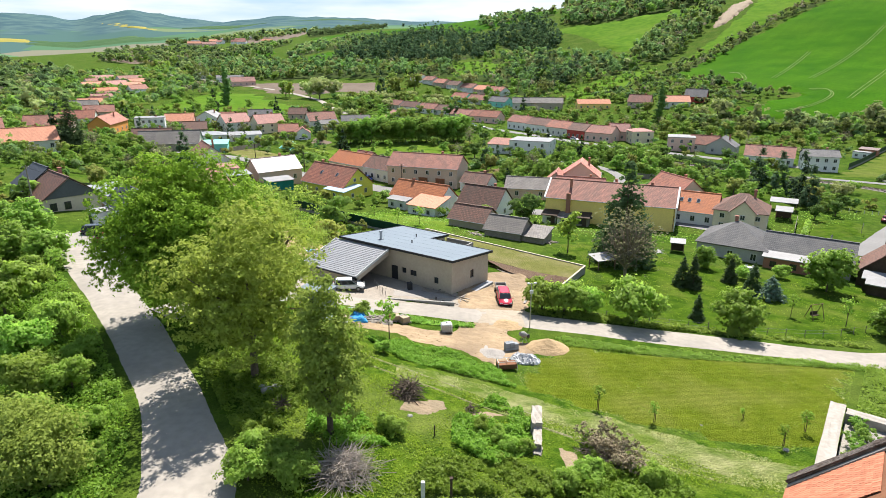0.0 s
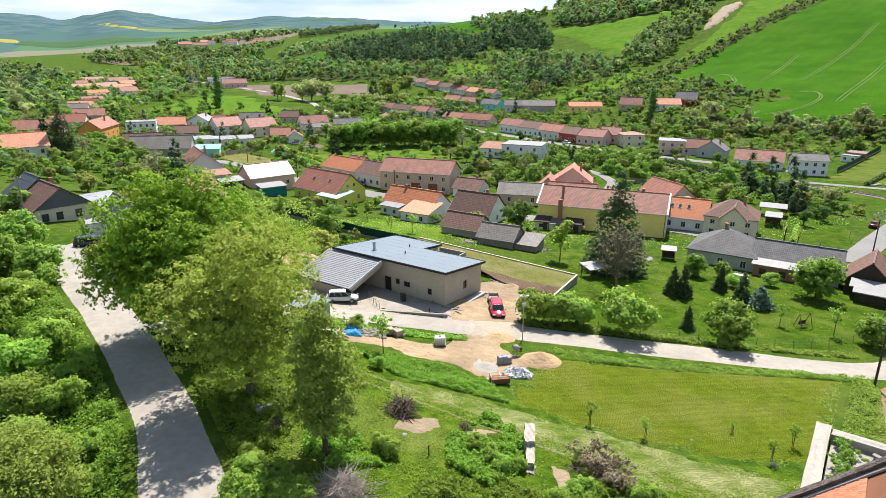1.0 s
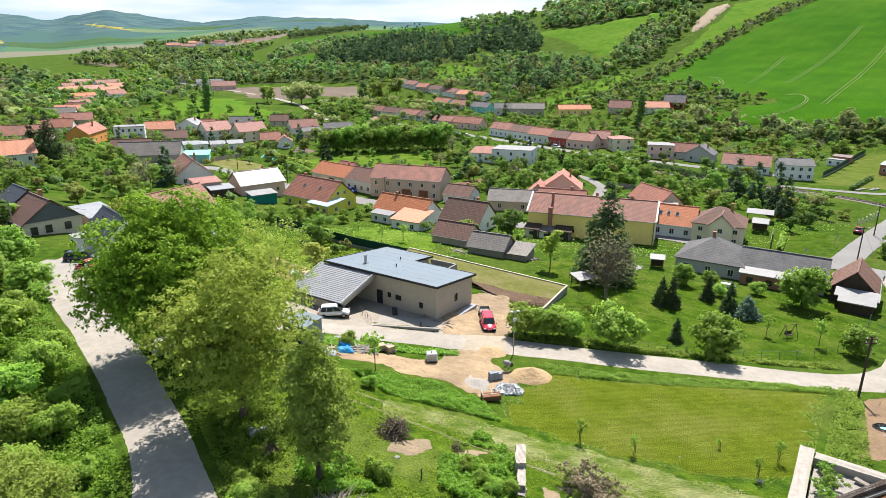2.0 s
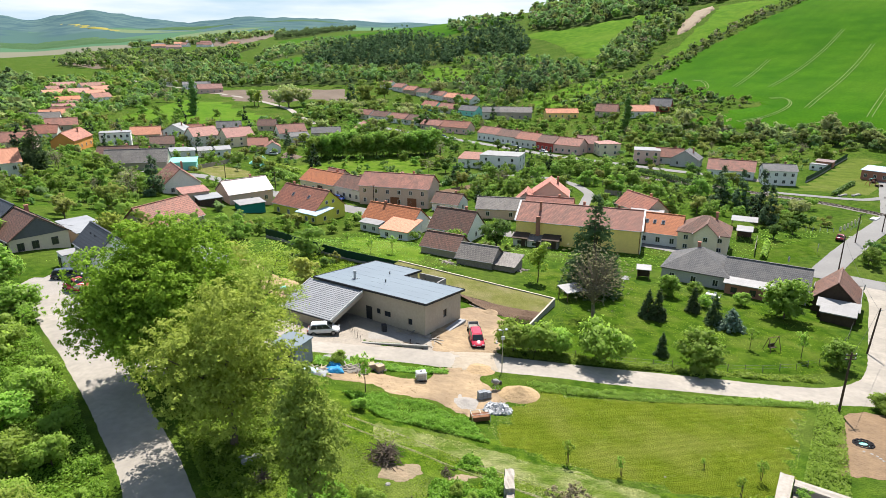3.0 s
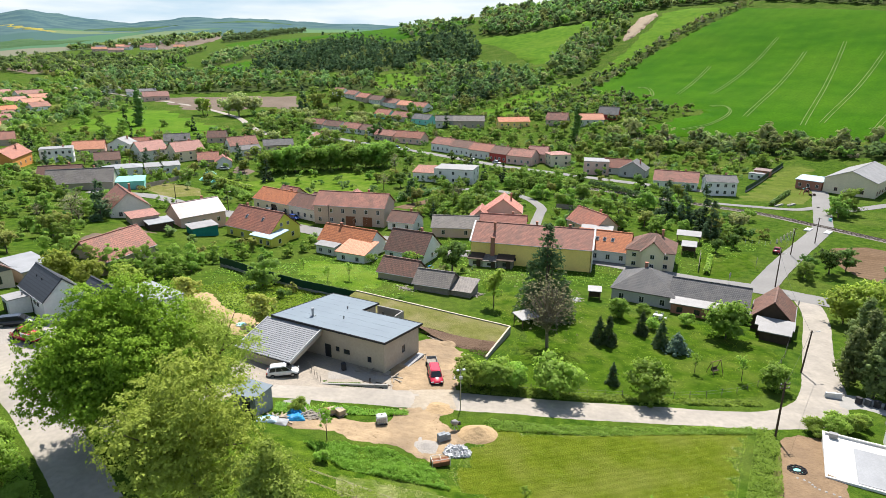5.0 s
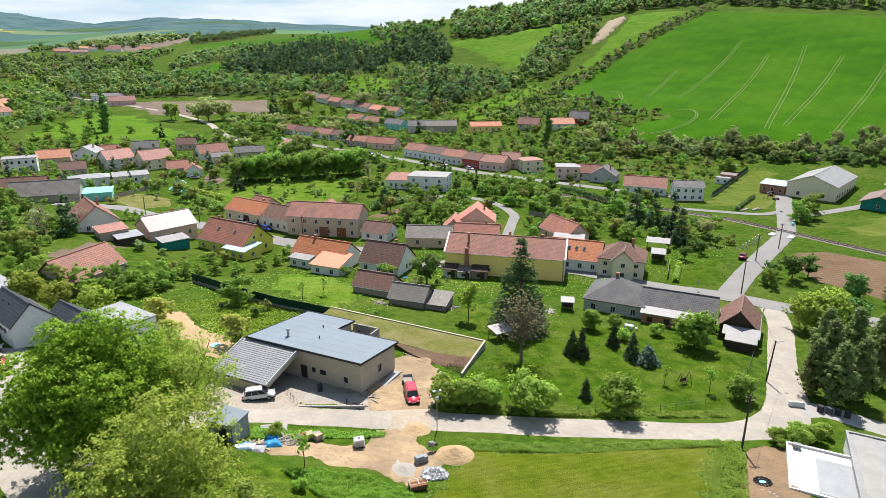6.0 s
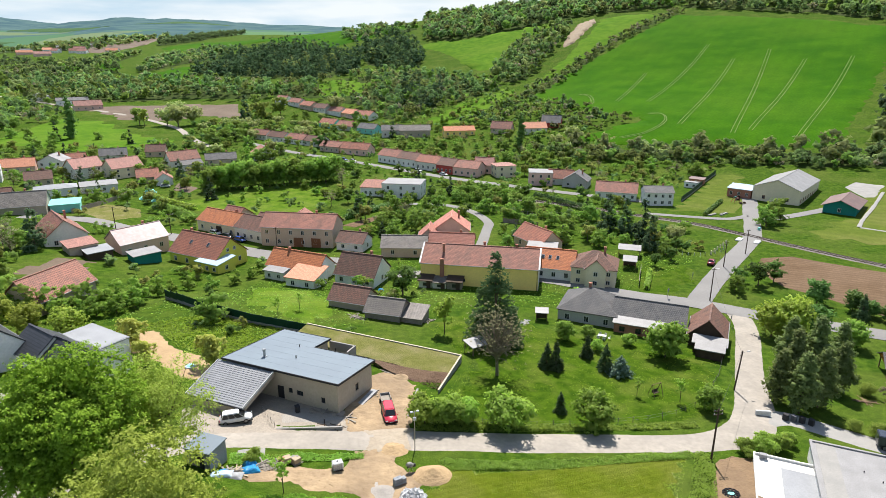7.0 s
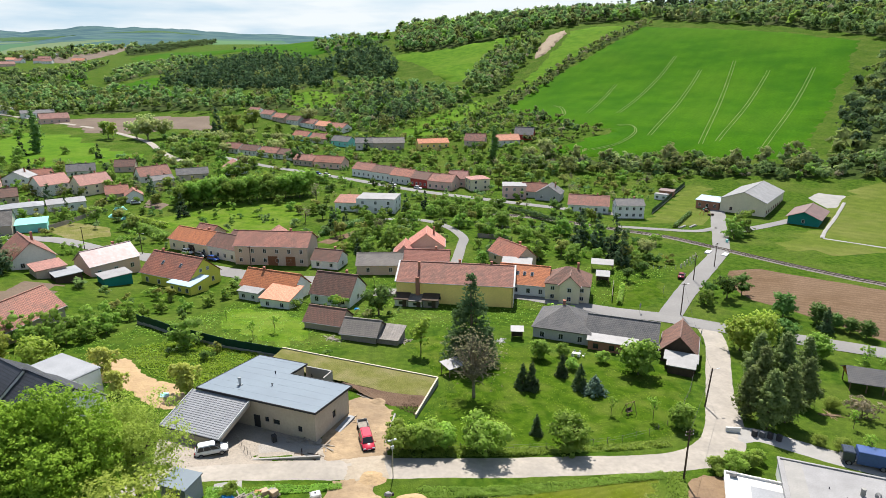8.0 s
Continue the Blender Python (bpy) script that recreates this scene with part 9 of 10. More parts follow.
M["tyre"] = plain("tyre", (0.02, 0.02, 0.022), rough=0.85, bump=0.2)
M["rim"] = plain("rim", (0.35, 0.36, 0.37), rough=0.35, metal=0.8, bump=0.0)
M["lamp_clear"] = plain("lamp_clear", (0.7, 0.72, 0.75), rough=0.15, bump=0.0)
M["lamp_red"] = plain("lamp_red", (0.45, 0.02, 0.02), rough=0.2, bump=0.0)
CAR_PAINT = {"white": paint("car_white", (0.82, 0.82, 0.81)), "red": paint("car_red", (0.62, 0.035, 0.07)), "dark": paint("car_dark", (0.045, 0.055, 0.075)), "blue": paint("car_blue", (0.02, 0.09, 0.42)), "silver": paint("car_silver", (0.55, 0.56, 0.57)), "maroon": paint("car_maroon", (0.28, 0.03, 0.04))}


def wheel(parent, x, y, r=0.32, w=0.22):
    t = part("wheel", tube(bmesh.new(), (0, -w / 2, 0), (0, w / 2, 0), r, r, 18), M["tyre"], parent)
    t.location = (x, y, r)
    part("rim", tube(bmesh.new(), (0, -w / 2 - 0.012, 0), (0, w / 2 + 0.012, 0), r * 0.62, r * 0.62, 12), M["rim"], t)


M["car_glass"] = plain("car_glass", (0.02, 0.024, 0.028), rough=0.12, bump=0.0, spec=0.4)


def car(x, y, yaw, colour, label, L=4.2, W=1.78, H=1.55, kind="hatch", name="car", z=None):
    """A car that heads along local +x: shaped body, glasshouse, wheels, lamps and bumpers."""
    ob = thing(name, x, y, yaw, (at(x, y) + 0.1) if z is None else z, label, "car")
    col = CAR_PAINT[colour]
    h = L / 2
    sill, belt = 0.26, H * 0.6
    bm = bmesh.new()
    rings = []
    for k in range(15):  # stations from tail to nose, rounded in plan and in section
        u = -1 + k / 7
        w = W / 2 * (1 - 0.2 * abs(u) ** 5)
        low = sill + 0.14 * abs(u) ** 6
        nose = max(0.0, (u - 0.5) / 0.5)
        high = belt + 0.04 - 0.05 * u - 0.38 * nose**1.4 - 0.22 * max(0.0, -u - 0.86) / 0.14
        mid = low + (high - low) * 0.5
        half = [(0, low), (w * 0.86, low), (w * 0.98, low + 0.1), (w, mid), (w * 0.97, high - 0.12), (w * 0.86, high - 0.02), (0, high + 0.02)]
        rings.append([bm.verts.new((u * h, sy * y, z)) for sy, side in ((1, half), (-1, half[-2:0:-1])) for y, z in side])
    for p, q in zip(rings, rings[1:]):
        for i in range(len(p)):
            j = (i + 1) % len(p)
            bm.faces.new((p[i], q[i], q[j], p[j]))
    bm.faces.new(rings[0])
    bm.faces.new(rings[-1][::-1])
    bmesh.ops.recalc_face_normals(bm, faces=bm.faces[:])
    part("body", bm, col, ob, smooth=True)
    back = {"hatch": -h + 0.3, "wagon": -h + 0.15, "pickup": -0.55, "sedan": -h + 0.75}[kind]
    b0, b1, f0, f1 = back - 0.15, back + (0.2 if kind in ("hatch", "wagon") else 0.5), h - 0.8, h - 1.7

    def cabin(grow, z0, z1, name_, mat, parent):
        bm = bmesh.new()
        w0, w1 = W / 2 - 0.06 + grow, W / 2 - 0.22 + grow
        v = [bm.verts.new(p) for p in ((b0 - grow, -w0, z0), (f0 + grow, -w0, z0), (f0 + grow, w0, z0), (b0 - grow, w0, z0), (b1 - grow, -w1, z1), (f1 + grow, -w1, z1), (f1 + grow, w1, z1), (b1 - grow, w1, z1))]
        for f in ((3, 2, 1, 0), (4, 5, 6, 7), (0, 1, 5, 4), (1, 2, 6, 5), (2, 3, 7, 6), (3, 0, 4, 7)):
            bm.faces.new([v[i] for i in f])
        bmesh.ops.bevel(bm, geom=bm.edges[:], offset=0.13, segments=4, affect="EDGES")
        return part(name_, bm, mat, parent)

    cabin(0.0, belt - 0.06, H, "cabin", col, ob)

    def pane(corners, u0, u1, v0, v1):
        """A dark window let into one side of the cabin, a few millimetres proud of it."""
        p, q, r, t = [Vector(k) for k in corners]
        nrm = (q - p).cross(t - p).normalized()
        pts = [(p.lerp(q, u)).lerp(t.lerp(r, u), v) for u, v in ((u0, v0), (u1, v0), (u1, v1), (u0, v1))]
        bm = bmesh.new()
        lo, hi = [bm.verts.new(k - nrm * 0.02) for k in pts], [bm.verts.new(k + nrm * 0.012) for k in pts]
        bm.faces.new(hi)
        bm.faces.new(lo[::-1])
        for i in range(4):
            bm.faces.new((lo[i], lo[(i + 1) % 4], hi[(i + 1) % 4], hi[i]))
        bmesh.ops.recalc_face_normals(bm, faces=bm.faces[:])
        part("window", bm, M["car_glass"], ob)

    z0, w0, w1 = belt - 0.06, W / 2 - 0.06, W / 2 - 0.22
    pane(((f0, -w0, z0), (f0, w0, z0), (f1, w1, H), (f1, -w1, H)), 0.05, 0.95, 0.14, 0.9)
    pane(((b0, w0, z0), (b0, -w0, z0), (b1, -w1, H), (b1, w1, H)), 0.08, 0.92, 0.3, 0.86)
    for u0, u1 in ((0.06, 0.32), (0.335, 0.63), (0.645, 0.95)) if kind in ("wagon", "hatch") else ((0.1, 0.5), (0.54, 0.92)):
        pane(((b0, -w0, z0), (f0, -w0, z0), (f1, -w1, H), (b1, -w1, H)), u0, u1, 0.12, 0.88)
        pane(((f0, w0, z0), (b0, w0, z0), (b1, w1, H), (f1, w1, H)), 1 - u1, 1 - u0, 0.12, 0.88)
    for s in (-1, 1):
        part("headlight", one_box(h - 0.06, s * (W / 2 - 0.28), belt - 0.28, 0.1, 0.34, 0.15, bevel=0.02), M["lamp_clear"], ob)
        part("tail_light", one_box(-h + 0.04, s * (W / 2 - 0.2), belt - 0.16, 0.08, 0.24, 0.2, bevel=0.02), M["lamp_red"], ob)
        part("mirror", one_box(f0 - 0.1, s * (W / 2 + 0.08), belt + 0.1, 0.12, 0.18, 0.12, bevel=0.03), col, ob)
        for wx in (-h + 0.78, h - 0.82):
            wheel(ob, wx, s * (W / 2 - 0.09))
        part("sill_trim", one_box(0, s * (W / 2 - 0.03), sill + 0.07, L * 0.86, 0.06, 0.16, bevel=0.02), M["tyre"], ob)
    for wx in (h, -h):
        part("bumper", one_box(wx * 0.985, 0, sill + 0.1, 0.14, W - 0.12, 0.2, bevel=0.04), M["tyre"], ob)
    part("plate", one_box(h + 0.005, 0, sill + 0.2, 0.02, 0.5, 0.1), M["frame_white"], ob)
    return ob


car(-12.5, 75.6, 6, "white", "white compact crossover car parked by the new house", H=1.58)
rc = car(8.0, 74.3, -89, "red", "red estate car parked on the earth drive", L=4.5, H=1.48, kind="wagon")


def trailer(x, y, yaw):
    ob = thing("car_trailer", x, y, yaw, at(x, y) + 0.1, "small flat trailer with pale side boards", "trailer")
    part("bed", one_box(0, 0, 0.55, 2.2, 1.4, 0.08), M["grey_timber"], ob)
    for s in (-1, 1):
        part("side_board", one_box(0, s * 0.7, 0.75, 2.2, 0.05, 0.36), M["sheet_white"], ob)
        part("end_board", one_box(s * 1.1, 0, 0.75, 0.05, 1.36, 0.36), M["sheet_white"], ob)
        wheel(ob, -0.1, s * 0.82, 0.28, 0.16)
    part("drawbar", tube(bmesh.new(), (1.1, 0, 0.5), (2.1, 0, 0.45), 0.04, 0.04, 6), M["metal"], ob)


trailer(8.0, 78.5, -89)
car(-51.2, 87.6, 8, "dark", "dark grey estate car on the gravel", L=4.7, kind="wagon", H=1.5)
tk = car(-47.0, 82.0, 152, "red", "red flatbed truck with pale side boards", L=4.9, W=1.9, H=1.9, kind="pickup")
for s in (-1, 1):
    part("side_board", one_box(-1.7, s * 1.0, 1.2, 2.9, 0.05, 0.55), M["w_offwhite"], tk)
    part("end_board", one_box(-1.7 + s * 1.45, 0, 1.25, 0.05, 1.95, 0.55), M["w_offwhite"], tk)
part("load_bed", one_box(-1.7, 0, 1.14, 2.95, 2.05, 0.08), M["concrete"], tk)
car(-32.6, 201.5, -43, "white", "white car parked at the terrace")
car(-28.2, 196.6, -43, "dark", "black car parked at the terrace")
car(-24.0, 191.9, -43, "blue", "blue car parked at the terrace")
car(106.2, 141.5, 48, "maroon", "dark red car beside the crossing road", kind="sedan", H=1.42)
car(60.5, 283.0, -45, "white", "white car on the upper street")
car(50.0, 293.8, -45, "silver", "silver car on the upper street")
car(16.0, 330.0, -48, "blue", "blue car on the upper street")
car(20.5, 325.0, -48, "white", "white car parked in the upper street")
car(-64.0, 282.0, 10, "white", "white car in a yard")
car(95.5, 94.8, -50, "dark", "dark car under the timber shelter", z=None)


def lorry(x, y, yaw):
    ob = thing("lorry", x, y, yaw, at(x, y) + 0.1, "blue lorry beside the flat-roofed house", "truck")
    part("cab", one_box(3.0, 0, 1.3, 1.6, 2.0, 1.7, bevel=0.12), CAR_PAINT["dark"], ob)
    part("windscreen", one_box(3.78, 0, 1.65, 0.08, 1.7, 0.7), M["glass"], ob)
    part("cargo_box", one_box(-0.5, 0.0, 1.5, 5.0, 2.1, 2.0, bevel=0.06), paint("lorry_blue", (0.05, 0.1, 0.28), 0.4), ob)
    for wx in (-2.2, -1.2, 2.9):
        for s in (-1, 1):
            wheel(ob, wx, s * 0.92, 0.42, 0.26)


lorry(77.2, 56.6, 143)


# ---- street furniture ----
def pole(x, y, hgt, label, arms=1, lamp=False, mat="dark_timber", name="utility_pole", lean=0.0, turn=0.0):
    ob = thing(name, x, y, turn, None, label, "pole")
    part("mast", tube(bmesh.new(), (0, 0, -0.3), (lean, 0, hgt), 0.14, 0.1, 8), M[mat], ob)
    for k in range(arms):
        part("cross_arm", one_box(lean, 0, hgt - 0.3 - k * 0.5, 1.3, 0.09, 0.1), M[mat], ob)
        for dx in (-0.55, 0.0, 0.55):
            part("insulator", tube(bmesh.new(), (lean + dx, 0, hgt - 0.26 - k * 0.5), (lean + dx, 0, hgt - 0.1 - k * 0.5), 0.05, 0.04, 6), M["frame_white"], ob)
    if lamp:
        part("lamp_arm", tube(bmesh.new(), (lean, 0, hgt - 0.4), (lean + 0.9, 0, hgt - 0.2), 0.03, 0.03, 6), M["metal"], ob)
        part("lamp_head", one_box(lean + 1.1, 0, hgt - 0.2, 0.55, 0.22, 0.12, bevel=0.03), M["frame_white"], ob)
    return ob


def street_lamp(x, y, hgt):
    ob = thing("street_lamp", x, y, 10, None, "slim grey street lamp with paired lamp heads", "street lamp")
    part("mast", tube(bmesh.new(), (0, 0, -0.2), (0, 0, hgt), 0.07, 0.045, 8), M["metal"], ob)
    part("cross_bar", tube(bmesh.new(), (-0.45, 0, hgt - 0.15), (0.45, 0, hgt - 0.15), 0.03, 0.03, 6), M["metal"], ob)
    for s in (-1, 1):
        part("lamp_head", one_box(s * 0.4, -0.05, hgt - 0.05, 0.34, 0.3, 0.16, bevel=0.04), M["frame_white"], ob)
    part("box", one_box(0, -0.06, hgt - 1.1, 0.4, 0.16, 0.4), M["frame_white"], ob)


street_lamp(10.2, 65.7, 5.6)
pole(65.2, 76.9, 7.1, "leaning dark wooden street-light pole by the bend", 0, True, lean=0.5)
pole(48.1, 58.8, 7.6, "dark wooden utility pole at the road bend", 2)
pole(89.4, 117.8, 8.2, "wooden utility pole at the junction", 1, True)
pole(107.9, 138.5, 7.5, "utility pole beside the crossing road", 1)
pole(121.4, 147.3, 7.5, "utility pole beside the crossing road", 1)
pole(-62.9, 204.7, 7.5, "utility pole beside the village street", 1)
pole(-46.7, 204.8, 7.0, "utility pole before the terrace", 1, True)
pole(-68.5, 99.6, 8.0, "grey utility pole before the old house", 1, mat="grey_timber")
pole(-12.2, 178.8, 7.5, "utility pole in the village street", 1)
pole(-52.5, 60.2, 3.4, "dark stump of a pole in the hedge", 0)


def cable(p, q, sag, label):
    pts = [Vector(p).lerp(Vector(q), t / 12) - Vector((0, 0, sag * 4 * (t / 12) * (1 - t / 12))) for t in range(13)]
    bm = bmesh.new()
    for a, b in zip(pts, pts[1:]):
        tube(bm, a, b, 0.018, 0.018, 4, False)
    return solid("cable", mesh_of("cable", bm, M["frame_dark"]), Matrix(), label, "cable")


def top(x, y, hgt):
    return (x, y, at(x, y) + hgt)


cable(top(48.1, 58.8, 7.4), top(65.5, 76.9, 6.9), 0.5, "thin black overhead cable between poles")
cable(top(65.5, 76.9, 6.9), top(89.4, 117.8, 7.9), 0.9, "thin black overhead cable between poles")
cable(top(89.4, 117.8, 7.9), top(107.9, 138.5, 7.2), 0.5, "thin black overhead cable between poles")
cable(top(107.9, 138.5, 7.2), top(121.4, 147.3, 7.2), 0.4, "thin black overhead cable between poles")
cable(top(-62.9, 204.7, 7.2), top(-46.7, 204.8, 6.7), 0.4, "thin black overhead cable between poles")
cable(top(-68.5, 99.6, 7.7), (-56, 99.5, at(-56, 99.5) + 5.6), 0.4, "thin black cable to the old house")


def road_sign(x, y, yaw, kind="triangle"):
    ob = thing("road_sign", x, y, yaw, None, "grey-backed road sign on a post", "road sign")
    part("post", tube(bmesh.new(), (0, 0, -0.1), (0, 0, 2.3), 0.04, 0.04, 6), M["metal"], ob)
    bm = bmesh.new()
    m = pose(0, -0.06, 2.3, 90) @ pose(0, 0, 0, 0, 0, 90)
    bmesh.ops.create_cone(bm, cap_ends=True, segments=3 if kind == "triangle" else 4, radius1=0.5, radius2=0.5, depth=0.04, matrix=m)
    part("sign_plate", bm, M["sheet_grey"], ob)
    part("lower_plate", one_box(0, -0.06, 1.75, 0.55, 0.04, 0.4), M["sheet_grey"], ob)


road_sign(85.0, 104.4, 30)
road_sign(80.5, 121.4, 30, "square")
road_sign(93.0, 130.5, 50, "square")


# ---- fences and walls ----
def green_fence(line):
    """A dark green sheet fence on a pale concrete plinth, in bays."""
    M["fence_green"] = M.get("fence_green") or plain("fence_green", (0.008, 0.05, 0.032), (0.012, 0.06, 0.04), rough=0.5, bump=0.05)
    x0, y0 = line[0]
    ob = thing("green_fence", x0, y0, 0, 0.0, "dark green sheet fence on a concrete plinth", "fence")
    for (ax, ay), (bx, by) in zip(line, line[1:]):
        d = math.hypot(bx - ax, by - ay)
        n = int(d / 2.4)
        ang = math.degrees(math.atan2(by - ay, bx - ax))
        for k in range(n):
            t = (k + 0.5) / n
            x, y = ax + (bx - ax) * t - x0, ay + (by - ay) * t - y0
            g = at(x + x0, y + y0)
            part("plinth", one_box(x, y, g + 0.1, d / n, 0.22, 1.0, ang), M["concrete"], ob)
            part("panel", one_box(x, y, g + 1.35, d / n - 0.08, 0.05, 1.5, ang), M["fence_green"], ob)
            part("post", one_box(x - math.cos(radians(ang)) * d / n / 2, y - math.sin(radians(ang)) * d / n / 2, g + 1.2, 0.08, 0.1, 1.9, ang), M["fence_green"], ob)


green_fence([(-33, 131.6), (-25.2, 122.4), (-13.8, 113.2), (-2.6, 106.6)])
green_fence([(141.5, 211.6), (171.3, 239.9), (183.5, 250.2)])


def garden_plot():
    """The levelled garden beside the new house: thin grass and dug soil within a low concrete wall."""
    edge = [(-3.2, 106.6), (22.8, 92.6), (16.3, 80.6)]
    ob = thing("retaining_wall", -3.2, 106.6, 0, 0.0, "low pale concrete wall round the garden plot", "wall")
    zt = [0.0, -2.3, -1.4]
    for i in range(2):
        (ax, ay), (bx, by) = edge[i], edge[i + 1]
        n = 14 if i == 0 else 6
        fall = math.degrees(math.atan2(zt[i] - zt[i + 1], math.hypot(bx - ax, by - ay)))
        d = math.hypot(bx - ax, by - ay)
        ang = math.degrees(math.atan2(by - ay, bx - ax))
        for k in range(n):
            t = (k + 0.5) / n
            x, y = ax + (bx - ax) * t, ay + (by - ay) * t
            z1 = zt[i] + (zt[i + 1] - zt[i]) * t
            g = at(x, y) - 0.4
            part("wall_panel", one_box(x + 3.2, y - 106.6, (g + z1) / 2, d / n - 0.03, 0.2, z1 - g, ang, ry=fall), M["concrete"], ob)
            part("coping", one_box(x + 3.2, y - 106.6, z1 + 0.03, d / n, 0.26, 0.07, ang, ry=fall), M["pale_coping"], ob)


M["pale_coping"] = plain("pale_coping", (0.62, 0.55, 0.42), (0.55, 0.49, 0.38), rough=0.9)


def plot_level(name, pts, mat, dz, label, cat):
    """Ground filled up behind the wall, a gently tilted sheet."""
    bm = bmesh.new()
    face = bm.faces.new([bm.verts.new((x, y, 0)) for x, y in wobbled(pts, 1.5, 0.12, 3)])
    for axis in (0, 1):
        lo, hi = min(p[axis] for p in pts), max(p[axis] for p in pts)
        for k in range(1, int(hi - lo)):
            bmesh.ops.bisect_plane(bm, geom=bm.verts[:] + bm.edges[:] + bm.faces[:], plane_co=(lo + k, lo + k, 0), plane_no=(1, 0, 0) if axis == 0 else (0, 1, 0))
    bmesh.ops.triangulate(bm, faces=bm.faces[:])
    for v in bm.verts:
        u = 0.82 * (v.co.x + 3.2) - 0.572 * (v.co.y - 106.6)
        v.co.z = -0.1 - 0.078 * u + dz + 0.05 * noise.noise((v.co.x * 0.9, v.co.y * 0.9, 1.0))
    bm.normal_update()
    if sum(f.normal.z for f in bm.faces) < 0:
        bmesh.ops.reverse_faces(bm, faces=bm.faces[:])
    return solid(name, mesh_of(name, bm, mat, True), Matrix(), label, cat, "", "structure")


garden_plot()
plot_level("plot_grass", [(-3.2, 106.4), (22.6, 92.5), (19.6, 86.8), (14, 88.8), (6.5, 93.5), (-3, 99.5), (-6, 101.5)], M["dry_lawn"], 0.0, "thin dry new grass on the garden plot", "lawn")
plot_level("plot_soil", [(6.3, 93.4), (14, 88.9), (19.8, 87.0), (16.4, 80.9), (13.8, 84.5), (10, 88.4)], M["soil"], 0.04, "dug dark brown garden soil", "earth")


def picket_line(name, line, gap, hgt, mat, label, wire=True, width=0.1, seed=1):
    """A row of weathered posts with sagging wires."""
    rng = random.Random(seed)
    ob = thing(name, line[0][0], line[0][1], 0, 0.0, label, "fence")
    pts = []
    for (ax, ay), (bx, by) in zip(line, line[1:]):
        n = max(1, int(math.hypot(bx - ax, by - ay) / gap))
        pts += [(ax + (bx - ax) * k / n, ay + (by - ay) * k / n) for k in range(n)]
    pts.append(line[-1])
    x0, y0 = line[0]
    for x, y in pts:
        part("post", tube(bmesh.new(), (x - x0, y - y0, at(x, y) - 0.2), (x - x0 + rng.uniform(-0.08, 0.08), y - y0, at(x, y) + hgt * rng.uniform(0.85, 1.1)), width / 2, width / 2.4, 5), M[mat], ob)
    if wire:
        for f in (0.45, 0.85):
            for (ax, ay), (bx, by) in zip(pts, pts[1:]):
                part("wire", tube(bmesh.new(), (ax - x0, ay - y0, at(ax, ay) + hgt * f), (bx - x0, by - y0, at(bx, by) + hgt * f), 0.012, 0.012, 4, False), M["metal"], ob)
    return ob


picket_line("garden_fence", [(13, 72.3), (25.5, 69.4), (35.1, 68.6), (45.2, 69.4), (50.4, 70.4), (57.2, 73.4), (66.0, 82.0), (74.5, 92.0)], 2.2, 1.1, "grey_timber", "weathered wire fence along the garden")
picket_line("rail_fence", [(100, 152), (107.5, 148.5), (115, 150), (122, 156)], 1.6, 1.0, "frame_white", "white posts along the railway garden", False, 0.16, 2)
picket_line("yard_fence", [(-9.3, 78.3), (-8.4, 75.8), (-7.4, 73.7)], 0.9, 1.0, "grey_timber", "broken wooden rail beside the yard", True, 0.08, 3)
picket_line("orchard_fence", [(57, 216), (70, 206), (88, 200), (104, 190)], 1.6, 1.5, "grey_timber", "grey board fence behind the gardens", True, 0.2, 5)


def kerb_wall(x, y, yaw, L, hgt, mat, label, w=0.3):
    ob = thing("low_wall", x, y, yaw, None, label, "wall")
    n = max(1, int(L / 1.5))
    me = mesh_of("block", one_box(0, 0, hgt / 2 - 0.1, L / n - 0.03, w, hgt + 0.2, bevel=0.02), M[mat])
    for k in range(n):
        p = part("block", me, None, ob)
        p.location = ((k + 0.5) * L / n - L / 2, 0, 0)


kerb_wall(-2.9, 72.5, -9.5, 8.8, 0.35, "concrete", "low concrete kerb wall between yard and lane")
kerb_wall(11.9, 77.5, 70, 7.5, 0.5, "concrete", "low concrete wall beside the drive")
kerb_wall(4.3, 78.4, 54.9, 8.6, 0.1, "sheet_grey", "grey strip of paving along the house wall", 1.0)


def bay(x, y, yaw, w, d, hgt, label, name="shelter", roof="sheet_white", wall=None):
    """An open shelter: posts and a roof."""
    ob = thing(name, x, y, yaw, None, label, "shelter")
    for sx in (-1, 1):
        for sy in (-1, 1):
            part("post", one_box(sx * (w / 2 - 0.1), sy * (d / 2 - 0.1), hgt / 2 - 0.2, 0.12, 0.12, hgt + 0.4), M["timber"], ob)
    part("roof", slab(bmesh.new(), [(-w / 2 - 0.2, -d / 2 - 0.2, hgt), (w / 2 + 0.2, -d / 2 - 0.2, hgt), (w / 2 + 0.2, d / 2 + 0.2, hgt + 0.35), (-w / 2 - 0.2, d / 2 + 0.2, hgt + 0.35)], 0.1), M[roof], ob)
    if wall:
        part("back_board", one_box(0, d / 2 - 0.05, hgt / 2, w - 0.2, 0.06, hgt), M[wall], ob)
    return ob


bay(26.6, 96.6, 20, 3.4, 2.8, 1.9, "low pavilion with a crumpled white cover", "pavilion")
bay(44.9, 111.6, -20, 2.4, 2.0, 2.1, "small dark shed with a white roof", "garden_shed", "sheet_white", "dark_timber")
timber_heap(40.6, 110.3, 40, 14, 2.4, 1.0, "white and grey boards lying in the garden", 21, "sheet_white")
timber_heap(84.5, 70.5, -20, 10, 4.0, 0.5, "long brown benches of planks on a lawn", 22, "timber", "plank_bench")


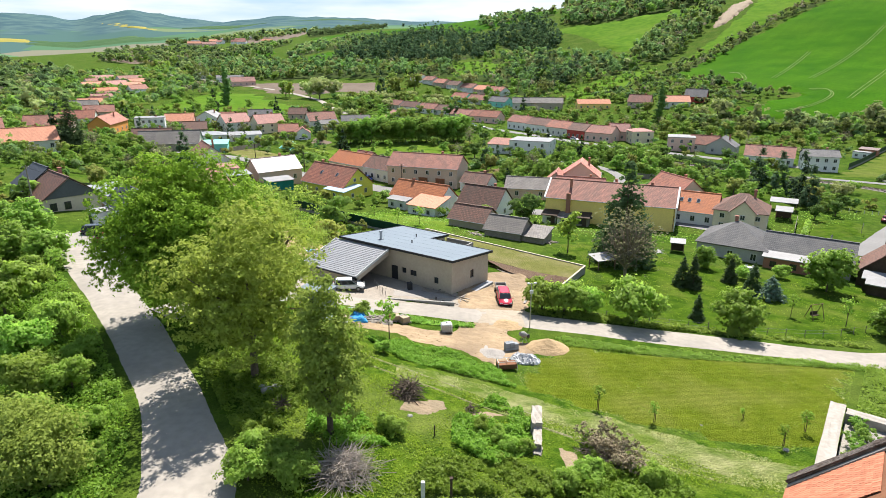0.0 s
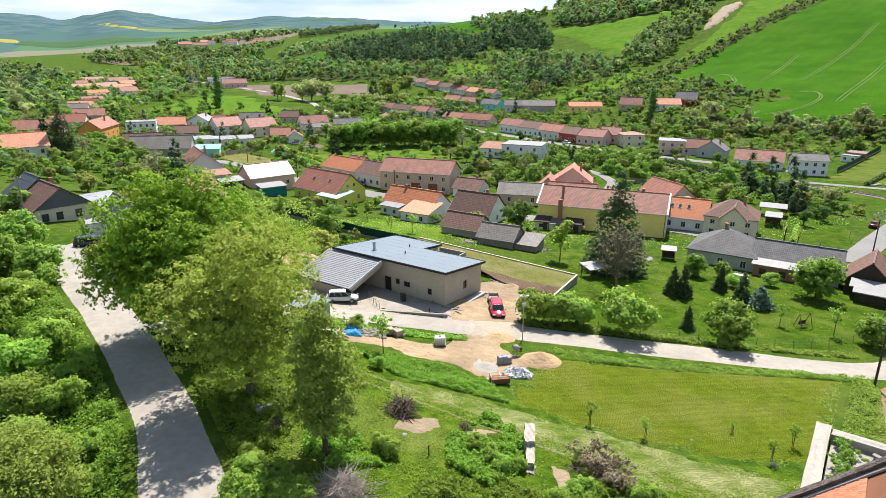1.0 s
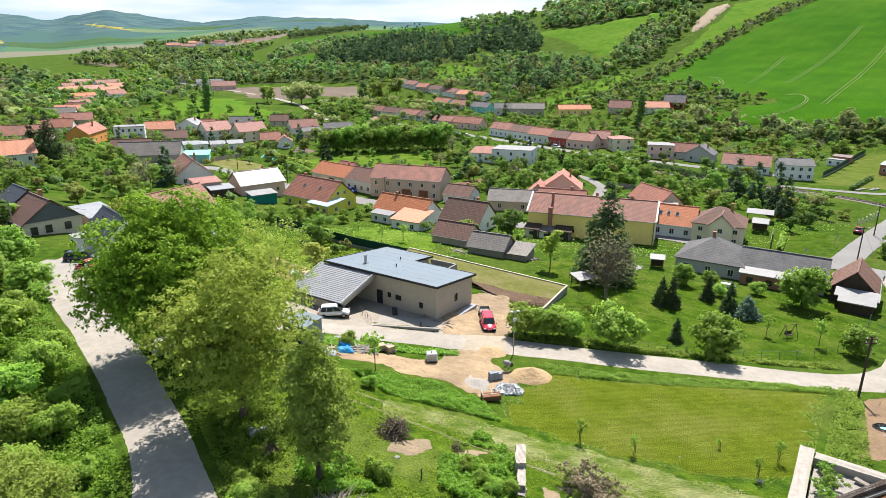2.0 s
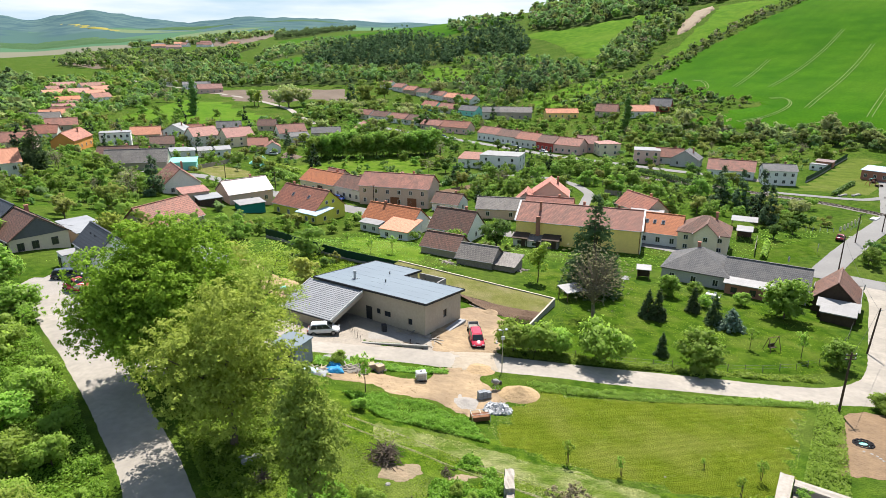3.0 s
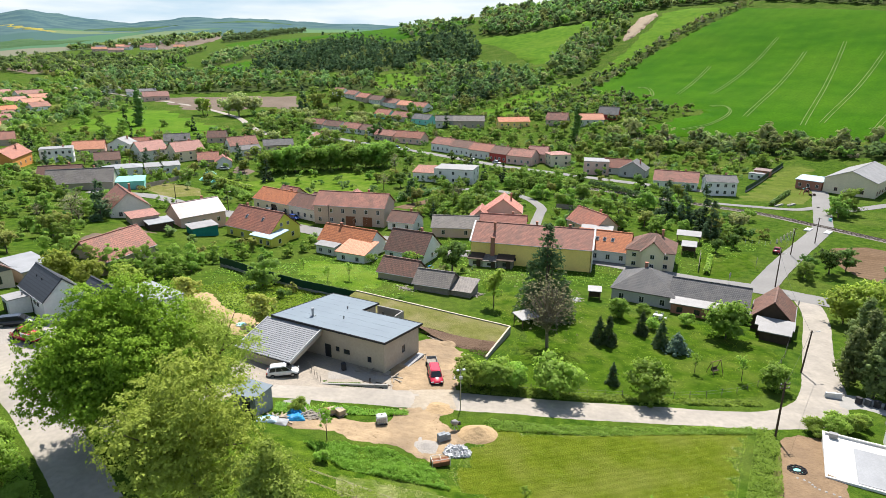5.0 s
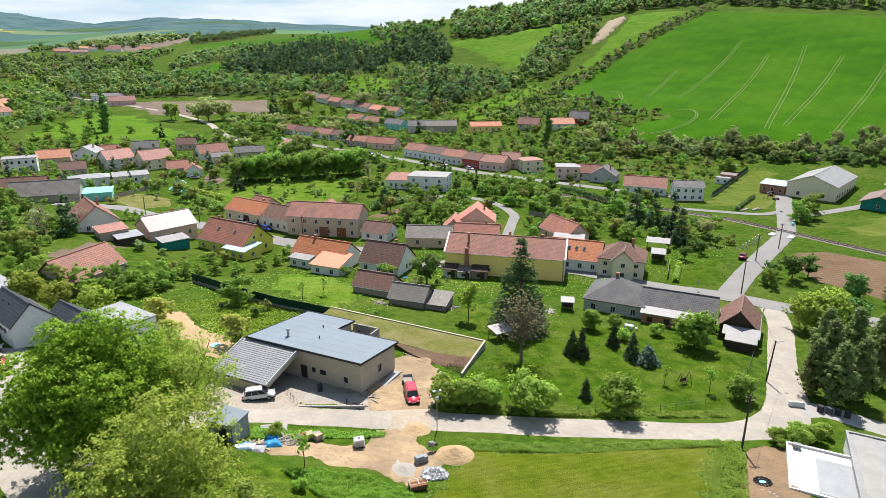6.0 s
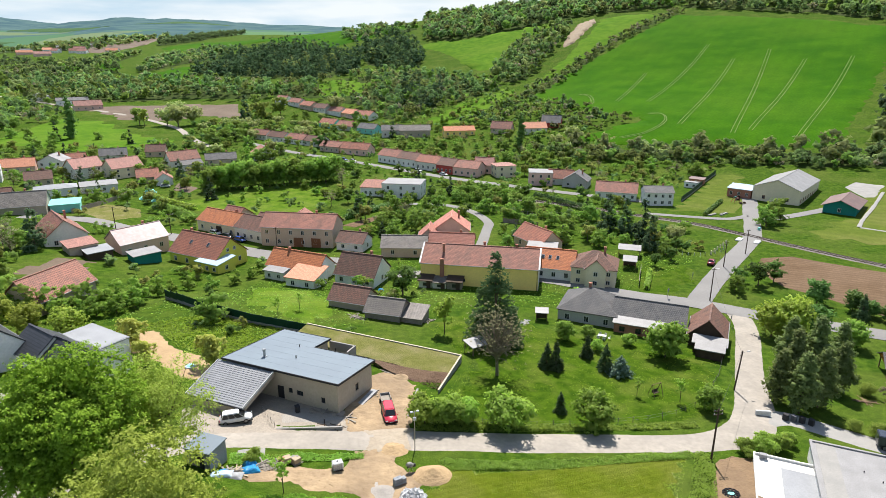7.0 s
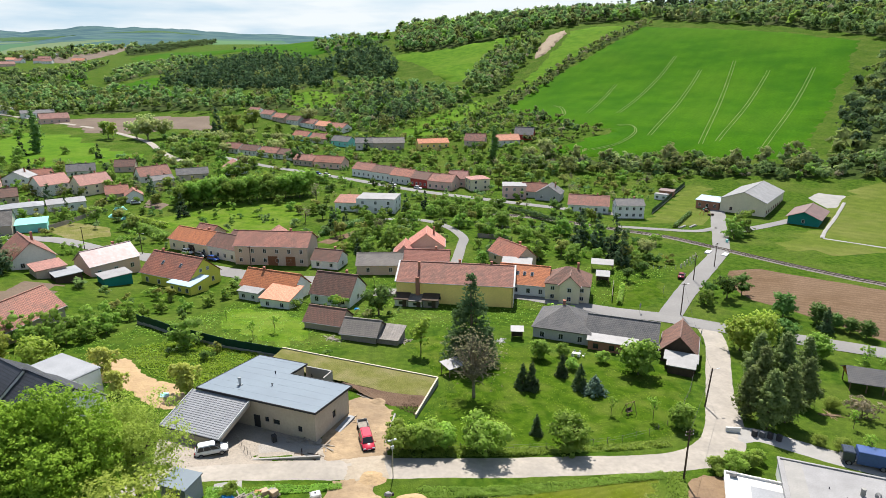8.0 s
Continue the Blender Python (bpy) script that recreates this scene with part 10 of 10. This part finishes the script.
def gazebo(x, y, yaw):
    ob = thing("timber_shelter", x, y, yaw, None, "open timber carport with a brown gable roof", "shelter")
    for sx in (-2.6, 0, 2.6):
        for sy in (-2.6, 2.6):
            part("post", one_box(sx, sy, 1.2, 0.18, 0.18, 2.6), M["timber"], ob)
    part("roof", slab(bmesh.new(), [(-3.2, -3.4, 2.3), (3.2, -3.4, 2.3), (3.2, 0, 4.1), (-3.2, 0, 4.1)], 0.12), M["t_grey"], ob)
    part("roof", slab(bmesh.new(), [(-3.2, 0, 4.1), (3.2, 0, 4.1), (3.2, 3.4, 2.3), (-3.2, 3.4, 2.3)], 0.12), M["t_grey"], ob)
    bm = bmesh.new()
    for sx in (-2.9, 2.9):
        v = [bm.verts.new(p) for p in ((sx, -2.9, 2.35), (sx, 2.9, 2.35), (sx, 0, 3.9))]
        bm.faces.new(v)
    bmesh.ops.solidify(bm, geom=bm.faces[:], thickness=0.06)
    part("gable_board", bm, M["w_orange"], ob, "orange-brown gable boarding")


gazebo(100.5, 78.6, -35)


def garden_swing(x, y, yaw):
    ob = thing("garden_swing", x, y, yaw, None, "wooden garden swing seat in an A-frame", "swing")
    for sx in (-0.9, 0.9):
        for sy in (-0.8, 0.8):
            part("leg", tube(bmesh.new(), (sx, sy, -0.05), (sx, 0, 2.1), 0.05, 0.05, 6), M["timber"], ob)
    part("beam", tube(bmesh.new(), (-1.1, 0, 2.1), (1.1, 0, 2.1), 0.05, 0.05, 6), M["timber"], ob)
    part("seat", one_box(0, 0, 0.55, 1.2, 0.5, 0.06), M["dark_timber"], ob)
    part("backrest", one_box(0, 0.24, 0.8, 1.2, 0.05, 0.45), M["dark_timber"], ob)
    for sx in (-0.55, 0.55):
        part("chain", tube(bmesh.new(), (sx, 0, 0.6), (sx, 0, 2.1), 0.015, 0.015, 4), M["metal"], ob)


garden_swing(50.8, 76.8, 15)


def table_set(x, y, yaw):
    tb = thing("garden_table", x, y, yaw, None, "white garden table with a cloth", "table")
    part("tabletop", one_box(0, 0, 0.74, 1.6, 0.9, 0.05, bevel=0.01), M["frame_white"], tb)
    for sx in (-0.7, 0.7):
        for sy in (-0.35, 0.35):
            part("leg", one_box(sx, sy, 0.36, 0.06, 0.06, 0.74), M["frame_white"], tb)
    for k, (dx, dy, a) in enumerate(((-0.6, -0.9, 0), (0.5, -0.9, 0), (-0.5, 0.95, 180), (0.6, 0.95, 180), (1.4, 0, 90))):
        w = Matrix.Translation((x, y, 0)) @ pose(0, 0, 0, 0, 0, yaw) @ Vector((dx, dy, 0))
        ch = thing("garden_chair", w.x, w.y, yaw + a, None, "white plastic garden chair at a table", "chair", "garden chairs")
        part("seat", one_box(0, 0, 0.42, 0.45, 0.45, 0.05, bevel=0.01), M["frame_white"], ch)
        part("backrest", one_box(0, -0.22, 0.68, 0.45, 0.04, 0.5, bevel=0.01), M["frame_white"], ch)
        for sx in (-0.19, 0.19):
            for sy in (-0.19, 0.19):
                part("leg", one_box(sx, sy, 0.2, 0.04, 0.04, 0.42), M["frame_white"], ch)


table_set(53.2, 100.4, -35)


def bin_(x, y, mat, label):
    ob = thing("waste_bin", x, y, 20, None, label, "bin")
    part("body", one_box(0, 0, 0.5, 0.6, 0.7, 1.0, bevel=0.04), M[mat], ob)
    part("lid", one_box(0, 0, 1.04, 0.64, 0.76, 0.08, bevel=0.03), M[mat], ob)


for x, y, m_ in ((66.4, 66.9, "frame_dark"), (67.4, 66.4, "w_darkgrey"), (68.3, 65.8, "frame_dark"), (69.2, 65.0, "frame_dark"), (-4.5, 77.2, "frame_dark")):
    bin_(x, y, m_, "dark plastic wheeled waste bin")
kerb_wall(63.9, 68.6, -20, 2.2, 0.9, "frame_white", "white gate wall at the drive")
bin_(142.7, 168.6, "w_teal", "blue-green collection bin by the road")


def tyre_ring(x, y, r):
    """Old tyres laid in a ring, painted pale, round a small pond liner."""
    ob = thing("tyre_ring", x, y, 0, None, "ring of old black tyres round a basin", "tyres")
    bm0 = bmesh.new()
    bmesh.ops.create_circle(bm0, segments=8, radius=0.09, matrix=pose(0.24, 0, 0.1, 90))
    bmesh.ops.spin(bm0, geom=bm0.verts[:] + bm0.edges[:], cent=(0, 0, 0), axis=(0, 0, 1), angle=math.tau, steps=14, use_merge=True)
    me = mesh_of("tyre", bm0, M["tyre"])
    for k in range(11):
        a = 6.28 * k / 11
        p = part("tyre", me, None, ob)
        p.location = (r * math.cos(a), r * 0.8 * math.sin(a), 0.02)
    part("basin", tube(bmesh.new(), (0, 0, 0), (0, 0, 0.1), r * 0.75, r * 0.8, 14), M["w_teal"], ob, "turquoise basin with dark water")


tyre_ring(45.6, 51.6, 0.75)
for k in range(9):
    stone(44.6 + 0.25 * k + 0.3 * math.sin(k), 50.2 - 0.42 * k, 0.16, M["concrete"], "pale edging stone of a garden path", 40 + k)


def hatch(x, y):
    ob = thing("tank_hatch", x, y, 0, None, "round blue-grey tank lid set in sand", "lid")
    part("ring", tube(bmesh.new(), (0, 0, 0), (0, 0, 0.25), 0.85, 0.8, 18), M["sheet_blue"], ob)
    part("lid", tube(bmesh.new(), (0, 0, 0.26), (0, 0, 0.32), 0.5, 0.48, 16), M["w_teal"], ob)


hatch(-34.8, 106)
hatch(-21.5, 94.2)

# flat-roofed white house below the drive, with its terrace
fh = thing("flat_roofed_house", 64.3, 47.1, -36, -4.9, "white flat-roofed house with a low parapet", "house")
part("wall", one_box(0, 0, 1.4, 16.4, 14.0, 4.0), M["w_white"], fh)
part("roof", one_box(0, 0, 3.45, 16.6, 14.2, 0.12), M["sheet_white"], fh, "white roof membrane with patches")
for sx, sy, lx, ly in ((0, 7.05, 16.8, 0.3), (0, -7.05, 16.8, 0.3), (8.25, 0, 0.3, 13.8), (-8.25, 0, 0.3, 13.8)):
    part("parapet", one_box(sx, sy, 3.55, lx, ly, 0.3), M["sheet_white"], fh)
part("roof_strip", one_box(-6.6, 0, 3.53, 2.2, 13.6, 0.02), M["concrete"], fh)
bmv = tube(bmesh.new(), (0.6, 2.4, 3.5), (0.6, 2.4, 4.5), 0.28, 0.28, 10)
part("chimney", bmv, M["concrete"], fh)
bmv = bmesh.new()
bmesh.ops.create_cone(bmv, cap_ends=False, segments=14, radius1=0.45, radius2=0.12, depth=0.18, matrix=pose(2.2, 2.2, 4.0, 60, 0, 20))
tube(bmv, (2.2, 2.3, 3.5), (2.2, 2.3, 4.0), 0.03, 0.03, 6)
part("dish", bmv, M["concrete"], fh, "small satellite dish")
for k in range(10):
    part("roof_vent", tube(bmesh.new(), (-3 + 1.7 * (k % 5), -3 + 4 * (k // 5) + 0.7 * (k % 3), 3.5), (-3 + 1.7 * (k % 5), -3 + 4 * (k // 5) + 0.7 * (k % 3), 3.72), 0.07, 0.06, 6), M["frame_dark"], fh)
te = thing("terrace", 54.6, 51.4, -36, -4.2, "raised terrace with pale walls and grey deck", "terrace")
part("base", one_box(0, 0, 0.55, 9.2, 9.6, 2.6), M["w_offwhite"], te)
part("deck", one_box(0.6, -0.6, 1.88, 4.4, 7.0, 0.06), M["sheet_grey"], te)
for sx, sy, lx, ly in ((0, 4.75, 9.4, 0.2), (-4.6, 0, 0.2, 9.4), (0, -4.75, 9.4, 0.2)):
    part("parapet", one_box(sx, sy, 2.0, lx, ly, 0.3), M["w_white"], te)
part("vent_box", one_box(-3.6, 4.2, 2.25, 0.9, 0.6, 0.5, bevel=0.03), M["sheet_white"], te)
plant("bush", 56.5, 59.3, 0.85, None, "bush", "rounded bright green leafy bush", "bush")
plant("bush", 54.0, 60.0, 0.6, None, "bush", "rounded bright green leafy bush", "bush")
plant("bush", 58.6, 60.4, 0.7, None, "bush", "rounded bright green leafy bush", "bush")

# ---- the old house and the white house at the end of the lane ----
oh = house("old_house", -67.7, 106.4, 48, 9.0, 10.0, 3.0, 3.3, "w_beige", "t_brown", ridge="y", front=0, side=0, chim=((0.1, 0.2),), label="old stained house with a broad brown tile roof", base=3.7)
for k in (-3.0, -0.8, 2.2):
    window(oh, k, -5.02, 1.6, 1.05, 1.35, 0, "frame_dark")
for k in (-3.4, -1.0):
    window(oh, -4.52, k, 1.6, 1.0, 1.3, -90, "frame_dark")
bmg = bmesh.new()
vg = [bmg.verts.new(p) for p in ((-4.3, -5.04, 3.05), (4.3, -5.04, 3.05), (0, -5.04, 6.1))]
vh = [bmg.verts.new((v.co.x, v.co.y - 0.05, v.co.z)) for v in vg]
bmg.faces.new(vh)
for i in range(3):
    bmg.faces.new((vg[i], vg[(i + 1) % 3], vh[(i + 1) % 3], vh[i]))
part("gable_board", bmg, M["w_darkgrey"], oh, "dark slate-clad gable")
house("old_house_wing", -74.6, 112.6, 48, 9.4, 8.0, 3.1, 3.6, "w_white", "t_black", ridge="y", front=0, side=2, chim=(), label="white house wing with a dark slate roof", category="house", base=3.7)
house("lean_to", -61.5, 112.0, 48, 5, 9, 2.6, 0.6, "w_stone", "sheet_grey", shape="mono", front=0, side=0, chim=(), label="lean-to with a pale sheet roof", category="shed", base=3.2)
nh = house("white_house", -49.4, 95.2, -48, 11.0, 6.0, 3.4, 2.9, "w_white", "t_black", front=0, side=0, chim=(), label="small new white house with a black tile roof", base=3.6, over=0.12)
for k in (1.6, 3.0):
    window(nh, k, -3.02, 2.5, 0.7, 0.55, 0, "frame_dark")
part("downpipe", tube(bmesh.new(), (0.3, -3.08, 0), (0.3, -3.08, 3.4), 0.06, 0.06, 6), M["frame_dark"], nh)
for k in (-2.0, 0.4):
    part("roof_vent", tube(bmesh.new(), (k, -1.2, 4.9), (k, -1.2, 5.6), 0.08, 0.07, 6), M["frame_dark"], nh)
eb = thing("entrance_block", -54.0, 93.9, -48, 3.9, "white flat-roofed entrance block", "house")
part("wall", one_box(0, 0, 1.0, 3.2, 3.2, 3.4), M["w_white"], eb)
part("roof", one_box(0, 0, 2.73, 3.4, 3.4, 0.12), M["sheet_white"], eb)
door(eb, -0.3, -1.62, -0.1, 1.2, 2.1, 0, "frame_dark")
part("roof_cowl", tube(bmesh.new(), (0.6, 0.6, 2.7), (0.6, 0.6, 3.3), 0.12, 0.12, 8), M["metal"], eb)
for k in range(3):
    part("step", one_box(0.6, -1.9 - 0.4 * k, 0.0 - 0.16 * k, 2.4, 0.42, 0.5), M["concrete"], eb)
house("white_house", -41.2, 93.4, -46, 7.5, 7.0, 2.9, 2.7, "w_white", "t_black", front=1, side=0, chim=(), label="new white house with a black tile roof", base=2.7, over=0.12, frames="frame_dark")
house("white_house", -34.4, 87.6, -43, 12.0, 8.0, 2.8, 3.0, "w_white", "t_black", front=2, side=0, chim=(), label="second new white house with a black tile roof", base=2.2, over=0.12, frames="frame_dark")
house("garage", -36.0, 97.6, -43, 10, 5.5, 2.9, 0, "w_white", "sheet_grey", shape="flat", front=0, side=0, chim=(), label="white garage with a flat grey roof", category="garage", base=1.8)


# ---- trimmed hedges, fences and small things of the village edge ----
def hedge(line, w, hgt, leaf, label, seed, n=260):
    """A trimmed hedge: leaves over a long block, with stems inside."""
    rng = np.random.default_rng(seed)
    ob = thing("hedge", line[0][0], line[0][1], 0, 0.0, label, "hedge")
    x0, y0 = line[0]
    got, bm = [], bmesh.new()
    for (ax, ay), (bx, by) in zip(line, line[1:]):
        d = math.hypot(bx - ax, by - ay)
        m = int(d * n / 4)
        t, a = rng.uniform(0, 1, m), rng.uniform(0, math.pi, m)
        off = np.stack([np.cos(a) * w / 2, np.sin(a) ** 0.5 * hgt], 1) * rng.uniform(0.8, 1.08, m)[:, None]
        px, py = ax + (bx - ax) * t - (by - ay) / d * off[:, 0], ay + (by - ay) * t + (bx - ax) / d * off[:, 0]
        pos = np.stack([px - x0, py - y0, land(px, py) + off[:, 1] * rng.uniform(0.35, 1, m) ** 0.4], 1)
        out = np.stack([-(by - ay) / d * np.cos(a), (bx - ax) / d * np.cos(a), np.sin(a)], 1)
        got.append(leaf_faces(rng, pos, out, 0.24 + 0.05 * w, 0.5))
        for k in range(int(d / 1.5) + 1):
            x, y = ax + (bx - ax) * k * 1.5 / d, ay + (by - ay) * k * 1.5 / d
            tube(bm, (x - x0, y - y0, at(x, y) - 0.2), (x - x0, y - y0, at(x, y) + hgt * 0.8), 0.06, 0.03, 5, False)
    part("foliage", leaf_mesh("foliage", np.concatenate(got), L_[leaf]), None, ob)
    part("stem", bm, M["bark"], ob)


hedge([(137.2, 190.2), (156.8, 208.0)], 1.4, 1.6, "dark", "dark trimmed hedge beside the playground", 81, 160)
hedge([(170.0, 216.6), (179.8, 223.4)], 1.6, 2.2, "dark", "dark trimmed hedge beside the hall", 82, 160)
hedge([(10.6, 215), (27.7, 228.9)], 2.0, 2.0, "dark", "dark trimmed hedge across the gardens", 83, 160)
hedge([(-66, 264), (-56, 250), (-45, 238)], 3.4, 2.2, "bright", "broad light green hedge beside the court", 84, 160)
hedge([(-46, 273), (-20, 277), (12, 282)], 7.5, 7.5, "far_bright", "dense green undergrowth of the tree row", 87, 220)
hedge([(60.2, 130.4), (66.0, 127.2)], 1.3, 1.2, "bright", "low trimmed hedge before the cream house", 85, 200)
hedge([(-59.6, 246), (-50.1, 233.5), (-41.5, 220)], 4.5, 2.4, "far_mid", "broad overgrown hedge beside the playing court", 91, 200)
hedge([(87.3, 231), (93.3, 218.4), (98.1, 205.2)], 1.6, 2.6, "needle", "dark clipped thuja hedge between gardens", 92, 200)
hedge([(9.3, 212), (18, 219.4), (26, 226)], 2.2, 1.9, "dark", "dark clipped hedge across the green", 93, 200)
hedge([(78.5, 127.5), (82.5, 133.5), (86.0, 139)], 1.2, 1.5, "bright", "trimmed hedge along the corner lawn", 86, 200)


def board_fence(line, hgt, label):
    ob = thing("board_fence", line[0][0], line[0][1], 0, 0.0, label, "fence")
    x0, y0 = line[0]
    for (ax, ay), (bx, by) in zip(line, line[1:]):
        d = math.hypot(bx - ax, by - ay)
        m = max(1, int(d / 2.2))
        ang = math.degrees(math.atan2(by - ay, bx - ax))
        for k in range(m):
            t = (k + 0.5) / m
            x, y = ax + (bx - ax) * t, ay + (by - ay) * t
            part("panel", one_box(x - x0, y - y0, at(x, y) + hgt / 2, d / m - 0.06, 0.08, hgt + 0.3, ang), M["grey_timber"], ob)


board_fence([(-83.1, 227.7), (-79.6, 241.5), (-76.3, 259.7), (-75.8, 271.6)], 1.5, "weathered board fence beside the court")
field("vegetable_bed", [(-60, 276), (-52, 269.5), (-50, 278), (-60, 290)], "plough", 0.09, 3, "dug vegetable bed behind the houses", 0.3, 2, "earth")
field("vegetable_bed", [(8, 204), (22, 216), (26, 213.4), (12, 201)], "tilled", 0.09, 3, "narrow dug bed between the gardens", 0.3, 2, "earth")
field("mown_plot", [(140, 192.5), (172, 222), (178, 217), (150, 191)], "sports", 0.07, 4, "mown grass of the playground", 0.3, 3, "lawn")
for tx, ty, tw, td in ((-66.9, 261, 6.5, 3.5), (-61.3, 257, 6.0, 3.0), (-68.2, 273, 5.0, 3.2)):
    crumpled("tarpaulin", tx, ty, 20, tw, td, 1.5, M["w_teal"], "turquoise tarpaulin over stacked goods", "tarpaulin", int(-tx))
bay(87.7, 153.4, -30, 6.0, 4.2, 2.4, "open carport with a pale sheet roof", "carport")
bay(82.6, 143.7, -30, 3.4, 4.0, 2.5, "dark shed with a pale flat roof", "garden_shed", "sheet_white", "dark_timber")
board_fence([(84.5, 141), (80.5, 134.5), (77.5, 129.5)], 1.5, "tall grey board fence beside the corner lawn")
board_fence([(63, 196.5), (68, 193), (73, 188.6)], 1.4, "dark board fence behind the garden")


def playground():
    swing = thing("swing_frame", 161.5, 206.0, 30, None, "blue and red steel climbing frame", "climbing frame")
    for sx in (-2.0, 2.0):
        for sy in (-0.9, 0.9):
            part("leg", tube(bmesh.new(), (sx, sy, -0.1), (sx, 0, 2.4), 0.07, 0.06, 6), M["w_red"], swing)
    part("beam", tube(bmesh.new(), (-2.1, 0, 2.4), (2.1, 0, 2.4), 0.08, 0.08, 6), M["w_teal"], swing)
    for sx in (-0.8, 0.8):
        part("seat", one_box(sx, 0, 0.6, 0.5, 0.25, 0.06), M["frame_dark"], swing)
        for e in (-0.22, 0.22):
            part("chain", tube(bmesh.new(), (sx + e, 0, 0.6), (sx + e, 0, 2.4), 0.02, 0.02, 4), M["metal"], swing)
    for k in range(6):
        g = thing("garden_slab", 139 + 1.5 * k, 189.4 + 0.8 * (k % 3), 20 * k, None, "pale stone slab in the playground grass", "slab")
        part("block", one_box(0, 0, 0.15, 1.3, 0.9, 0.5, bevel=0.05), M["concrete"], g)
    for k, (x, y) in enumerate(((162.6, 203.1), (167, 212), (165.2, 209.5))):
        b = thing("picnic_table", x, y, 25 * k, None, "dark wooden picnic table on grass", "table")
        part("tabletop", one_box(0, 0, 0.75, 2.2, 0.9, 0.08), M["dark_timber"], b)
        for sy in (-0.8, 0.8):
            part("bench", one_box(0, sy, 0.45, 2.2, 0.3, 0.06), M["dark_timber"], b)
        for sx in (-0.8, 0.8):
            part("leg", one_box(sx, 0, 0.35, 0.1, 1.5, 0.74), M["dark_timber"], b)


playground()
for x, y in ((129.2, 160.4), (132.6, 156.6)):
    g = thing("crossing_panel", x, y, 38, None, "pale concrete panel of the level crossing", "panel")
    part("block", one_box(0, 0, 0.2, 3.4, 1.6, 0.4, bevel=0.03), M["frame_white"], g)
for k in range(6):
    g = thing("marker_post", 111.5 + 2.2 * k, 149.2 + 1.7 * k, 0, None, "cream concrete post beside the road", "post")
    part("shaft", one_box(0, 0, 0.5, 0.35, 0.35, 1.5, bevel=0.05), M["w_cream"], g)
house("mobile_home", 160.5, 234.0, -50, 5.5, 3.0, 2.3, 0, "w_white", "sheet_white", shape="flat", front=2, side=0, chim=(), label="white mobile home on the grass", category="caravan")
house("tool_shed", 166.5, 239.0, -50, 6.0, 3.2, 2.2, 0.4, "w_brick", "brown_sheet", shape="mono", front=1, side=0, chim=(), label="brown tool shed behind the mobile home", category="shed")


# ---- building waste and pallets along the verge ----
def pallet(x, y, yaw, tilt, load=0, label="weathered wooden pallet on the earth"):
    ob = thing("pallet", x, y, yaw, None, label, "pallet")
    m = pose(0, 0, 0.12 + 0.35 * math.sin(radians(abs(tilt))), tilt, 0, 0)
    for k in range(6):
        p = part("slat", one_box(0, -0.5 + 0.2 * k, 0.13, 1.2, 0.12, 0.03), M["grey_timber"], ob)
        p.matrix_local = m
    for k in (-0.5, 0, 0.5):
        p = part("runner", one_box(k, 0, 0.05, 0.1, 1.15, 0.12), M["grey_timber"], ob)
        p.matrix_local = m
    if load:
        part("carton", one_box(0, 0, 0.28 + load / 2, 0.9, 0.85, load, bevel=0.03), M["sand_paper"], ob, "brown paper-wrapped load")


M["sand_paper"] = plain("sand_paper", (0.5, 0.4, 0.28), (0.42, 0.33, 0.23), rough=0.9)
for x, y, yaw, tilt, load in ((-7.6, 63.2, 20, 0, 0), (-7.0, 63.9, 28, 24, 0), (-6.3, 63.2, 12, 14, 0), (-6.6, 64.5, 30, 0, 0), (-5.5, 64.7, 15, 0, 0.55), (-4.4, 64.4, 35, 0, 0.6)):
    pallet(x, y, yaw, tilt, load)
timber_heap(-9.0, 63.2, 35, 16, 2.4, 0.9, "broken boards and battens thrown in a heap", 61)
timber_heap(-11.0, 62.2, -10, 10, 2.6, 0.8, "pale planks and laths lying on the grass", 62, "sand_paper")
timber_heap(-1.2, 76.4, -33, 9, 3.2, 0.35, "building boards lying along the house wall", 63)
timber_heap(2.2, 74.6, -28, 8, 3.6, 0.4, "long planks beside the house corner", 64)
timber_heap(6.4, 81.2, 56, 8, 2.6, 0.5, "pale boards stacked beside the house", 65, "sand_paper")
crumpled("tarpaulin", -9.6, 62.6, 20, 2.2, 1.6, 0.6, M["blue_tarp"], "crumpled blue tarpaulin on the building waste", "tarpaulin", 18)
crumpled("tarpaulin", -12.6, 61.6, 0, 2.8, 1.2, 0.4, M["sheet_blue"], "grey-blue plastic sheeting on the grass", "tarpaulin", 19)
